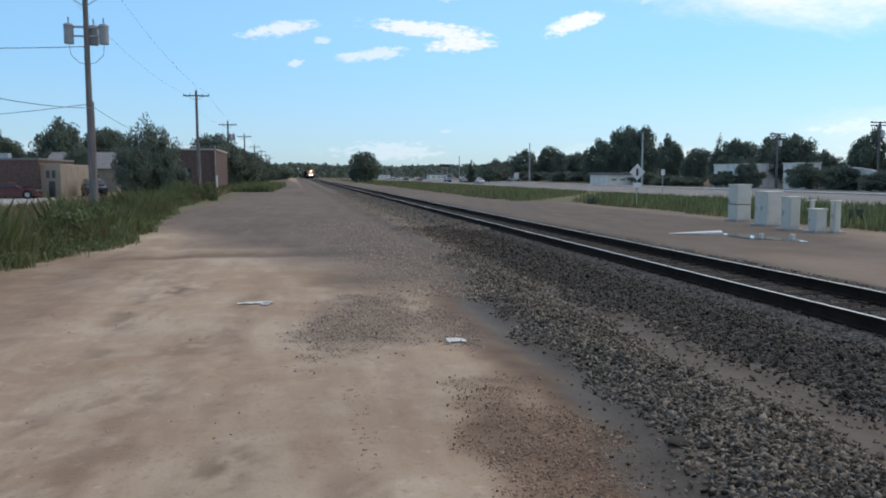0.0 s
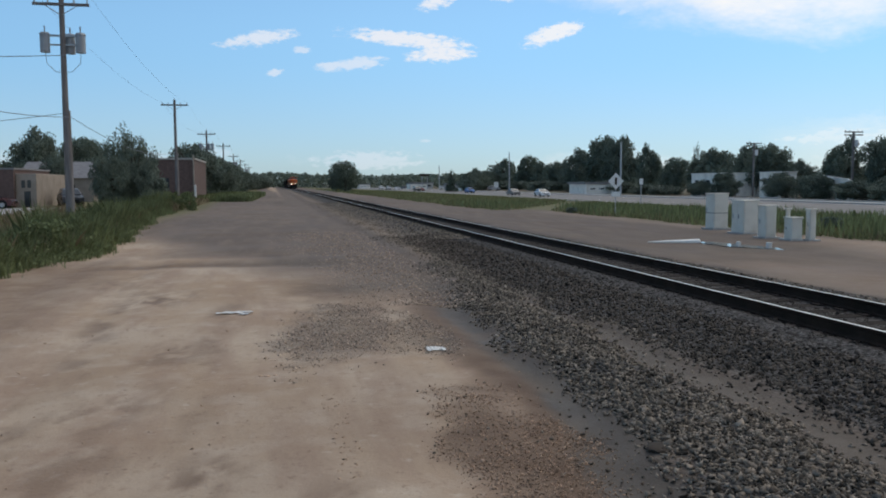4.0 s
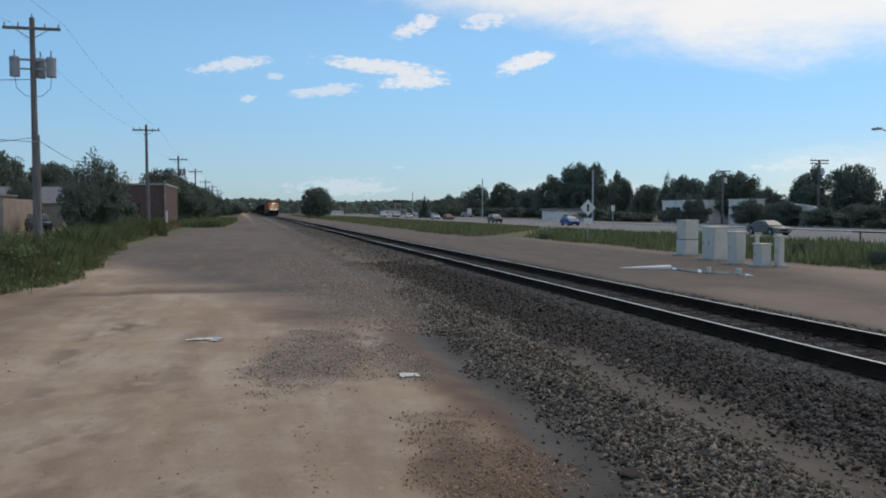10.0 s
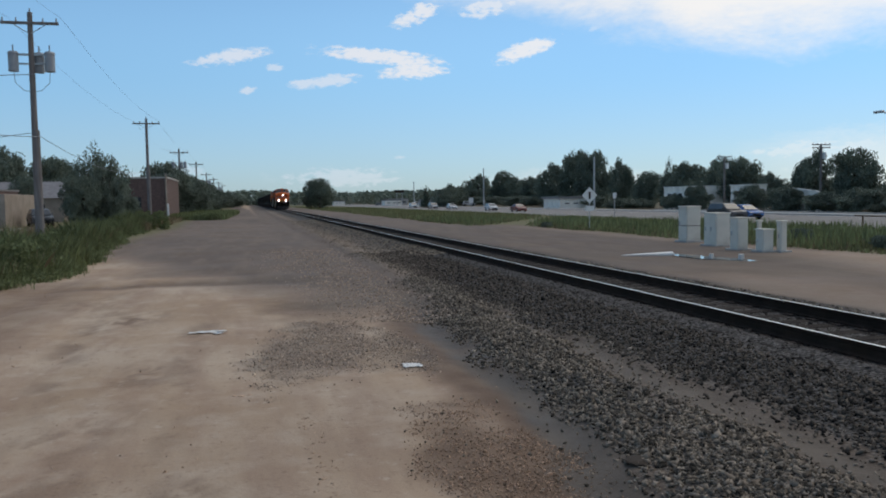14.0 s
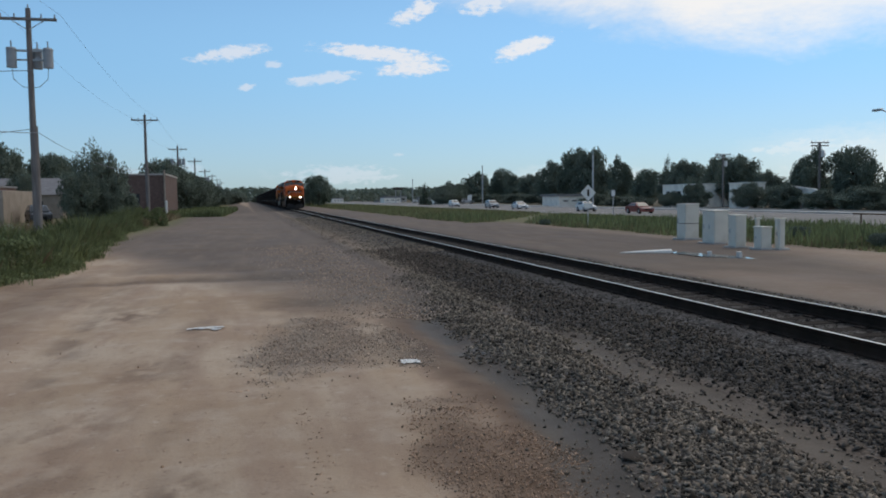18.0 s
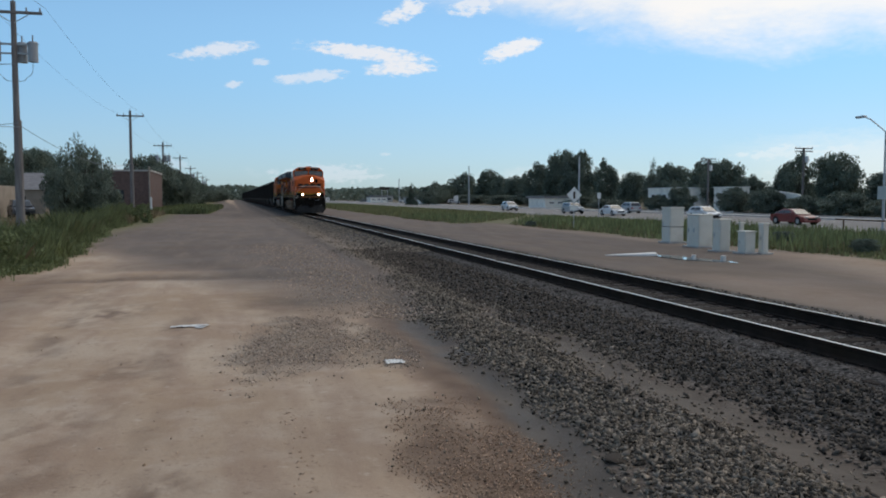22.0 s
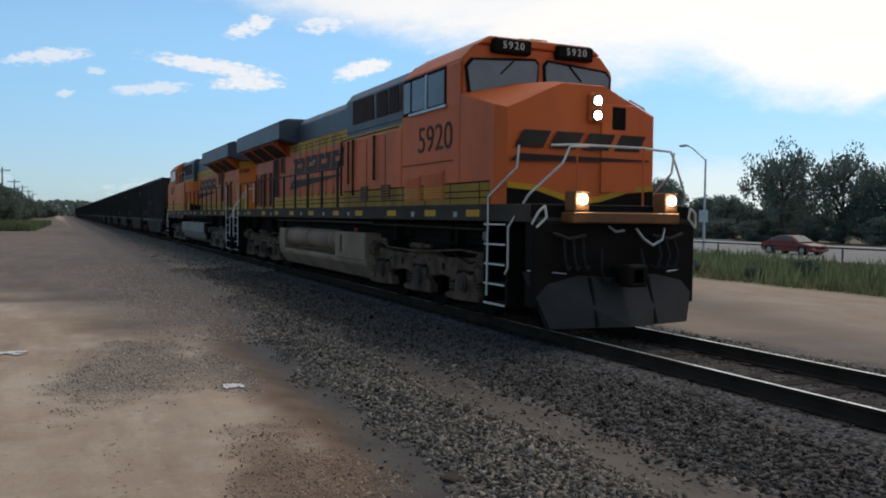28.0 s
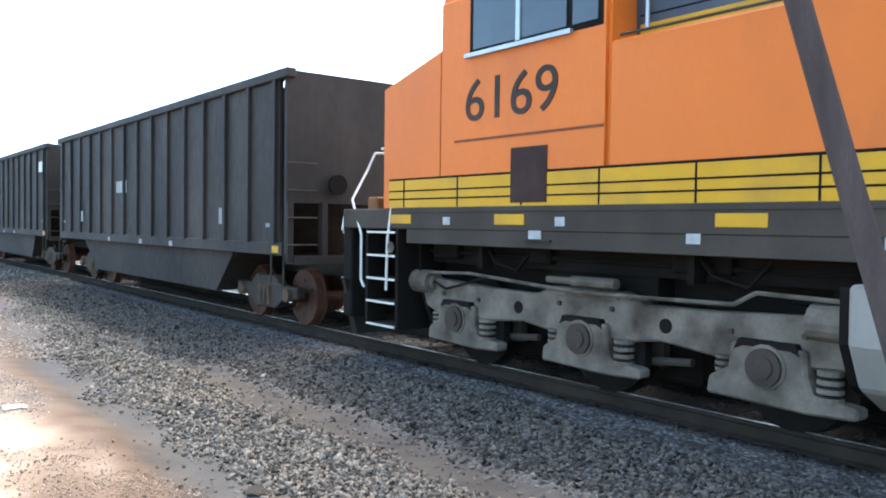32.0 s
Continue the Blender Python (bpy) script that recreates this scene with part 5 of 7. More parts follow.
        for y in (14.9, 16.5, 18.18, 19.64):
            br = Shape().hull([(s * (HOOD - 0.02), y, 3.50), (s * (HOOD - 0.02), y + 0.07, 3.50), (s * (HOOD - 0.02), y + 0.07, 3.84), (s * (HOOD - 0.02), y, 3.84)],
                              [(s * 1.46, y, 3.89), (s * 1.46, y + 0.07, 3.89), (s * 1.46, y + 0.07, 3.985), (s * 1.46, y, 3.985)])
            P("radiator_bracket", br, paint)
        # hood stripes, doors and vents
        H = s * HOOD
        slab(lo, "upper_stripe", H, rect(8.6, 14.8, 3.57, 3.86), 0.004, DUSTYYELLOW if lit else YELLOW, "yellow stripe under the roof")
        slab(lo, "lower_stripe", H, rect(7.72, 19.7, 1.90, 2.26), 0.004, YELLOW, "yellow stripe along the walkway")
        for z in (2.02, 2.13):
            slab(lo, "pinstripe", s * (HOOD + 0.004), rect(7.72, 19.6, z, z + 0.022), 0.003, BLACKP)
        for z in (3.655, 3.755):
            slab(lo, "pinstripe", s * (HOOD + 0.004), rect(8.6, 14.8, z, z + 0.016), 0.003, BLACKP)
        y = 8.3
        while y < 14.5:
            slab(lo, "door_seam", s * (HOOD + 0.003), rect(y, y + 0.022, 1.95, 3.78), 0.006, mat_seam)
            for z in (2.25, 3.3):
                slab(lo, "door_latch", s * (HOOD + 0.003), rect(y + 0.06, y + 0.13, z, z + 0.10), 0.03, YELLOW if z < 2.5 else paint)
            y += 0.66
        doors = [(15.50, 15.94, 3.04, 3.54), (16.15, 17.0, 2.29, 3.54), (17.12, 17.59, 2.0, 3.13), (17.98, 18.43, 2.0, 3.13), (18.60, 18.92, 2.0, 3.13), (19.08, 19.34, 2.1, 3.0), (19.46, 19.72, 2.03, 3.12)]
        if s > 0:
            doors = [(15.06, 15.50, 3.04, 3.54), (15.70, 16.40, 2.29, 3.54), (16.85, 17.15, 2.0, 3.1), (17.35, 17.65, 2.1, 3.0), (17.85, 18.25, 2.0, 3.1)]
        for a, b, z0, z1 in doors:
            slab(lo, "louvred_door", H, rect(a, b, z0, z1), 0.02, GRILLE, "dark louvred hood door")
            fr = Shape()
            for q in (rect(a - 0.03, a, z0 - 0.03, z1 + 0.03), rect(b, b + 0.03, z0 - 0.03, z1 + 0.03), rect(a, b, z1, z1 + 0.03), rect(a, b, z0 - 0.03, z0)):
                fr.along(q, min(H, H + s * 0.03), max(H, H + s * 0.03), "x")
            P("door_frame", fr, paint)
        for y in ((18.5, 19.0) if s > 0 else (14.7,)):
            slab(lo, "hood_door", H, rect(y, y + 0.42, 2.35, 3.1), 0.012, paint)
        for y, z in ((14.2, 2.6), (16.2, 3.1), (18.6, 3.15), (12.0, 3.2), (18.9, 2.2)):
            slab(lo, "stencil_plate", s * (HOOD + 0.012), rect(y, y + 0.16, z, z + 0.07), 0.006, STENCIL, "small pale stencil plate")
        logo(lo, s * (HOOD + 0.006), 9.35, 14.4, 2.95, 3.40, EMBLEM, s > 0)
        # walkway railing
        X = s * 1.44
        top = [(X, 7.78, 3.40), (X, 8.30, 2.82), (X, 20.1, 2.82)] if s < 0 else [(X, 7.65, 2.84), (X, 20.1, 2.82)]
        P("handrail", Shape().tube(top, 0.022, 8), POSTBROWN, "dark walkway handrail")
        for y in (8.3, 9.6, 10.9, 12.2, 13.5, 14.8, 16.1, 17.4, 18.7, 20.0):
            P("stanchion", Shape().box(X - 0.02, X + 0.02, y - 0.01, y + 0.085, 1.70, 2.80), POSTBROWN)
        P("body_rail", Shape().tube([(s * 1.52, 4.3, 3.42), (s * 1.52, 7.78, 3.41)], 0.014), DARKGREY)
    for z0 in (3.60, 3.735):
        P("end_stripe", Shape().box(-0.56, 0.56, 20.15, 20.158, z0, z0 + 0.11), YELLOW)
    for s in (-1, 1):
        for z0 in (3.60, 3.735):
            P("end_stripe", Shape().hull([(s * (HOOD + 0.004), 19.75, z0), (s * (HOOD + 0.004), 19.75, z0 + 0.11), (s * (HOOD - 0.01), 19.75, z0 + 0.11), (s * (HOOD - 0.01), 19.75, z0)],
                                         [(s * 0.556, 20.155, z0), (s * 0.556, 20.155, z0 + 0.11), (s * 0.54, 20.15, z0 + 0.11), (s * 0.54, 20.15, z0)]), YELLOW)
        P("end_band", Shape().hull([(s * (HOOD + 0.004), 19.75, 1.9), (s * (HOOD + 0.004), 19.75, 2.3), (s * (HOOD - 0.01), 19.75, 2.3), (s * (HOOD - 0.01), 19.75, 1.9)],
                                   [(s * 0.556, 20.155, 1.9), (s * 0.556, 20.155, 2.3), (s * 0.54, 20.15, 2.3), (s * 0.54, 20.15, 1.9)]), YELLOW)
        for k, ch in enumerate(number):
            u = (k - 1.5) * 0.125
            lettering("road_number", ch, 0.24, BLACKP, lo, pose(s * 0.760 - u * math.cos(radians(48)), 19.972 + s * u * math.sin(radians(48)), 3.45, 90, 0, 132 if s > 0 else -132), label="black painted digit " + ch)
    P("end_headlight", Shape().box(-0.12, 0.12, 20.15, 20.22, 2.78, 3.12).bevel(0.02), BLACKP, "black end headlight housing")
    for z in (2.85, 3.05):
        P("end_lens", Shape().rod((0, 20.21, z), (0, 20.228, z), 0.06, n=14), LENS)
    for x in (-0.45, 0.45):
        P("end_grab", Shape().tube([(x, 20.17, 2.2), (x, 20.23, 2.25), (x, 20.23, 3.0), (x, 20.17, 3.05)], 0.018), WHITEP, "white-painted grab iron")
        P("end_rail_post", Shape().tube([(x * 2.4, 20.85, 1.85), (x * 2.4, 20.85, 2.78)], 0.02), WHITEP)
    # fuel tank
    if reservoirs:
        t = Shape().along([(-1.42, 0.62), (-1.18, 0.30), (1.18, 0.30), (1.42, 0.62), (1.42, 0.74), (1.0, 0.74), (1.0, 1.42), (-1.0, 1.42), (-1.0, 0.74), (-1.42, 0.74)], 6.35, 14.1).bevel(0.03)
        P("fuel_tank", t, TANKTAN, "dusty tan fuel tank with a cut-away side")
        for s in (-1, 1):
            for a, b in ((6.42, 8.55), (13.45, 14.08)):
                P("tank_end", Shape().box(s * 1.0 if s > 0 else -1.44, 1.44 if s > 0 else -1.0, a, b, 0.70, 1.32).bevel(0.03), TANKTAN)
            for a, b in ((8.85, 10.75), (11.1, 13.0)):
                res = Shape().rod((s * 1.22, a, 1.10), (s * 1.22, b, 1.10), 0.255, n=22).rod((s * 1.22, a - 0.10, 1.10), (s * 1.22, a, 1.10), 0.15, 0.255, n=22).rod((s * 1.22, b, 1.10), (s * 1.22, b + 0.1, 1.10), 0.255, 0.15, n=22)
                P("air_reservoir", res, TANKTAN, "dusty cylindrical air reservoir", )
                for y in (a + 0.25, b - 0.3):
                    P("reservoir_strap", Shape().rod((s * 1.22, y, 1.10), (s * 1.22, y + 0.05, 1.10), 0.264, n=22), TANKTAN)
            P("fuel_gauge", Shape().box(s * 1.44 if s > 0 else -1.45, 1.45 if s > 0 else -1.44, 8.0, 8.1, 0.85, 1.25), DARKGREY)
            P("filler_cap", Shape().rod((s * 1.3, 7.3, 1.32), (s * 1.3, 7.3, 1.42), 0.06), TAILRED, "red filler cap")
    else:
        t = Shape().along([(-1.44, 0.86), (-1.26, 0.52), (-0.9, 0.32), (0.9, 0.32), (1.26, 0.52), (1.44, 0.86), (1.44, 1.30), (-1.44, 1.30)], 6.35, 13.9).bevel(0.03)
        P("fuel_tank", t, TANKGREY, "plain pale grey fuel tank with streaks")
        for a, b in ((6.28, 6.345), (13.905, 14.2)):
            P("tank_end_plate", Shape().along([(-1.41, 0.86), (-1.24, 0.54), (-0.9, 0.34), (0.9, 0.34), (1.24, 0.54), (1.41, 0.86), (1.41, 1.28), (-1.41, 1.28)], a, b), BLACKP, "plain black end of the tank")
        for s in (-1, 1):
            P("fuel_gauge", Shape().box(s * 1.44 if s > 0 else -1.45, 1.45 if s > 0 else -1.44, 8.7, 8.78, 0.9, 1.24), DARKGREY)
            P("filler_cap", Shape().rod((s * 1.3, 9.6, 1.30), (s * 1.3, 9.6, 1.42), 0.07), TAILRED, "red filler cap")
            P("tank_hose", Shape().tube([(s * 1.3, 14.2, 1.3), (s * 1.36, 14.35, 1.0), (s * 1.36, 14.4, 0.4)], 0.03), DARKGREY)
    for ys in ((1.9, 3.83, 5.76), (15.28, 17.21, 19.15)) if lit else ((1.65, 3.63, 5.62), (15.32, 17.25, 19.18)):
        truck(lo, ys, truck_material)
    for s in (-1, 1):
        P("sander_hose", Shape().tube([(s * 1.2, 0.85, 1.5), (s * 1.22, 0.9, 0.9), (s * 1.1, 1.1, 0.3)], 0.025), BLACKP)
    for a, b in ((6.0, 6.25), (14.2, 14.45)):
        P("cross_member", Shape().box(-0.95, 0.95, a, b, 0.24, 1.4).bevel(0.02), BLACKP)
    P("nose_grab", Shape().tube([(1.0, 0.5, 3.52), (1.0, 0.46, 3.62), (1.3, 0.46, 3.50), (1.3, 0.5, 3.40)], 0.014, 6), WHITEP, "white-painted grab iron")
    P("horn", Shape().rod((0.3, 3.0, 4.74), (0.3, 2.5, 4.76), 0.03, 0.07), BLACKP)
    P("antenna_dome", Shape().box(-0.25, 0.25, 1.9, 2.6, 4.70, 4.78).bevel(0.03), paint)
    P("roof_hoop", Shape().tube([(-0.15, 1.75, 4.68), (-0.12, 1.75, 4.74), (0.2, 1.75, 4.74), (0.25, 1.75, 4.68)], 0.012), ZINC)
    return lo


FRESHORANGE = mat("bright_orange_paint", (0.62, 0.140, 0.017), 0.48, vary=0.10, scale=0.6, fine=25, bump=0.03, dirt=(0.28, 0.075, 0.024), dirt_amt=0.35, dirt_scale=1.1, spec=0.22, stretch=(1, 1, 0.45))
PLOUGHGREY = mat("plough_steel", (0.024, 0.022, 0.020), 0.6, vary=0.3, scale=1.5, bump=0.08, spec=0.2)
EMBLEM = mat("faded_brown_black_emblem", (0.030, 0.019, 0.014), 0.6, vary=0.3, scale=2, bump=0.02, dirt=(0.075, 0.035, 0.018), dirt_amt=0.4)
POSTBROWN = mat("grimy_dark_handrail", (0.034, 0.023, 0.018), 0.65, vary=0.3, scale=2, bump=0.05)
STENCIL = mat("worn_stencil", (0.34, 0.33, 0.30), 0.6, vary=0.2, scale=9)
DUSTYYELLOW = mat("dusty_pale_yellow_paint", (0.46, 0.27, 0.055), 0.65, vary=0.25, scale=1.5, fine=25, bump=0.04, dirt=(0.20, 0.12, 0.05), dirt_amt=0.7, spec=0.15)
YELLOWGRIME = mat("grimy_yellow_paint", (0.30, 0.165, 0.028), 0.7, vary=0.2, scale=1.5, fine=25, bump=0.05, dirt=(0.10, 0.055, 0.028), dirt_amt=0.9, dirt_scale=0.8, spec=0.15)
GRIMYORANGE = mat("grimy_orange", (0.22, 0.085, 0.025), 0.6, vary=0.3, scale=3, bump=0.1, dirt=(0.05, 0.035, 0.025), dirt_amt=0.7)
mat_seam = mat("seam_shadow_gap", (0.16, 0.045, 0.02), 0.7, vary=0.2)
LEAD = locomotive(pose(TRACK, 22, 0), "5920", "orange diesel locomotive with yellow stripes and lit headlights, dusty", True, TRUCKDIRT, True)
SECOND = locomotive(pose(TRACK, 64, 0, 0, 0, 180), "6169", "orange diesel locomotive coupled backwards, grey tank and silver trucks", False, TRUCKGREY, False)


# ---- coal cars ----
def coal_car(m):
    ca = thing("coal_car", m, "sooty black steel coal hopper car with ribbed sides, loaded", "freight car", "coal cars of the train")
    LEN, W, ZB, ZT = 14.5, 1.58, 1.28, 3.92
    P = lambda name, shape, material, lab="": part(name, shape, material, ca, lab)
    for s in (-1, 1):
        P("side_wall", Shape().box(s * (W - 0.10) if s > 0 else -(W - 0.04), (W - 0.04) if s > 0 else -(W - 0.10), 0.35, LEN - 0.35, ZB, ZT), COALBLACK)
        P("top_chord", Shape().box(s * (W - 0.14) if s > 0 else -W - 0.03, W + 0.03 if s > 0 else -(W - 0.14), 0.0, LEN, ZT - 0.02, ZT + 0.13).bevel(0.015), COALBLACK)
        P("side_sill", Shape().box(s * (W - 0.14) if s > 0 else -W, W if s > 0 else -(W - 0.14), 0.2, LEN - 0.2, ZB - 0.10, ZB + 0.10).bevel(0.01), COALBLACK)
        for k in range(15):
            y = 0.42 + k * (LEN - 0.94) / 14
            P("rib", Shape().box(s * (W - 0.05) if s > 0 else -W - 0.02, W + 0.02 if s > 0 else -(W - 0.05), y, y + 0.10, ZB + 0.08, ZT), COALBLACK)
        for y, z, a, b in ((2.45, 1.66, 0.22, 0.28), (0.62, 1.62, 0.16, 0.06)):
            slab(ca, "marking_plate", s * W * 0.985, rect(y + 0.02, y + a, z, z + b), 0.01, mat_chalk, "small pale stencilled panel")
            slab(ca, "marking_plate", s * W * 0.985, rect(LEN - y - a, LEN - y, z, z + b), 0.01, mat_chalk, "small pale stencilled panel")
        slab(ca, "data_panel", s * (W - 0.038), rect(8.1, 8.9, 2.35, 2.62), 0.008, mat_chalk, "faded stencil bars")
        slab(ca, "sill_tag", s * W, rect(0.30, 0.52, 1.22, 1.33), 0.006, YELLOW)
        for y in (5.0, 6.9, 9.3):
            slab(ca, "sill_mark", s * W, rect(y, y + 0.18, 1.20, 1.30), 0.005, mat_chalk)
        for k in range(4):
            P("ladder_rung", Shape().rod((s * (W - 0.02), 0.02, 1.35 + k * 0.42), (s * (W - 0.52), 0.02, 1.35 + k * 0.42), 0.014), DARKGREY)
            P("ladder_rung", Shape().rod((s * (W - 0.02), LEN - 0.02, 1.35 + k * 0.42), (s * (W - 0.52), LEN - 0.02, 1.35 + k * 0.42), 0.014), DARKGREY)
        for y in (0.12, LEN - 0.55):
            stir = [(s * W, y, 1.2), (s * W, y, 0.72), (s * W, y + 0.42, 0.72), (s * W, y + 0.42, 1.2)]
            P("stirrup_step", Shape().tube(stir, 0.016), DARKGREY)
    for y0, y1 in ((0.10, 0.18), (LEN - 0.18, LEN - 0.10)):
        P("end_wall", Shape().box(-W + 0.03, W - 0.03, y0, y1, 2.0, ZT), COALBLACK)
    slope = Shape().hull([(-1.4, 0.16, 2.02), (1.4, 0.16, 2.02), (1.4, 0.24, 2.02), (-1.4, 0.24, 2.02)], [(-1.4, 2.6, 1.0), (1.4, 2.6, 1.0), (1.4, 2.7, 1.05), (-1.4, 2.7, 1.05)])
    P("slope_sheet", slope, COALBLACK)
    for y in (0.05, LEN - 0.18):
        for x in (-1.5, -0.9, 0.9, 1.5):
            P("end_post", Shape().box(x - 0.05, x + 0.05, y, y + 0.13, 1.1, 2.02), COALBLACK)
        P("end_platform", Shape().box(-1.45, 1.45, y - 0.05, y + 0.25, 1.05, 1.18), COALBLACK)
        P("end_chord", Shape().box(-W, W, y + (0.1 if y < 1 else -0.02), y + (0.25 if y < 1 else 0.1), ZT - 0.02, ZT + 0.12), COALBLACK)
    belly = Shape()
    belly.hull([(-1.35, 3.3, 0.42), (1.35, 3.3, 0.42), (1.35, LEN - 3.3, 0.42), (-1.35, LEN - 3.3, 0.42)], [(-1.45, 2.2, 1.25), (1.45, 2.2, 1.25), (1.45, LEN - 2.2, 1.25), (-1.45, LEN - 2.2, 1.25)])
    P("belly", belly, COALBLACK, "sloping hopper belly")
    P("centre_sill", Shape().box(-0.25, 0.25, -0.5, LEN + 0.5, 0.8, 1.15), COALBLACK)
    P("brake_wheel", Shape().rod((-0.7, -0.02, 2.3), (-0.7, 0.04, 2.3), 0.16, n=16), BLACKP)
    xs, ys = np.linspace(-W + 0.1, W - 0.1, 9), np.linspace(0.4, LEN - 0.4, 40)
    vs = [(x, y, ZT - 0.12 + 0.26 * (1 - (x / W) ** 2) * min(1, (y - 0.4) / 1.5, (LEN - 0.4 - y) / 1.5) + 0.06 * noise.noise((x * 2, y * 2, 0))) for y in ys for x in xs]
    fs = [(j * 9 + i, j * 9 + i + 1, (j + 1) * 9 + i + 1, (j + 1) * 9 + i) for j in range(39) for i in range(8)]
    raw("coal_load", vs, fs, COAL, ca)["label"] = "heaped black coal"
    for yc in (1.75, LEN - 1.75):
        tk = new("truck")
        tk.parent = ca
        tk["label"] = "two-axle freight truck with a dark cast frame"
        for y in (yc - 0.88, yc + 0.88):
            wheelset(tk, y, 0.46, WHEELRUST)
        for s in (-1, 1):
            prof = [(yc - 1.15, 0.64), (yc - 0.6, 0.64), (yc - 0.35, 0.80), (yc + 0.35, 0.80), (yc + 0.6, 0.64), (yc + 1.15, 0.64), (yc + 1.15, 0.44), (yc + 0.7, 0.42), (yc + 0.4, 0.24), (yc - 0.4, 0.24), (yc - 0.7, 0.42), (yc - 1.15, 0.44)]
            part("side_frame", Shape().along(prof, s * 0.95 if s > 0 else -1.10, 1.10 if s > 0 else -0.95, "x").bevel(0.02), WHEELDARK, tk)
            for dy in (-0.16, 0, 0.16):
                part("spring", Shape().rod((s * 1.09, yc + dy, 0.30), (s * 1.09, yc + dy, 0.62), 0.065), TRUCKDIRT, tk)
            for y in (yc - 0.88, yc + 0.88):
                part("bearing_cap", Shape().rod((s * 1.08, y, 0.50), (s * 1.17, y, 0.50), 0.11, n=14), TRUCKDIRT, tk)
    return ca


mat_chalk = mat("faded_stencil", (0.30, 0.29, 0.28), 0.8, vary=0.3, scale=8)
CAR_PITCH, CAR_FIRST = 16.0, 44.75
COAL_CARS = [coal_car(pose(TRACK, 70, 0))]
for k in range(1, 26):
    COAL_CARS.append(copy_thing(COAL_CARS[0], pose(TRACK, 70 + 16 * k, 0)))
for c in COAL_CARS[1:]:
    slab(c, "white_panel", -1.545, rect(0.55, 1.15, 3.2, 3.52), 0.03, WHITEP, "plain white panel near the end")


# ---- plants ----
def leaf_quads(centres, size, rng_, up=0.3):
    """Small quads turned every way round the given centres."""
    n = len(centres)
    a = rng_.normal(size=(n, 3))
    a[:, 2] *= 1 - up
    a /= np.linalg.norm(a, axis=1, keepdims=True)
    b = np.cross(a, rng_.normal(size=(n, 3)))
    b /= np.linalg.norm(b, axis=1, keepdims=True)
    s = size * (0.6 + 0.8 * rng_.random((n, 1)))
    a, b = a * s, b * s * 0.62
    V = np.stack([centres - a, centres + b * 0.9 - a * 0.15, centres + a, centres - b * 0.9 + a * 0.1], 1).reshape(-1, 3)
    F = np.arange(n * 4).reshape(n, 4)
    return V, F


def bulk(name, V, F, material):
    me = bpy.data.meshes.new(name)
    me.vertices.add(len(V))
    me.vertices.foreach_set("co", V.astype(np.float32).ravel())
    k = F.shape[1]
    me.loops.add(F.size)
    me.loops.foreach_set("vertex_index", F.astype(np.int32).ravel())
    me.polygons.add(len(F))
    me.polygons.foreach_set("loop_start", np.arange(0, F.size, k, dtype=np.int32))
    me.update(calc_edges=True)
    me.materials.append(material)
    return me


def crown_mesh(seed, material, clumps=70, per=150, base=0.12, round_=1.0, leaf=0.027, conifer=False):
    """A crown one metre high and one in half width, with gaps and an uneven outline."""
    r = np.random.default_rng(seed)
    c = []
    while len(c) < clumps:
        p = r.uniform(-1, 1, 3)
        h = (p[2] + 1) / 2
        z = base + (1 - base) * h
        wide = (1 - h) * 0.9 + 0.05 if conifer else (math.sin(math.pi * (0.18 + 0.80 * h)) ** 0.6) * round_
        wide *= 0.78 + 0.45 * noise.noise((math.atan2(p[1], p[0]) * 1.3, h * 3.1, seed * 3.7))
        d = math.hypot(p[0], p[1])
        if d < wide and (d > wide * 0.35 or h > 0.75):
            c.append((p[0] * 0.9, p[1] * 0.9, z * 0.95))
    c = np.array(c)
    rad = 0.11 + 0.10 * r.random(len(c))
    q = r.normal(size=(len(c), per, 3))
    q /= np.linalg.norm(q, axis=2, keepdims=True)
    q *= (r.random((len(c), per, 1)) ** 0.4)
    q = c[:, None] + q * rad[:, None, None] * np.array([1.25, 1.25, 0.75])
    V, F = leaf_quads(q.reshape(-1, 3), leaf, r)
    return bulk("crown", V, F, material)


def trunk_mesh(seed):
    r = random.Random(seed)
    s = Shape()
    s.rod((0, 0, -0.02), (0.01, 0.0, 0.30), 0.055, 0.042, 9)
    for k in range(7):
        a = k * 2.4 + r.random()
        z0 = 0.22 + 0.06 * k
        p0 = (0.01, 0, z0)
        p1 = (0.25 * math.cos(a), 0.25 * math.sin(a), z0 + 0.16 + 0.05 * r.random())
        p2 = (0.40 * math.cos(a + 0.2), 0.40 * math.sin(a + 0.2), z0 + 0.30 + 0.1 * r.random())
        s.rod(p0, p1, 0.028, 0.018, 6).rod(p1, p2, 0.018, 0.006, 5)
    s.rod((0.01, 0, 0.30), (0.0, 0.02, 0.85), 0.042, 0.01, 7)
    return s.mesh("trunk", TRUNK)


CROWNS = [crown_mesh(k, LEAF if k % 3 else LEAF2, clumps=(95, 110, 100, 120)[k], base=(0.06, 0.10, 0.16, 0.05)[k], round_=(1.0, 1.05, 0.95, 1.0)[k]) for k in range(4)]
CROWN_THIN = crown_mesh(11, LEAF2, clumps=58, per=110, base=0.30, round_=1.1, leaf=0.024)
CROWN_CONE = crown_mesh(12, CONIFER, clumps=60, per=90, base=0.05, conifer=True)
TRUNKS = [trunk_mesh(k) for k in range(3)]


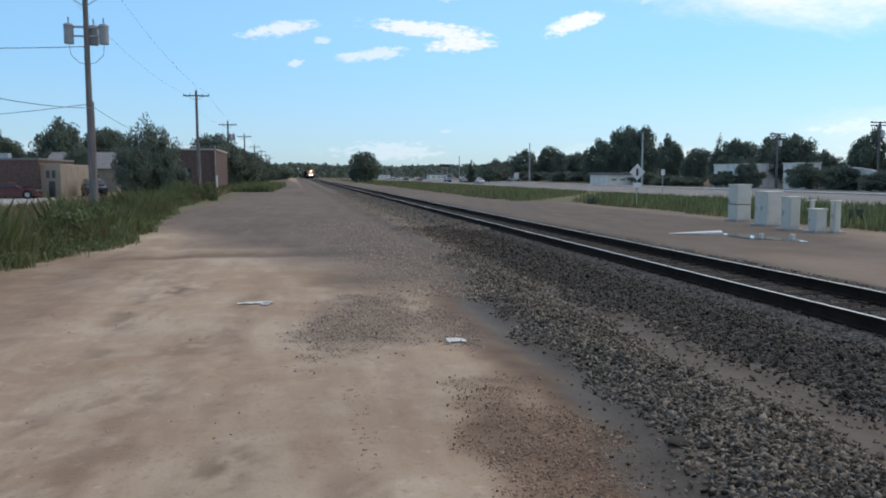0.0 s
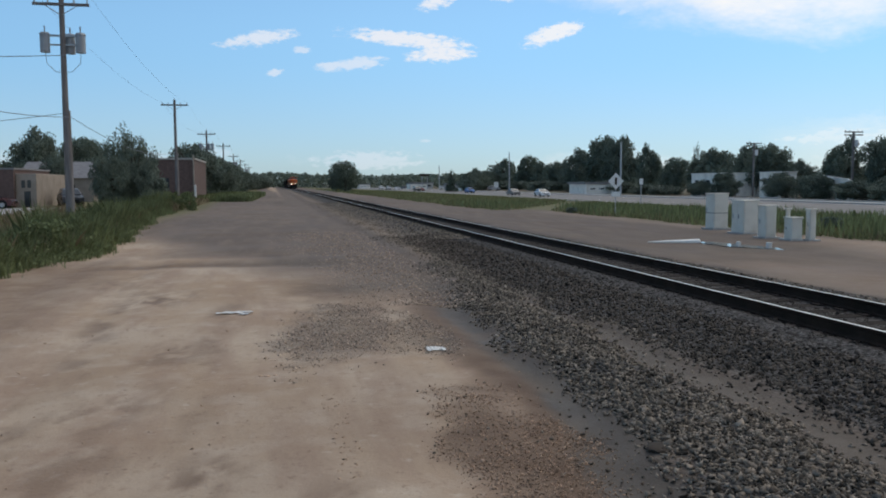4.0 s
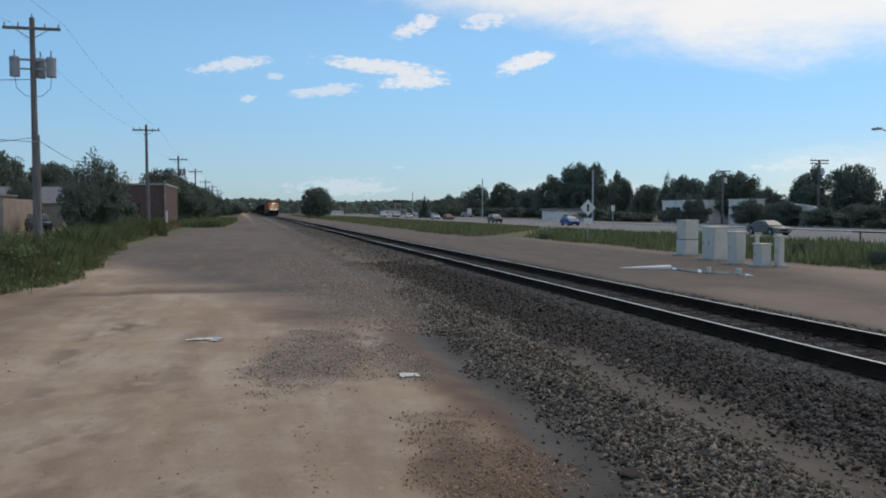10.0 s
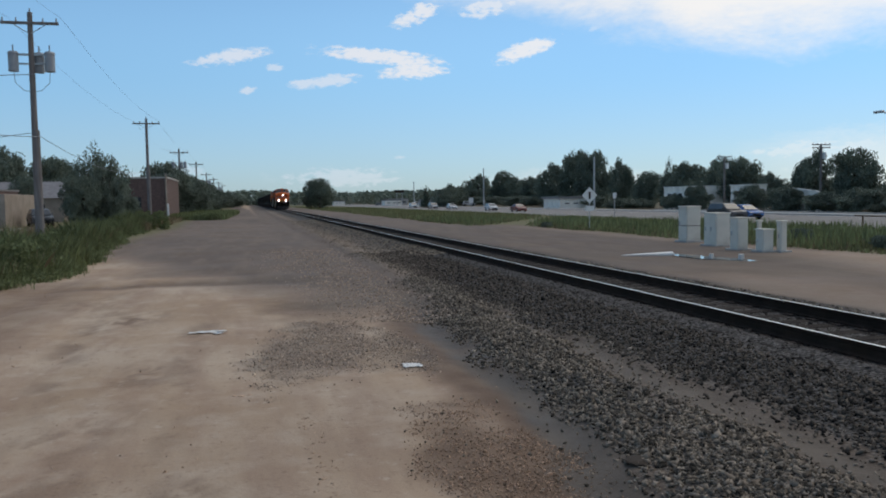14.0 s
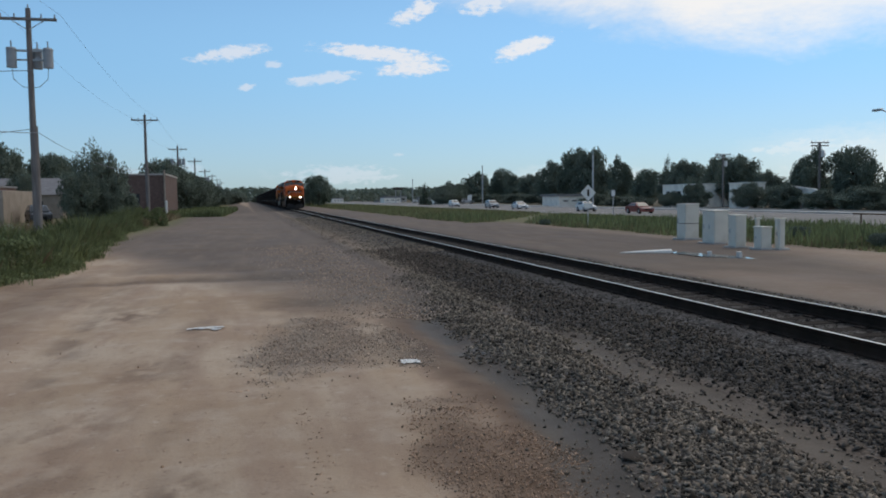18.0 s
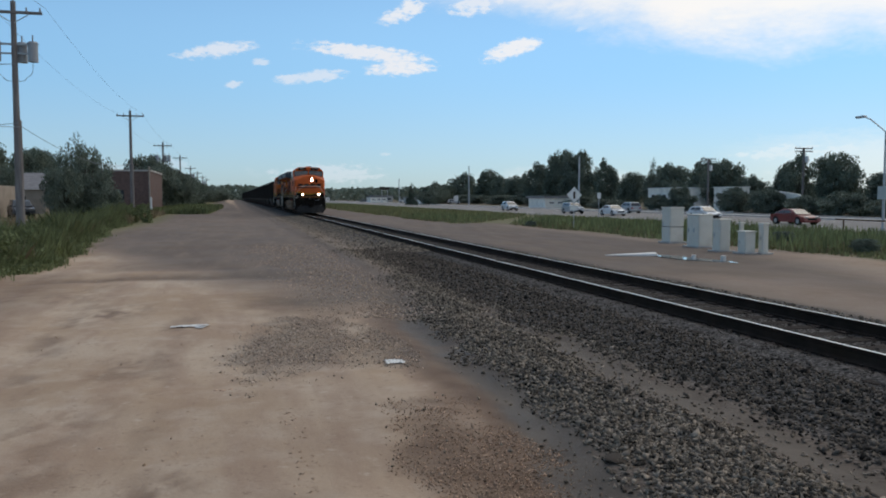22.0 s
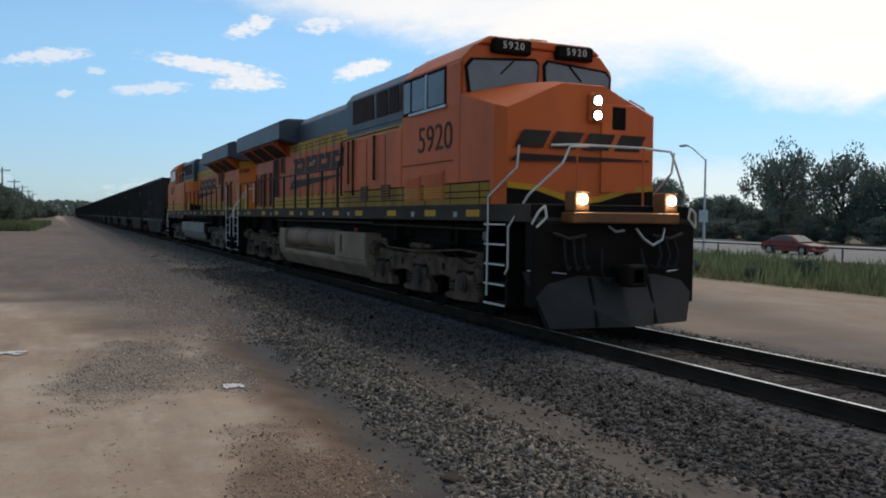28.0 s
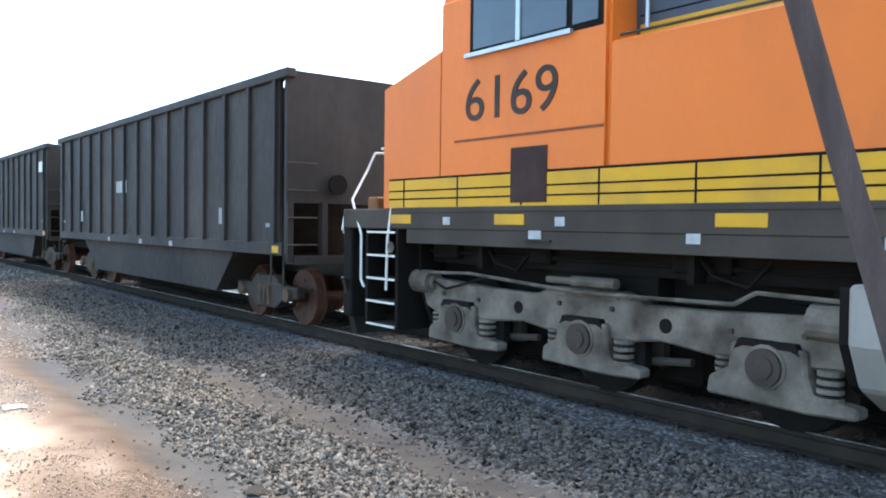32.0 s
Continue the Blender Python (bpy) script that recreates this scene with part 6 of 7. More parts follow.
def tree(x, y, h, w, kind=0, label="broad dark green tree with a dense uneven crown", group="trees beyond the road", turn=0.0, z=-0.3):
    t = new("tree")
    t.matrix_basis = pose(x, y, z, 0, 0, turn) @ Matrix.Diagonal((w, w, h, 1))
    tagged(t, label, "tree", group)
    part("trunk", TRUNKS[int(x * 7 + y) % 3], None, t)
    part("crown", CROWN_CONE if kind == 9 else CROWN_THIN if kind == 8 else CROWNS[kind % 4], None, t)
    return t


def blades(name, x, y, h, material, label, seed, spread=0.12, width=0.03, z=None):
    """Grass and weeds: bent tapering blades."""
    r = np.random.default_rng(seed)
    n = len(x)
    z = ground_z(x, y) - 0.02 if z is None else z
    a = r.random(n) * 2 * np.pi
    lean = spread * (0.3 + r.random(n)) * h * 2
    w = width * (0.6 + 0.8 * r.random(n))
    dx, dy = np.cos(a), np.sin(a)
    b = a + np.pi / 2 + r.normal(size=n) * 0.5
    p0 = np.stack([x - np.cos(b) * w, y - np.sin(b) * w, z], -1)
    p1 = np.stack([x + np.cos(b) * w, y + np.sin(b) * w, z], -1)
    p2 = np.stack([x + dx * lean * 0.4 + np.cos(b) * w * 0.8, y + dy * lean * 0.4 + np.sin(b) * w * 0.8, z + h * 0.6], -1)
    p3 = np.stack([x + dx * lean, y + dy * lean, z + h], -1)
    p4 = np.stack([x + dx * lean * 0.4 - np.cos(b) * w * 0.8, y + dy * lean * 0.4 - np.sin(b) * w * 0.8, z + h * 0.6], -1)
    V = np.stack([p0, p1, p2, p3, p4], 1).reshape(-1, 3)
    F = np.arange(n * 5).reshape(n, 5)
    return tagged(new(name, bulk(name, V, F, material)), label, "grass", kind="stuff")


# ---- right of the track: verge, road, far side ----
FAR = 1.35           # the highway and what lies beyond it stand this much further out than the verge


def far(x, y, z):
    return x * FAR, y * FAR, 1.68 + FAR * (z - 1.68)


def far_tree(x, y, h, w, kind=0, *a, **k):
    return tree(x * FAR, y * FAR, h * FAR - 0.14, w * FAR, kind, *a, z=-0.85, **k)


def right_side():
    r = np.random.default_rng(21)

    def verge(n, y0, y1, hmin, hmax, seed, material, label, x0=15.0, x1=42.0, w=0.035, thin=0.0):
        y = y0 + (y1 - y0) * r.random(n) ** 1.7
        x = r.uniform(x0, x1, n)
        n1 = fnoise(x, y, 4)
        lo = np.where(y < 58, 19.6, 15.5) + (fnoise(x + 9, y, 6) - 0.5) * 1.6
        path = np.exp(-((y - 58 - (x - 19) * 2.2) / 4.5) ** 2)
        k = (x > lo) & (r.random(n) > path * 1.2) & (n1 > thin)
        x, y, n1 = x[k], y[k], n1[k]
        h = (hmin + (hmax - hmin) * r.random(len(x))) * (0.6 + 0.8 * n1)
        blades("verge_grass", x, y, h, material, label, seed, width=w)

    verge(70000, 8, 80, 0.08, 0.26, 31, GRASS, "knee-high green grass on the verge")
    verge(34000, 70, 320, 0.12, 0.32, 32, GRASS, "green grass on the verge", w=0.07)
    verge(16000, 8, 80, 0.32, 0.75, 33, WEED, "taller weeds among the grass", thin=0.38)
    verge(24000, 8, 170, 0.08, 0.28, 34, DRYGRASS, "dry yellow grass among the green")
    # lone bushy weeds
    for x, y, h in ((23.5, 31.0, 0.5), (22.0, 24.5, 0.5), (25.5, 22.0, 0.55), (19.4, 51.5, 0.4), (21.5, 20.5, 0.45)):
        t = new("weed_bush")
        t.matrix_basis = pose(x, y, -0.3) @ Matrix.Diagonal((h * 1.3, h * 1.3, h, 1))
        tagged(t, "bushy green weed on the grass verge", "weed", "weeds on the verge")
        part("leaves", CROWNS[3], None, t)
    # road
    LANE_DASH = Shape().box(0, 0.13, 0, 3.0, 0, 0.006).mesh("lane_line", LINEPAINT)
    road = thing("road", pose(0, 0, 0), "pale worn asphalt highway beyond the verge", "road", kind="structure")
    part("carriageway", Shape().box(42.9, 63.7, -300, 1500, -1.1, -0.83), ASPHALT, road)
    for x in (43.4, 63.0):
        part("edge_line", Shape().box(x, x + 0.14, -300, 1500, -0.84, -0.826), LINEPAINT, road)
    for x in (48.4, 58.4):
        for k in range(40):
            part("lane_line", LANE_DASH, None, road, at=pose(x, -40 + k * 12, -0.833))
    for x in (42.66, 63.7):
        k = thing("kerb", pose(x, 0, 0), "pale concrete kerb along the road", "kerb", kind="structure")
        part("kerb_stone", Shape().box(0, 0.22, -300, 1300, -1.1, -0.66 if x > 50 else -0.79).bevel(0.02), CONCRETE, k)
    sw = thing("sidewalk", pose(0, 0, 0), "pale concrete strip on the far side of the road", "pavement", kind="structure")
    part("slab", Shape().box(63.93, 68.0, -300, 1200, -1.1, -0.70), CONCRETE, sw)
    low = thing("low_wall", pose(69, 70, -0.7), "low pale concrete wall beyond the road", "wall")
    part("wall_body", Shape().box(0, 0.3, 0, 60, -0.3, 0.12).bevel(0.02), CONCRETE, low)
    # trees beyond the road: place, height, half width, kind
    spots = [(70, 246, 10.0, 6.6, 0), (72, 226, 10.0, 4.8, 1), (70, 208, 7.6, 4.4, 2), (68, 190, 7.4, 4.6, 3), (66, 171, 10.0, 5.0, 0), (67, 158, 11.7, 5.2, 1), (66, 149, 11.2, 4.8, 3),
             (67, 139, 8.8, 3.2, 2), (65, 125, 6.2, 3.2, 1), (66, 117, 7.0, 3.8, 0), (64, 110, 7.1, 3.8, 3), (65, 103, 7.2, 4.0, 2), (64, 97, 7.0, 3.9, 1), (65, 91.5, 5.0, 2.8, 0),
             (66, 85, 4.4, 2.6, 3), (62, 79.5, 6.8, 3.0, 2), (62, 73.0, 6.7, 3.4, 1), (64, 68.0, 4.7, 4.0, 3), (62, 62.5, 4.6, 3.6, 0), (64, 57.5, 4.4, 3.5, 2)]
    for k, (x, y, h, w, kd) in enumerate(spots):
        far_tree(x, y, h, w, kd, turn=k * 67.0)
    far_tree(75, 136, 9.6, 2.0, 9, "tall narrow dark conifer", turn=30)
    far_tree(57, 52.0, 9.1, 4.4, 8, "tall loose-crowned tree with light showing through", turn=40)
    far_tree(58.5, 47.0, 8.6, 3.8, 8, "tall loose-crowned tree with light showing through", turn=160)
    far_tree(60, 44.5, 5.8, 3.6, 1, turn=80)
    far_tree(61, 40.5, 6.4, 3.8, 2, turn=200)
    far_tree(60, 35.0, 6.0, 4.0, 3, turn=300)
    far_tree(60, 28.0, 7.0, 4.0, 0, turn=10)
    for k, (x, y, h, w) in enumerate(((57, 102, 2.3, 2.4), (56.5, 95.0, 3.3, 2.4), (57, 83.5, 3.2, 3.0), (57, 78, 2.8, 2.8), (57.5, 72, 2.2, 3.0), (57, 66, 2.4, 3.2), (57, 60, 2.2, 3.2), (57, 54, 2.0, 3.0), (57, 112, 1.6, 3.4),
                                      (58, 120, 1.6, 3.6), (58, 48, 2.2, 3.2), (58, 42, 2.4, 3.2), (58, 36, 2.2, 3.2), (58, 131, 2.2, 4), (60, 143, 2.4, 4.4), (61, 156, 2.4, 4.6), (62, 170, 2.6, 5), (63, 186, 2.6, 5.4), (64, 205, 2.6, 6), (66, 228, 2.6, 6.5))):
        t = new("shrub")
        t.matrix_basis = pose(x * FAR, y * FAR, -0.85, 0, 0, k * 50.0) @ Matrix.Diagonal((w * FAR, w * FAR, h * FAR, 1))
        tagged(t, "low dark green shrub under the trees", "shrub", "shrubs under the trees")
        part("leaves", CROWNS[3 if k % 2 else 0], None, t)
    # the tree that stands alone beside the far track, and small far ones
    tree(18.5, 219, 8.2, 5.2, 1, "lone round dark tree far down the line", "lone trees", 20)
    tree(16.6, 224, 5.8, 3.4, 2, "small tree beside the lone one", "lone trees", 120)
    far_tree(40, 184, 5.6, 1.9, 9, "small dark conifer far off", "lone trees")
    for k in range(9):
        far_tree(47 + 3.2 * k, 196 + 9 * k, 4.0 + (k % 3), 4.0, k, group="far trees along the road", turn=40.0 * k)
    # far woods along the skyline
    rw = np.random.default_rng(8)
    n = 52000
    a = rw.uniform(-75, 75, n)
    dist = 520 + 160 * rw.random(n)
    x, y = dist * np.tan(np.radians(np.clip(a, -60, 65)) * 0.93), dist
    top = 5.2 + 6.5 * fnoise(x, y * 0.05, 45) * 1.1
    z = -0.5 + top * rw.random(n) ** 0.8
    V, F = leaf_quads(np.stack([x, y, z], -1), 1.5, rw)
    tagged(new("far_woods", bulk("far_woods", V, F, LEAF)), "low dark line of far woods on the skyline", "woods", kind="stuff")


right_side()


def utility_cabinets():
    def cabinet(x, y, w, d, h, label, doors=1, waist=None):
        c = thing("utility_cabinet", pose(x, y, -0.29, 0, 0, 0), label, "cabinet", "pale utility cabinets")
        part("pad", Shape().box(-d / 2 - 0.12, d / 2 + 0.12, -w / 2 - 0.12, w / 2 + 0.12, -0.05, 0.06).bevel(0.01), CONCRETE, c)
        part("body", Shape().box(-d / 2, d / 2, -w / 2, w / 2, 0.06, h - 0.04).bevel(0.015), CABGREY, c)
        part("roof", Shape().box(-d / 2 - 0.03, d / 2 + 0.03, -w / 2 - 0.03, w / 2 + 0.03, h - 0.05, h).bevel(0.012), CABGREY, c)
        for k in range(doors):
            a, b = -w / 2 + 0.04 + k * (w - 0.08) / doors, -w / 2 + 0.03 + (k + 1) * (w - 0.08) / doors
            dr = part("door", Shape().box(-d / 2 - 0.018, -d / 2, a, b, 0.14, h - 0.10).bevel(0.008), CABGREY, c)
            part("handle", Shape().box(-d / 2 - 0.05, -d / 2 - 0.018, b - 0.12, b - 0.09, h * 0.45, h * 0.58), ZINC, dr)
        part("side_panel", Shape().box(-d / 2 + 0.05, d / 2 - 0.05, -w / 2 - 0.012, -w / 2, 0.14, h - 0.1).bevel(0.006), CABGREY, c)
        if waist:
            part("waist_seam", Shape().box(-d / 2 - 0.02, d / 2 + 0.02, -w / 2 - 0.02, w / 2 + 0.02, waist, waist + 0.025), DARKGREY, c)
        return c
    cabinet(18.38, 31.55, 0.72, 0.64, 1.53, "tall pale grey steel utility cabinet on a pad", 1, 0.68)
    cabinet(17.70, 28.35, 0.86, 0.60, 1.30, "broad pale grey steel utility cabinet", 2)
    cabinet(17.02, 25.85, 0.48, 0.42, 1.18, "narrow pale grey steel utility cabinet", 1)
    cabinet(17.20, 24.62, 0.44, 0.40, 0.80, "low pale grey steel utility box", 1)
    cabinet(17.64, 24.30, 0.26, 0.22, 1.08, "slim pale grey utility pedestal", 1)
    cabinet(17.32, 25.10, 0.10, 0.14, 1.08, "slim pale grey utility pedestal", 1)
    # puddle on the packed ground before them
    r = random.Random(5)
    pts = []
    for k in range(40):
        a = k * 2 * math.pi / 40
        u, v = 1.9 * math.cos(a), (0.42 + 0.10 * math.sin(3 * a)) * math.sin(a)
        pts.append((u * (1 + 0.05 * r.uniform(-1, 1)), v * (1 + 0.12 * r.uniform(-1, 1))))
    pd = Shape().along(pts, -0.01, 0.004, "z").mesh("puddle", WATER)
    ob = new("puddle", pd)
    ob.matrix_basis = pose(14.15, 23.1, float(ground_z(14.15, 23.1)) + 0.012, 0, 0, -78)
    tagged(ob, "shallow rain puddle reflecting the sky", "puddle", kind="structure")
    bl = thing("white_debris", pose(13.0, 25.0, float(ground_z(13.0, 25.0)) + 0.005, 0, 0, -16), "flat white plastic sheet lying by the puddle", "debris", "litter on the ground")
    sh = Shape()
    sh.hull([(-0.9, -0.05, 0), (0.85, -0.30, 0), (0.95, 0.25, 0.0), (-0.2, 0.20, 0)], [(-0.86, -0.03, 0.03), (0.80, -0.26, 0.09), (0.88, 0.20, 0.11), (-0.2, 0.16, 0.06)])
    part("sheet", sh.bevel(0.01), LITTER, bl)
    for x, y, s in ((14.1, 22.9, 0.11), (14.5, 21.9, 0.13)):
        o = thing("white_block", pose(x, y, float(ground_z(x, y)) + 0.005), "small white block standing in the puddle", "debris", "litter on the ground")
        part("block", Shape().box(-s / 2, s / 2, -s / 2, s / 2, 0, s * 1.3).bevel(0.01), LITTER, o)


utility_cabinets()


def FARP(x, y, z):
    return pose(*far(x, y, z)) @ Matrix.Scale(FAR, 4)


def street_furniture():
    # street lamp with a sign
    L = thing("street_lamp", FARP(32.5, 35.0, -0.2), "galvanised street lamp with a single curved arm and a small sign", "street lamp")
    part("base", Shape().rod((0, 0, 0), (0, 0, 0.3), 0.14, 0.11, 12), ZINC, L)
    part("pole", Shape().rod((0, 0, 0.3), (0, 0, 5.25), 0.075, 0.05, 10), ZINC, L)
    arm = [(0, 0, 5.2), (-0.05, 0.45, 5.55), (-0.08, 1.0, 5.95), (-0.1, 1.45, 6.12)]
    part("arm", Shape().tube(arm, 0.035, 8), ZINC, L)
    part("lamp_head", Shape().box(-0.22, 0.02, 1.35, 1.95, 6.06, 6.18).bevel(0.03), ZINC, L)
    part("sign_panel", Shape().box(-0.10, -0.06, -0.35, 0.33, 1.75, 2.42).bevel(0.006), SIGNYEL, L, "back of a small metal sign")
    # low pipe railing along the near edge of the road
    G = thing("guard_rail", pose(42.3, 0, -0.80), "low rusty brown pipe railing beside the highway", "railing")
    part("rail", Shape().rod((0, 8, 0.86), (0, 50, 0.86), 0.05, n=8), TRUCKDIRT, G)
    for k in range(9):
        part("post", Shape().rod((0, 8.4 + 5.1 * k, -0.3), (0, 8.4 + 5.1 * k, 0.9), 0.055, n=8), TRUCKDIRT, G)
    # diamond warning sign and others
    S = thing("warning_sign", pose(21.0, 48.1, -0.28), "diamond-shaped road sign on a thin steel post", "road sign")
    part("post", Shape().box(-0.03, 0.03, -0.03, 0.03, 0, 2.5), ZINC, S)
    d = Shape().along([(-0.52, 2.08), (0, 1.56), (0.52, 2.08), (0, 2.60)], -0.05, -0.03, "y")
    part("panel", d, SIGNWHITE, S, "pale diamond panel")
    part("symbol", Shape().box(-0.07, 0.07, -0.056, -0.05, 1.86, 2.3), DARKGREY, S, "dark symbol bar")
    part("plate", Shape().box(-0.3, 0.3, -0.05, -0.03, 1.1, 1.42), SIGNWHITE, S)
    S2 = thing("road_sign", FARP(31.2, 66.0, -0.2), "small white rectangular road sign on a post", "road sign")
    part("post", Shape().box(-0.03, 0.03, -0.03, 0.03, 0, 2.2), ZINC, S2)
    part("panel", Shape().box(-0.17, 0.17, -0.05, -0.03, 1.75, 2.25), SIGNWHITE, S2)
    S3 = thing("road_sign", FARP(49, 178, -0.2), "small white rectangular road sign on a post", "road sign")
    part("post", Shape().box(-0.05, 0.05, -0.05, 0.05, 0, 2.2), ZINC, S3)
    part("panel", Shape().box(-0.5, 0.5, -0.05, -0.03, 1.0, 2.2), SIGNWHITE, S3)
    # poles beyond the road
    for x, y, h, arms in ((50, 171, 8.6, 0), (50, 112.6, 7.8, 0), (60, 94.3, 6.9, 1), (60, 76.0, 7.2, 1), (50, 248, 7.5, 0)):
        p = thing("utility_pole", FARP(x, y, -0.2), "weathered wooden utility pole", "utility pole", "poles beyond the road")
        part("pole", Shape().rod((0, 0, 0), (0, 0, h), 0.16, 0.11, 9), POLEWOOD if arms else ZINC, p)
        if arms:
            for z in (h - 0.15, h - 0.45):
                part("crossarm", Shape().box(-1.1, 1.1, -0.06, 0.06, z, z + 0.12), POLEWOOD, p)
            part("transformer", Shape().rod((0.35, 0, h - 1.6), (0.35, 0, h - 0.9), 0.22, n=12), SIGNWHITE, p, "white transformer can")
            for u in (-1.0, -0.5, 0.5, 1.0):
                part("insulator", Shape().rod((u, 0, h - 0.03), (u, 0, h + 0.1), 0.04), TRAFO, p)
    b = thing("billboard", FARP(50, 273, -0.2), "dark rectangular sign board on posts, far off", "sign")
    part("board", Shape().box(-1.6, 1.6, -0.1, 0.1, 4.4, 5.3).bevel(0.02), DARKGREY, b)
    for x in (-0.9, 0.9):
        part("post", Shape().box(x - 0.1, x + 0.1, -0.1, 0.1, 0, 4.4), ZINC, b)
    # long white building between the trees
    W = thing("white_building", FARP(58, 97.2, -0.2), "long low white building half hidden by shrubs", "building")
    part("wall", Shape().box(0, 6, 0, 9.2, 0, 3.05).bevel(0.03), PALEWALL, W)
    part("roof", Shape().box(-0.1, 6.1, -0.1, 9.3, 3.05, 3.16), PALEWALL, W, "pale flat roof edge")
    for y in (1.4, 4.2, 7.2):
        part("window", Shape().box(-0.03, 0.03, y, y + 0.9, 1.3, 2.2), GLASS, W)
    W2 = thing("white_house", FARP(58, 85.4, -0.2), "small white house half hidden by trees", "building")
    part("wall", Shape().box(0, 2.0, 0, 4.4, 0, 3.0).bevel(0.03), PALEWALL, W2)
    part("roof", Shape().box(-0.1, 2.1, -0.1, 4.5, 3.0, 3.12), PALEWALL, W2, "pale flat roof edge")
    part("window", Shape().box(-0.03, 0.03, 2.2, 3.6, 1.6, 2.3), GLASS, W2, "dark window")
    W3 = thing("pale_fence", FARP(58.5, 70, -0.2), "pale sloping boarded bank between the trees", "fence")
    part("panel", Shape().along([(0, 0), (9, 0), (9, 2.6), (5, 2.2), (0, 0.6)], 0, 0.3, "x"), PALEWALL, W3)
    # far roadside trade buildings
    for k, (x, y, w, h) in enumerate(((52, 215, 4, 1.5), (55, 245, 5, 1.6), (50, 285, 6, 1.8), (58, 320, 8, 2.2), (40, 370, 5, 1.7), (24, 420, 5, 1.6), (54, 130, 5, 1.7), (8, 470, 5, 1.5))):
        o = thing("roadside_building", FARP(x, y, -0.2), "low pale roadside building far off", "building", "far buildings")
        part("wall", Shape().box(-w / 2, w / 2, 0, 8, 0, h).bevel(0.05), PALEWALL if k % 2 == 0 else CONCRETE, o)
        part("roof", Shape().box(-w / 2 - 0.3, w / 2 + 0.3, -0.3, 8.3, h, h + 0.35), ROOFGREY, o)
        for u in range(3):
            part("window", Shape().box(-w / 2 + 0.8 + u * w / 3.2, -w / 2 + 0.8 + u * w / 3.2 + w / 6, -0.04, 0.02, 0.8, h - 0.7), GLASS, o)


street_furniture()


# ---- left of the dirt road ----
def power_pole(y, h, x, cans, style=0):
    p = thing("utility_pole", pose(x, y, -0.35), "tall weathered wooden utility pole with crossarm" + (" and three grey transformers" if cans else ""), "utility pole", "poles along the dirt road")
    part("pole", Shape().rod((0, 0, 0), (0, 0, h), 0.19, 0.125, 12), POLEWOOD, p)
    part("splice", Shape().rod((0.08, -0.02, 0), (0.07, -0.02, h * 0.50), 0.18, 0.16, 10), POLEWOOD, p, "second pole stub bolted alongside")
    part("crossarm", Shape().box(-1.35, 1.35, -0.16, -0.05, h - 0.62, h - 0.48).bevel(0.01), POLEWOOD, p)
    for s in (-1, 1):
        part("brace", Shape().rod((s * 0.75, -0.12, h - 0.62), (0, -0.1, h - 1.1), 0.022, n=5), ZINC, p)
        for u in (0.62, 1.25):
            part("insulator", Shape().rod((s * u, -0.1, h - 0.48), (s * u, -0.1, h - 0.28), 0.045, 0.03, 8), TRAFO, p)
    part("insulator", Shape().rod((0, 0, h), (0, 0, h + 0.2), 0.045, 0.03, 8), TRAFO, p)
    if cans:
        part("can_bracket", Shape().box(-0.95, 0.95, -0.05, 0.05, h - 2.15, h - 2.05).box(-0.95, 0.95, -0.05, 0.05, h - 2.6, h - 2.52), ZINC, p)
        for u, v in ((-0.85, 0.0), (0.85, 0.0), (0.28, 0.35)):
            can = part("transformer", Shape().rod((u, v, h - 2.95), (u, v, h - 2.05), 0.24, n=18).rod((u, v, h - 2.05), (u, v, h - 1.95), 0.27, 0.2, n=18), TRAFO, p, "grey transformer can")
            part("bushing", Shape().rod((u, v, h - 1.95), (u, v, h - 1.62), 0.035, n=6), TRAFO, can)
        for s in (-1, 1):
            part("drop_wire", Shape().tube([(s * 0.85, 0, h - 2.9), (s * 0.8, 0, h - 3.5), (s * 0.4, 0, h - 3.9), (0, 0, h - 3.95)], 0.015, 5), WIRE, p)
    return p


def wire(a, b, sag, r=0.008, label="thin dark overhead wire"):
    a, b = Vector(a), Vector(b)
    pts = [a.lerp(b, k / 14) - Vector((0, 0, 4 * sag * (k / 14) * (1 - k / 14))) for k in range(15)]
    side = (b - a).cross(Vector((0, 0, 1))).normalized() * r
    up = Vector((0, 0, r))
    vs = [tuple(p + o) for p in pts for o in (side, up, -side, -up)]
    fs = [(4 * i + j, 4 * i + (j + 1) % 4, 4 * i + 4 + (j + 1) % 4, 4 * i + 4 + j) for i in range(14) for j in range(4)]
    return tagged(raw("overhead_wire", vs, fs + [(3, 2, 1, 0), (56, 57, 58, 59)], WIRE), label, "wire", "overhead wires")


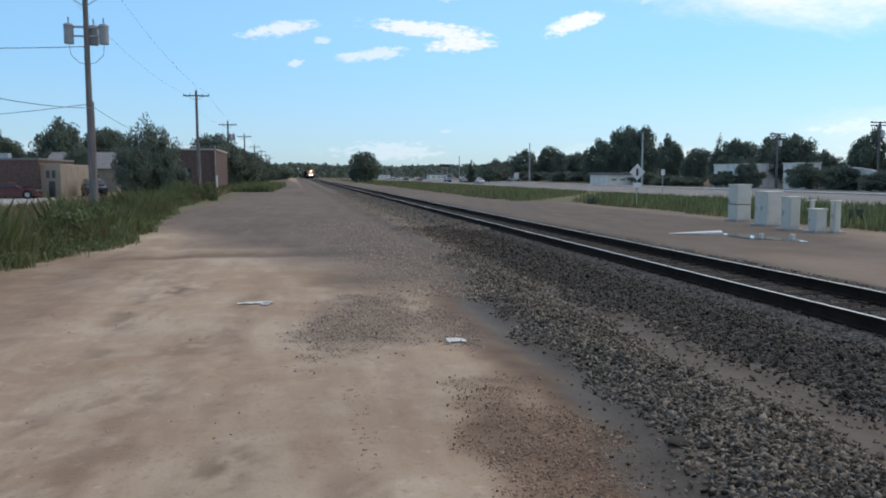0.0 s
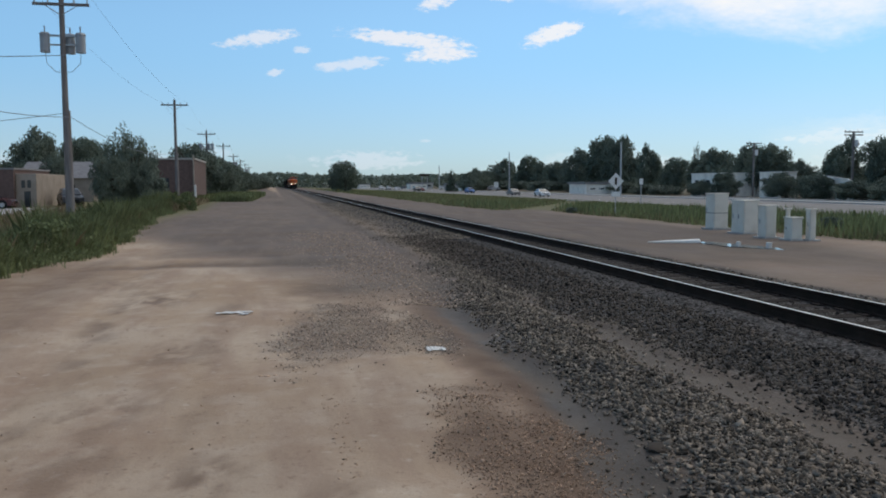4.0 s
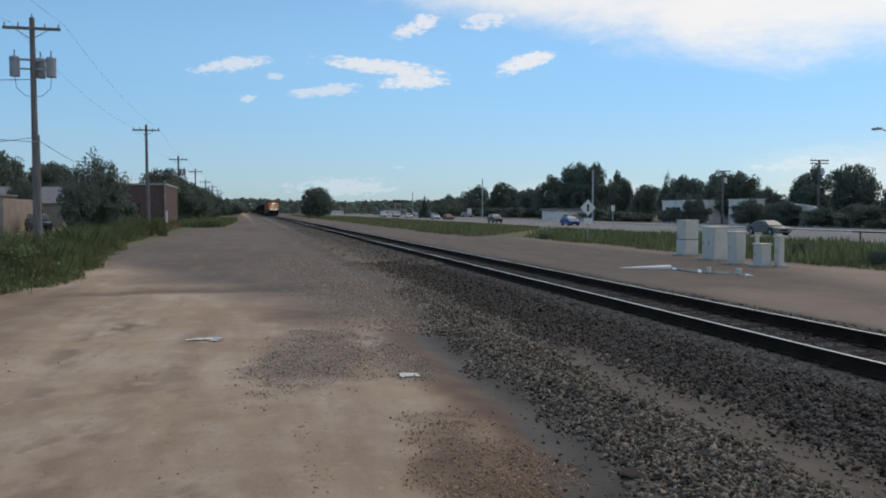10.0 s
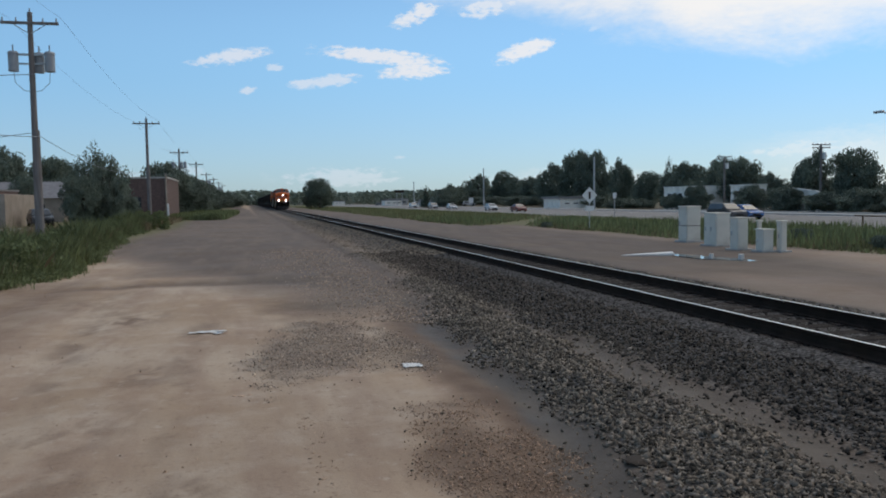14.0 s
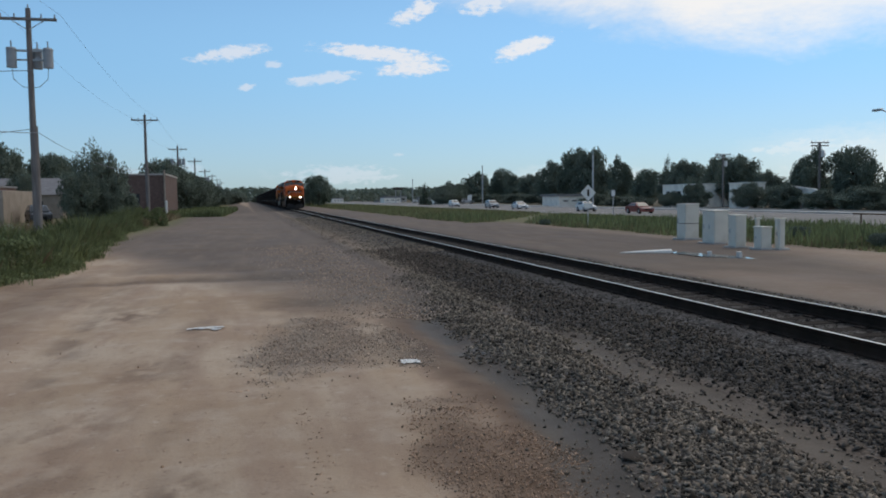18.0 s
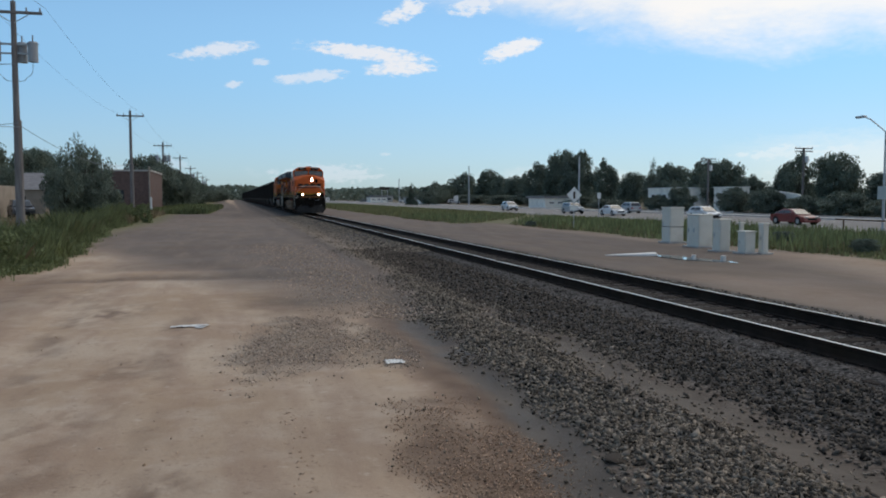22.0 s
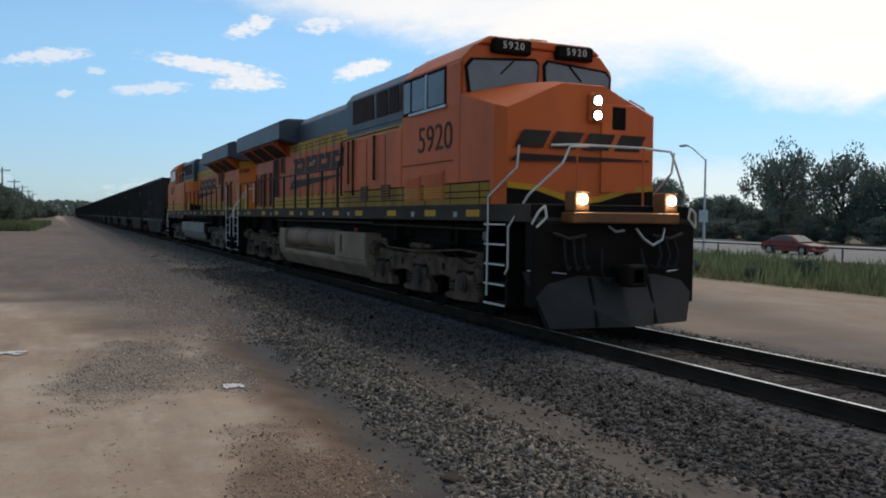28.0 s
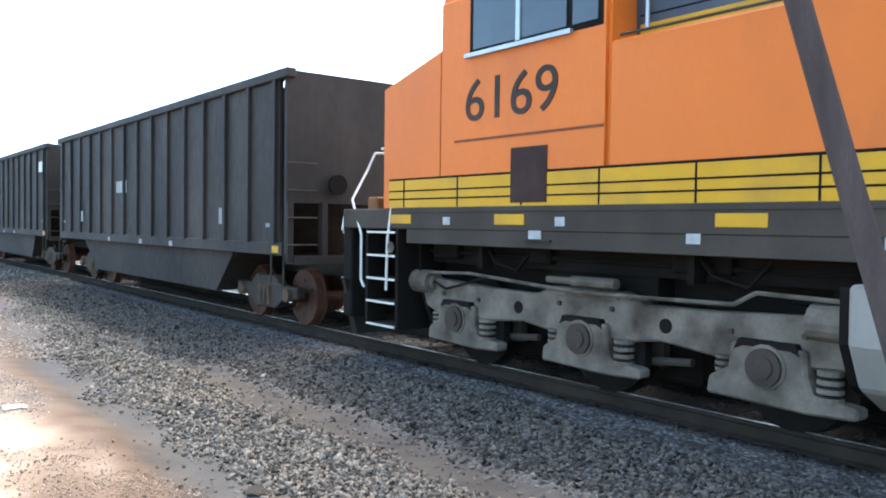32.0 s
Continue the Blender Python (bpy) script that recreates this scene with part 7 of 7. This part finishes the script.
def left_side():
    poles = [(45.2, 11.75, True), (90.7, 11.0, False), (131.6, 10.4, True), (173.8, 10.5, False), (215.2, 9.8, True), (258, 9.8, False), (300, 9.6, True), (345, 9.6, False)]
    for y, h, cans in poles:
        power_pole(y, h, -10.45 if y < 50 else -10.2, cans)
    for (y0, h0, _), (y1, h1, _) in zip([(2.0, 11.6, 0)] + poles, poles[:5]):
        for u in (-1.25, 1.25):
            wire((-10.2 + u, y0, h0 - 0.63), (-10.2 + u, y1, h1 - 0.63), 0.7)
        wire((-10.2, y0, 5.2), (-10.2, y1, 5.2), 0.9, 0.016)
    wire((-10.3, 45.0, 8.3), (-30, 33, 7.2), 0.5, 0.02, "service wire to the houses")
    wire((-10.3, 45.0, 5.4), (-34, 52, 5.0), 0.6, 0.016, "service wire to the houses")
    r = np.random.default_rng(44)

    def edge(y):
        return np.interp(y, (10, 19.4, 23.5, 25, 27.6, 29.4, 33.5, 38, 45, 50, 62, 70), (-7.2, -6.1, -5.4, -5.05, -5.4, -5.2, -5.75, -6.1, -6.5, -7.2, -7.4, -8.2))

    def weed_top(x, y):
        return (0.35 + 1.9 * fnoise(x, y, 2.2) ** 1.5) * (0.25 + 0.75 * smooth(edge(y) - x, -0.2, 0.8)) * (1 - 0.65 * smooth(edge(y) - x, 2.0, 3.4))

    n = 46000
    y = 13 + 54 * r.random(n) ** 1.35
    x = edge(y) - 3.6 * r.random(n) ** 1.3 + (fnoise(y, y, 1.1) - 0.5) * 0.9 + r.normal(size=n) * 0.15
    z = ground_z(x, y) + weed_top(x, y) * (0.85 - 0.80 * r.random(n) ** 1.3)
    V, F = leaf_quads(np.stack([x, y, z], -1), 0.04, r)
    tagged(new("weed_leaves", bulk("weed_leaves", V, F, WEED)), "soft leafy green weeds along the dirt road", "weeds", kind="stuff")
    n = 62000
    y = 13 + 54 * r.random(n) ** 1.35
    x = edge(y) - 4.0 * r.random(n) ** 1.3 + (fnoise(y, y, 1.1) - 0.5) * 0.9 + r.normal(size=n) * 0.18
    blades("weeds", x, y, weed_top(x, y) * (0.5 + 0.7 * r.random(n)), WEED, "tall green weeds along the dirt road", 51, spread=0.22, width=0.013)
    n = 16000
    y = 14 + 42 * r.random(n) ** 1.3
    x = edge(y) - 2.6 - 16 * r.random(n)
    blades("weeds", x, y, 0.12 + 0.28 * r.random(n), GRASS, "short green and dry grass behind the weeds", 52, spread=0.2, width=0.025)
    n = 9000
    y = 13 + 54 * r.random(n) ** 1.3
    x = edge(y) - 0.3 - 8 * r.random(n)
    blades("weeds", x, y, 0.3 + 0.55 * r.random(n), DRYGRASS, "dry stalks among the weeds", 53, spread=0.25, width=0.011)
    n = 12000
    y = 96 + 55 * r.random(n)
    x = -2.3 - 7.5 * r.random(n) * smooth(y, 92, 104) - 0.02 * (118 - y)
    blades("weeds", x, y, 0.35 + 0.6 * r.random(n), WEED, "green weed patch beside the dirt road", 54, width=0.05)
    n = 2600
    y = 62 + 34 * r.random(n)
    x = -7.2 - 3.8 * r.random(n)
    blades("weeds", x, y, 0.25 + 0.5 * r.random(n), DRYGRASS, "dry grass on the bare ground by the warehouse", 55, spread=0.3, width=0.03)
    for xx, yy, hh, ww in ((-6.4, 65.5, 1.5, 0.75), (-7.4, 66.5, 1.1, 0.7), (-8.6, 72.0, 1.4, 0.9), (-9.4, 80.0, 1.6, 1.1), (-8.9, 88.0, 1.5, 1.0)):
        t = new("weed_bush")
        t.matrix_basis = pose(xx, yy, -0.32, 0, 0, 57 * yy) @ Matrix.Diagonal((ww, ww, hh, 1))
        tagged(t, "loose bushy weed on the bare roadside", "weed", "weeds along the dirt road")
        part("leaves", CROWNS_WEED[int(yy) % 2], None, t)
    for k in range(15):
        yy = 17.5 + 3.1 * k + r.uniform(-0.5, 0.5)
        xx = float(edge(yy)) - 0.7 - 1.8 * r.random()
        hh = 0.75 + 0.5 * r.random()
        t = new("weed_bush")
        t.matrix_basis = pose(xx, yy, -0.32, 0, 0, 57 * k) @ Matrix.Diagonal((hh * 0.8, hh * 0.8, hh, 1))
        tagged(t, "bushy green weed at the edge of the dirt road", "weed", "weeds along the dirt road")
        part("leaves", CROWNS_WEED[k % 2], None, t)
    # big bush and trees
    tree(-12.6, 78, 7.6, 2.7, 8, "loose-crowned dark tree behind the pole", "trees on the left", 10)
    tree(-13.8, 75, 4.5, 2.3, 1, "dense dark bush behind the pole", "trees on the left", 50)
    tree(-11.4, 76, 4.3, 2.2, 3, "dense dark bush behind the pole", "trees on the left", 90)
    tree(-12.7, 80, 5.2, 2.6, 0, "dense dark bush behind the pole", "trees on the left", 190)
    tree(-23.5, 95, 5.2, 2.1, 1, "dense dark tree before the small house", "trees on the left", 240)
    tree(-12.6, 90, 2.6, 2.2, 1, "low dark bush before the warehouse", "trees on the left", 30)
    tree(-14.6, 93, 2.9, 2.4, 2, "low dark bush before the warehouse", "trees on the left", 130)
    for k, (x, y, h, w) in enumerate(((-40, 150, 12.2, 6), (-34, 158, 10.5, 5.5), (-46, 140, 9.0, 5), (-38, 178, 12.0, 6), (-31, 190, 11, 6), (-24, 120, 6.0, 3.4), (-60, 170, 10, 7), (-75, 175, 9, 7), (-52, 160, 8, 6))):
        tree(x, y, h, w, k, group="trees behind the houses", turn=70.0 * k)
    for k in range(17):
        y = 124 + 13.5 * k
        tree(-11.5 - 1.2 * (k % 3), y, (7.6, 8.6, 8.0)[k % 3] - 0.10 * k + 0.2, 5.2 + 0.15 * k, k, group="tree row along the dirt road", turn=55.0 * k)
    for k in range(8):
        tree(-8.5 - 0.3 * k, 330 + 30 * k, 6.2, 9, k, group="tree row along the dirt road", turn=35.0 * k)
    # brick shop with a pale end bay
    b = thing("brick_shop", pose(-46, 80, -0.3), "low red-brown brick building with a flat roof", "building")
    part("wall", Shape().box(0, 22.9, 0, 12, 0, 3.45), BRICKRED, b)
    part("parapet", Shape().box(-0.1, 23.0, -0.1, 12.1, 3.45, 3.62), ROOFGREY, b)
    part("roof_unit", Shape().box(8, 9.6, 4, 6, 3.6, 4.3).bevel(0.03), ZINC, b)
    part("roof_unit", Shape().box(18, 18.8, 5, 6, 3.6, 4.2).bevel(0.03), ZINC, b)
    c = thing("pale_shop", pose(-23.1, 80.5, -0.3), "tan rendered end bay with a dark doorway", "building")
    part("wall", Shape().box(0, 1.75, 0, 11, 0, 3.1).bevel(0.03), TANWALL, c)
    part("door", Shape().box(0.7, 1.25, -0.03, 0.05, 0.0, 1.5), GLASS, c, "dark doorway")
    for u in (0.5, 1.0):
        part("window", Shape().box(u, u + 0.3, -0.03, 0.05, 1.8, 2.5), GLASS, c)
    h = thing("house", pose(-29, 103, -0.3), "small tan house with a grey gabled roof", "house")
    part("wall", Shape().box(0, 8, 0, 9, 0, 2.9), TANWALL, h)
    part("roof", Shape().along([(-0.4, 2.85), (9.4, 2.85), (4.5, 4.9)], -0.4, 8.4, "x"), ROOFGREY, h)
    for u in (1.2, 4.8):
        part("window", Shape().box(u, u + 1.1, -0.03, 0.05, 1.0, 2.1), GLASS, h)
    part("door", Shape().box(3.2, 4.1, -0.03, 0.05, 0, 2.05), DARKGREY, h)
    k = thing("brick_warehouse", pose(-15.0, 100, -0.3), "brown brick warehouse with a flat parapet", "building")
    part("wall", Shape().box(0, 5.8, 0, 16, 0, 4.95), BRICKRED, k)
    part("parapet", Shape().box(-0.1, 5.9, -0.1, 16.1, 4.95, 5.15), CONCRETE, k)
    part("window", Shape().box(1.5, 2.9, -0.03, 0.05, 1.6, 2.8), GLASS, k)
    part("downpipe", Shape().rod((5.7, -0.22, 0), (5.7, -0.22, 5.5), 0.10), TANWALL, k, "tan downpipe at the corner")
    m = thing("marker_post", pose(-8.9, 97, -0.3), "pale marker post beside the dirt road", "post")
    part("post", Shape().box(-0.1, 0.1, -0.1, 0.1, 0, 2.0).bevel(0.02), SIGNWHITE, m)
    f = thing("driveway", pose(-46, 60, -0.262), "pale concrete driveway before the shops", "pavement", kind="structure")
    part("slab", Shape().box(0, 33, 0, 18, -0.1, 0.0), CONCRETE, f)


CROWNS_WEED = [crown_mesh(60 + k, WEED, clumps=40, per=60, base=0.0, leaf=0.05) for k in range(2)]
left_side()


# ---- near things ----
def near_things():
    # leaning timber post between the camera and the track
    p = thing("leaning_pole", pose(0, 0, 0), "dark creosoted timber pole leaning beside the track", "pole")
    LEAN_A, LEAN_B = Vector((5.12, 1.66, -0.32)), Vector((4.12, 2.56, 4.1))
    part("pole", Shape().rod(LEAN_A, LEAN_B, 0.078, 0.066, 14), POLEDARK, p)
    # litter and stones
    def rag(x, y, w, d, turn, label):
        rr = random.Random(int(x * 100))
        b = thing("litter", pose(x, y, float(ground_z(x, y)) + 0.004, 0, 0, turn), label, "litter", "litter on the ground")
        n, m = 9, 6
        vs = [((i / (n - 1) - 0.5) * w * (1 + 0.2 * rr.uniform(-1, 1)), (j / (m - 1) - 0.5) * d * (1 + 0.3 * rr.uniform(-1, 1)), 0.004 + 0.016 * rr.random()) for j in range(m) for i in range(n)]
        fs = [(j * n + i, j * n + i + 1, (j + 1) * n + i + 1, (j + 1) * n + i) for j in range(m - 1) for i in range(n - 1)]
        raw("film", vs, fs, LITTER, b)
    rag(-0.68, 12.74, 0.52, 0.15, 8, "crumpled strip of white plastic on the dirt")
    rag(-0.52, 12.60, 0.14, 0.14, 60, "scrap of white plastic on the dirt")
    rag(1.80, 9.40, 0.22, 0.22, 0, "crumpled white plastic scrap on the gravel")
    s = thing("flat_stone", pose(2.72, 5.42, float(ground_z(2.72, 5.42)) + 0.006), "flat dark rock at the edge of the wet channel", "rock")
    sh = Shape()
    sh.ball((0, 0, 0), 0.11, 0.18, 2)
    for v in sh.bm.verts:
        v.co += Vector((noise.noise(v.co * 9), noise.noise(v.co * 9 + Vector((5, 0, 0))), 0)) * 0.03
    part("rock_body", sh, DARKGREY, s)
    c = thing("clod", pose(-0.15, 8.42, float(ground_z(-0.15, 8.42))), "brown clod of dirt on the road", "clod")
    sh = Shape()
    for dx, dy, q in ((0, 0, 0.05), (0.08, 0.02, 0.04), (-0.07, 0.03, 0.035)):
        sh.ball((dx, dy, 0.0), q * 0.8, 0.35, 1)
    part("clod_body", sh, CLOD, c)


near_things()


# ---- vehicles on the road ----
ROAD_Z, VEHICLES = -0.826, []


def vehicle(kind, paint, label, group="cars on the highway"):
    """A car that drives towards -y. kind: sedan, suv or hatch."""
    ln, w, belt, roof = {"sedan": (4.75, 1.82, 0.92, 1.42), "suv": (4.55, 1.86, 1.04, 1.68), "hatch": (4.15, 1.76, 0.96, 1.50)}[kind]
    v = thing("car", pose(0, 0, 0), label, "car", group)
    f, b = -ln / 2, ln / 2
    M = mat("car_paint", paint, 0.28, vary=0.05, bump=0.0, spec=0.6)
    hw = w / 2
    if kind == "sedan":
        low = [(f, 0.35), (f + 0.05, 0.62), (f + 0.25, 0.74), (f + 1.25, 0.88), (b - 0.95, 0.95), (b - 0.1, 0.90), (b, 0.6), (b - 0.03, 0.35), (b - 0.2, 0.24), (f + 0.2, 0.22)]
        top = [(f + 1.25, 0.87), (f + 2.0, 1.36), (f + 2.5, roof), (b - 1.6, roof - 0.02), (b - 1.2, 1.30), (b - 0.55, 0.94)]
    elif kind == "suv":
        low = [(f, 0.42), (f + 0.04, 0.80), (f + 0.2, 0.92), (f + 1.1, 1.04), (b - 0.3, 1.08), (b - 0.02, 1.0), (b, 0.5), (b - 0.2, 0.30), (f + 0.2, 0.28)]
        top = [(f + 1.05, 1.03), (f + 1.75, 1.58), (f + 2.1, roof), (b - 0.7, roof), (b - 0.35, 1.60), (b - 0.12, 1.06)]
    else:
        low = [(f, 0.36), (f + 0.05, 0.66), (f + 0.2, 0.80), (f + 0.95, 0.94), (b - 0.3, 1.0), (b - 0.02, 0.9), (b, 0.5), (b - 0.15, 0.26), (f + 0.2, 0.24)]
        top = [(f + 0.9, 0.93), (f + 1.7, 1.42), (f + 2.1, roof), (b - 0.8, roof - 0.02), (b - 0.4, 1.38), (b - 0.1, 0.98)]
    part("body", Shape().along(low, -hw, hw, "x").bevel(0.05, 2), M, v)
    cab = Shape()
    cab.hull([(-hw + 0.04, y, z) if z < 1.1 else (-hw + 0.22, y, z) for y, z in top], [(hw - 0.04, y, z) if z < 1.1 else (hw - 0.22, y, z) for y, z in top])
    part("cabin", cab.bevel(0.03), M, v)
    zc = belt + 0.10
    zt = roof - 0.12
    for s in (-1, 1):
        xb, xt = s * (hw - 0.045), s * (hw - 0.20)
        y0, y1, y2 = top[0][0] + 0.45, (top[2][0] + top[3][0]) / 2, top[-1][0] - 0.35
        for a, c2, a2, c3 in ((y0, y1 - 0.05, top[1][0] + 0.22, y1 - 0.05), (y1 + 0.05, y2, y1 + 0.05, top[3][0] + 0.05)):
            g = Shape().hull([(xb + s * 0.012, a, zc), (xb + s * 0.012, c2, zc), (xt + s * 0.012, c3, zt), (xt + s * 0.012, a2, zt)],
                             [(xb - s * 0.03, a, zc), (xb - s * 0.03, c2, zc), (xt - s * 0.03, c3, zt), (xt - s * 0.03, a2, zt)])
            part("side_window", g, GLASS, v)
        part("headlight", Shape().box(s * hw * 0.62 - 0.18, s * hw * 0.62 + 0.18, f - 0.01 + 0.02, f + 0.16, 0.62 + (0.12 if kind == "suv" else 0), 0.74 + (0.14 if kind == "suv" else 0)).bevel(0.02), LENS, v)
        part("tail_light", Shape().box(s * hw * 0.72 - 0.16, s * hw * 0.72 + 0.16, b - 0.08, b + 0.012, 0.72, 0.90), TAILRED, v)
        part("mirror", Shape().box(s * (hw + 0.0) - 0.09, s * (hw + 0.0) + 0.09, top[0][0] + 0.42, top[0][0] + 0.56, belt + 0.05, belt + 0.17).bevel(0.02), M, v)
    for (ya, za), (yb, zb), nm in ((top[0], top[1], "windshield"), (top[-1], top[-2], "rear_window")):
        d = -0.02 if nm == "windshield" else 0.02
        g = Shape().hull([(-hw + 0.16, ya + d * 1.2, za + 0.08), (hw - 0.16, ya + d * 1.2, za + 0.08), (hw - 0.28, yb + d * 1.2, zb), (-hw + 0.28, yb + d * 1.2, zb)],
                         [(-hw + 0.16, ya - d + (0.08 if d < 0 else -0.08), za + 0.06), (hw - 0.16, ya - d + (0.08 if d < 0 else -0.08), za + 0.06), (hw - 0.28, yb - d + (0.08 if d < 0 else -0.08), zb - 0.02), (-hw + 0.28, yb - d + (0.08 if d < 0 else -0.08), zb - 0.02)])
        part(nm, g, GLASS, v)
    part("grille", Shape().box(-0.45, 0.45, f - 0.012, f + 0.05, 0.42, 0.60), RUBBER, v)
    part("bumper", Shape().box(-hw + 0.1, hw - 0.1, f - 0.03, f + 0.1, 0.30, 0.42).bevel(0.02), M if kind == "sedan" else RUBBER, v)
    part("number_plate", Shape().box(-0.2, 0.2, b, b + 0.02, 0.5, 0.62), SIGNWHITE, v, "plain pale plate")
    rw = 0.33 if kind != "suv" else 0.37
    for s in (-1, 1):
        for y in (f + 0.85, b - 0.85):
            ty = part("wheel", Shape().rod((s * (hw - 0.20), y, rw), (s * (hw + 0.012), y, rw), rw, n=18), RUBBER, v)
            part("rim", Shape().rod((s * (hw - 0.02), y, rw), (s * (hw + 0.022), y, rw), rw * 0.62, n=14), RIM, ty)
            part("wheel_arch", Shape().rod((s * (hw - 0.22), y, rw + 0.02), (s * (hw + 0.004), y, rw + 0.02), rw + 0.07, n=18), RUBBER, v)
    return v


WHITE, SILVER, GREY, DARK = (0.72, 0.72, 0.71), (0.42, 0.43, 0.44), (0.14, 0.145, 0.15), (0.035, 0.037, 0.042)


def traffic():
    def go(ob, lane, rows, turn=0):
        VEHICLES.append((ob, lane * FAR, turn, [(t, y * FAR) for t, y in rows]))
    go(vehicle("sedan", WHITE, "white sedan driving on the highway"), 37, [(0, 162.5), (1, 148.1), (2, 134.9), (3, 122.4), (6, 84.0), (7, 69.6), (8, 55.8), (9, 43.4), (11, 19.0), (32, -240)])
    go(vehicle("sedan", GREY, "dark grey sedan driving on the highway"), 37, [(0, 179), (3, 137.8), (6, 97.0), (7, 84.0), (8, 72.2), (9, 61.4), (10, 52.2), (11, 43.6), (13, 27.0), (32, -130)])
    go(vehicle("hatch", (0.015, 0.12, 0.36), "bright blue small hatchback driving on the highway"), 37, [(0, 198), (6, 131.7), (7, 120.8), (8, 110.3), (9, 99.8), (10, 89.8), (11, 80.2), (12, 71.4), (13, 63.2), (14, 55.4), (16.5, 43.0), (18, 33), (32, -70)])
    go(vehicle("suv", DARK, "dark sport utility vehicle driving on the highway"), 35.2, [(0, 262), (9, 128.9), (10, 113.9), (11, 98.8), (12, 83.6), (13, 68.7), (14, 55.0), (16, 28), (32, -190)])
    go(vehicle("sedan", (0.20, 0.028, 0.024), "dark red sedan slowing on the highway"), 37, [(0, 245), (14, 109.2), (17, 80.2), (18, 72.4), (19, 65.0), (20, 58.0), (21, 52.2), (22, 47.6), (23, 44.2), (24, 41.6), (26.5, 37.2), (27, 36.1), (28, 32.8), (32, 16)])
    go(vehicle("hatch", WHITE, "white compact car with dark wheel arches, slowing"), 37, [(0, 250), (14, 122.5), (17, 94.0), (18, 85.2), (19, 77.0), (20, 69.8), (21, 63.7), (22, 58.6), (23, 54.6), (24, 51.3), (26.5, 45.7), (27, 45.0), (32, 38)])
    go(vehicle("sedan", WHITE, "white sedan slowing on the highway"), 37, [(0, 290), (14, 148), (17, 118.3), (18, 108.2), (19, 98.5), (20, 89.8), (21, 82.0), (22, 75.0), (23, 69.6), (24, 65.2), (26.5, 56.0), (27, 54.8), (32, 46)])
    go(vehicle("suv", SILVER, "silver sport utility vehicle slowing on the highway"), 37, [(0, 312), (14, 164), (17, 132.7), (18, 121.5), (19, 111.0), (20, 101.3), (21, 92.6), (22, 85.0), (23, 78.6), (24, 73.0), (26.5, 64.3), (27, 63.3), (32, 54)])
    go(vehicle("suv", WHITE, "white sport utility vehicle slowing on the highway"), 37, [(0, 330), (17, 155), (20, 125.6), (21, 115.9), (22, 106.5), (23, 97.7), (24, 89.8), (26.5, 74.0), (27, 72.0), (32, 62)])
    go(vehicle("suv", SILVER, "silver sport utility vehicle driving away on the far lane"), 44.5, [(0, -225), (17, 16), (20, 58.0), (21, 71.5), (22, 86.0), (23, 100.0), (32, 225)], 180)
    # standing vehicles
    for x, y, kind, c, lab, turn in ((56, 206, "suv", SILVER, "silver vehicle parked far down the road", 90), (53, 222, "sedan", WHITE, "white car parked far down the road", 70), (54, 260, "suv", WHITE, "white vehicle parked far down the road", 90),
                                     (47.5, 300, "sedan", GREY, "grey car parked far down the road", 80), (-24.5, 77.0, "sedan", (0.09, 0.02, 0.02), "dark red car parked by the brick shop", 90), (-19.3, 84.0, "suv", DARK, "dark vehicle parked by the shops", 20)):
        v = vehicle(kind, c, lab, "parked cars")
        v.matrix_basis = pose(x * FAR, y * FAR, -0.80, 0, 0, turn) if x > 0 else pose(x, y, -0.262, 0, 0, turn)


traffic()


# ---- what moves ----
TRAIN_ROWS = [0.0, 3.0, 6.0, 9.0, 12.0, 15.0, 18.0, 21.0, 24.0, 26.0, 27.0, 28.0, 29.0, 30.0, 30.6, 31.0, 32.0]


def train_front(t):
    """Where the leading headlight is at a time: the train slows a little."""
    u = t - 27.0
    return 21.77 - 11.52 * u + 0.0905 * u * u


def slack(t):
    """The couplings behind the leading unit stretch a little and close again."""
    return 0.45 * max(0.0, 1 - abs(t - 30.0) / 1.5) if t <= 30.0 else 0.45 * max(0.0, 1 - (t - 30.0) / 0.95)


def motions():
    for ob, behind, turn in [(LEAD, 0.0, 0), (SECOND, 42.7, 180)] + [(c, CAR_FIRST + k * CAR_PITCH, 0) for k, c in enumerate(COAL_CARS)]:
        walk(ob, [(t, pose(TRACK, train_front(t) + behind + (slack(t) if behind else 0.0), 0, 0, 0, turn)) for t in TRAIN_ROWS])
    # turning wheels of both locomotives and the first cars
    times = [k * 0.042 for k in range(762)] + [32.0]
    for body, sign in ((LEAD, 1), (SECOND, -1), (COAL_CARS[0], 1), (COAL_CARS[1], 1)):
        for tr in body.children:
            for w in tr.children:
                if w.name.startswith("wheelset"):
                    y, r = w.matrix_basis.translation.y, w.matrix_basis.translation.z
                    walk(w, [(t, pose(0, y, r, sign * math.degrees((train_front(0.0) - train_front(t)) / r))) for t in times])
    for ob, lane, turn, rows in VEHICLES:
        walk(ob, [(t, pose(lane, y, ROAD_Z, 0, 0, turn)) for t, y in rows])


motions()
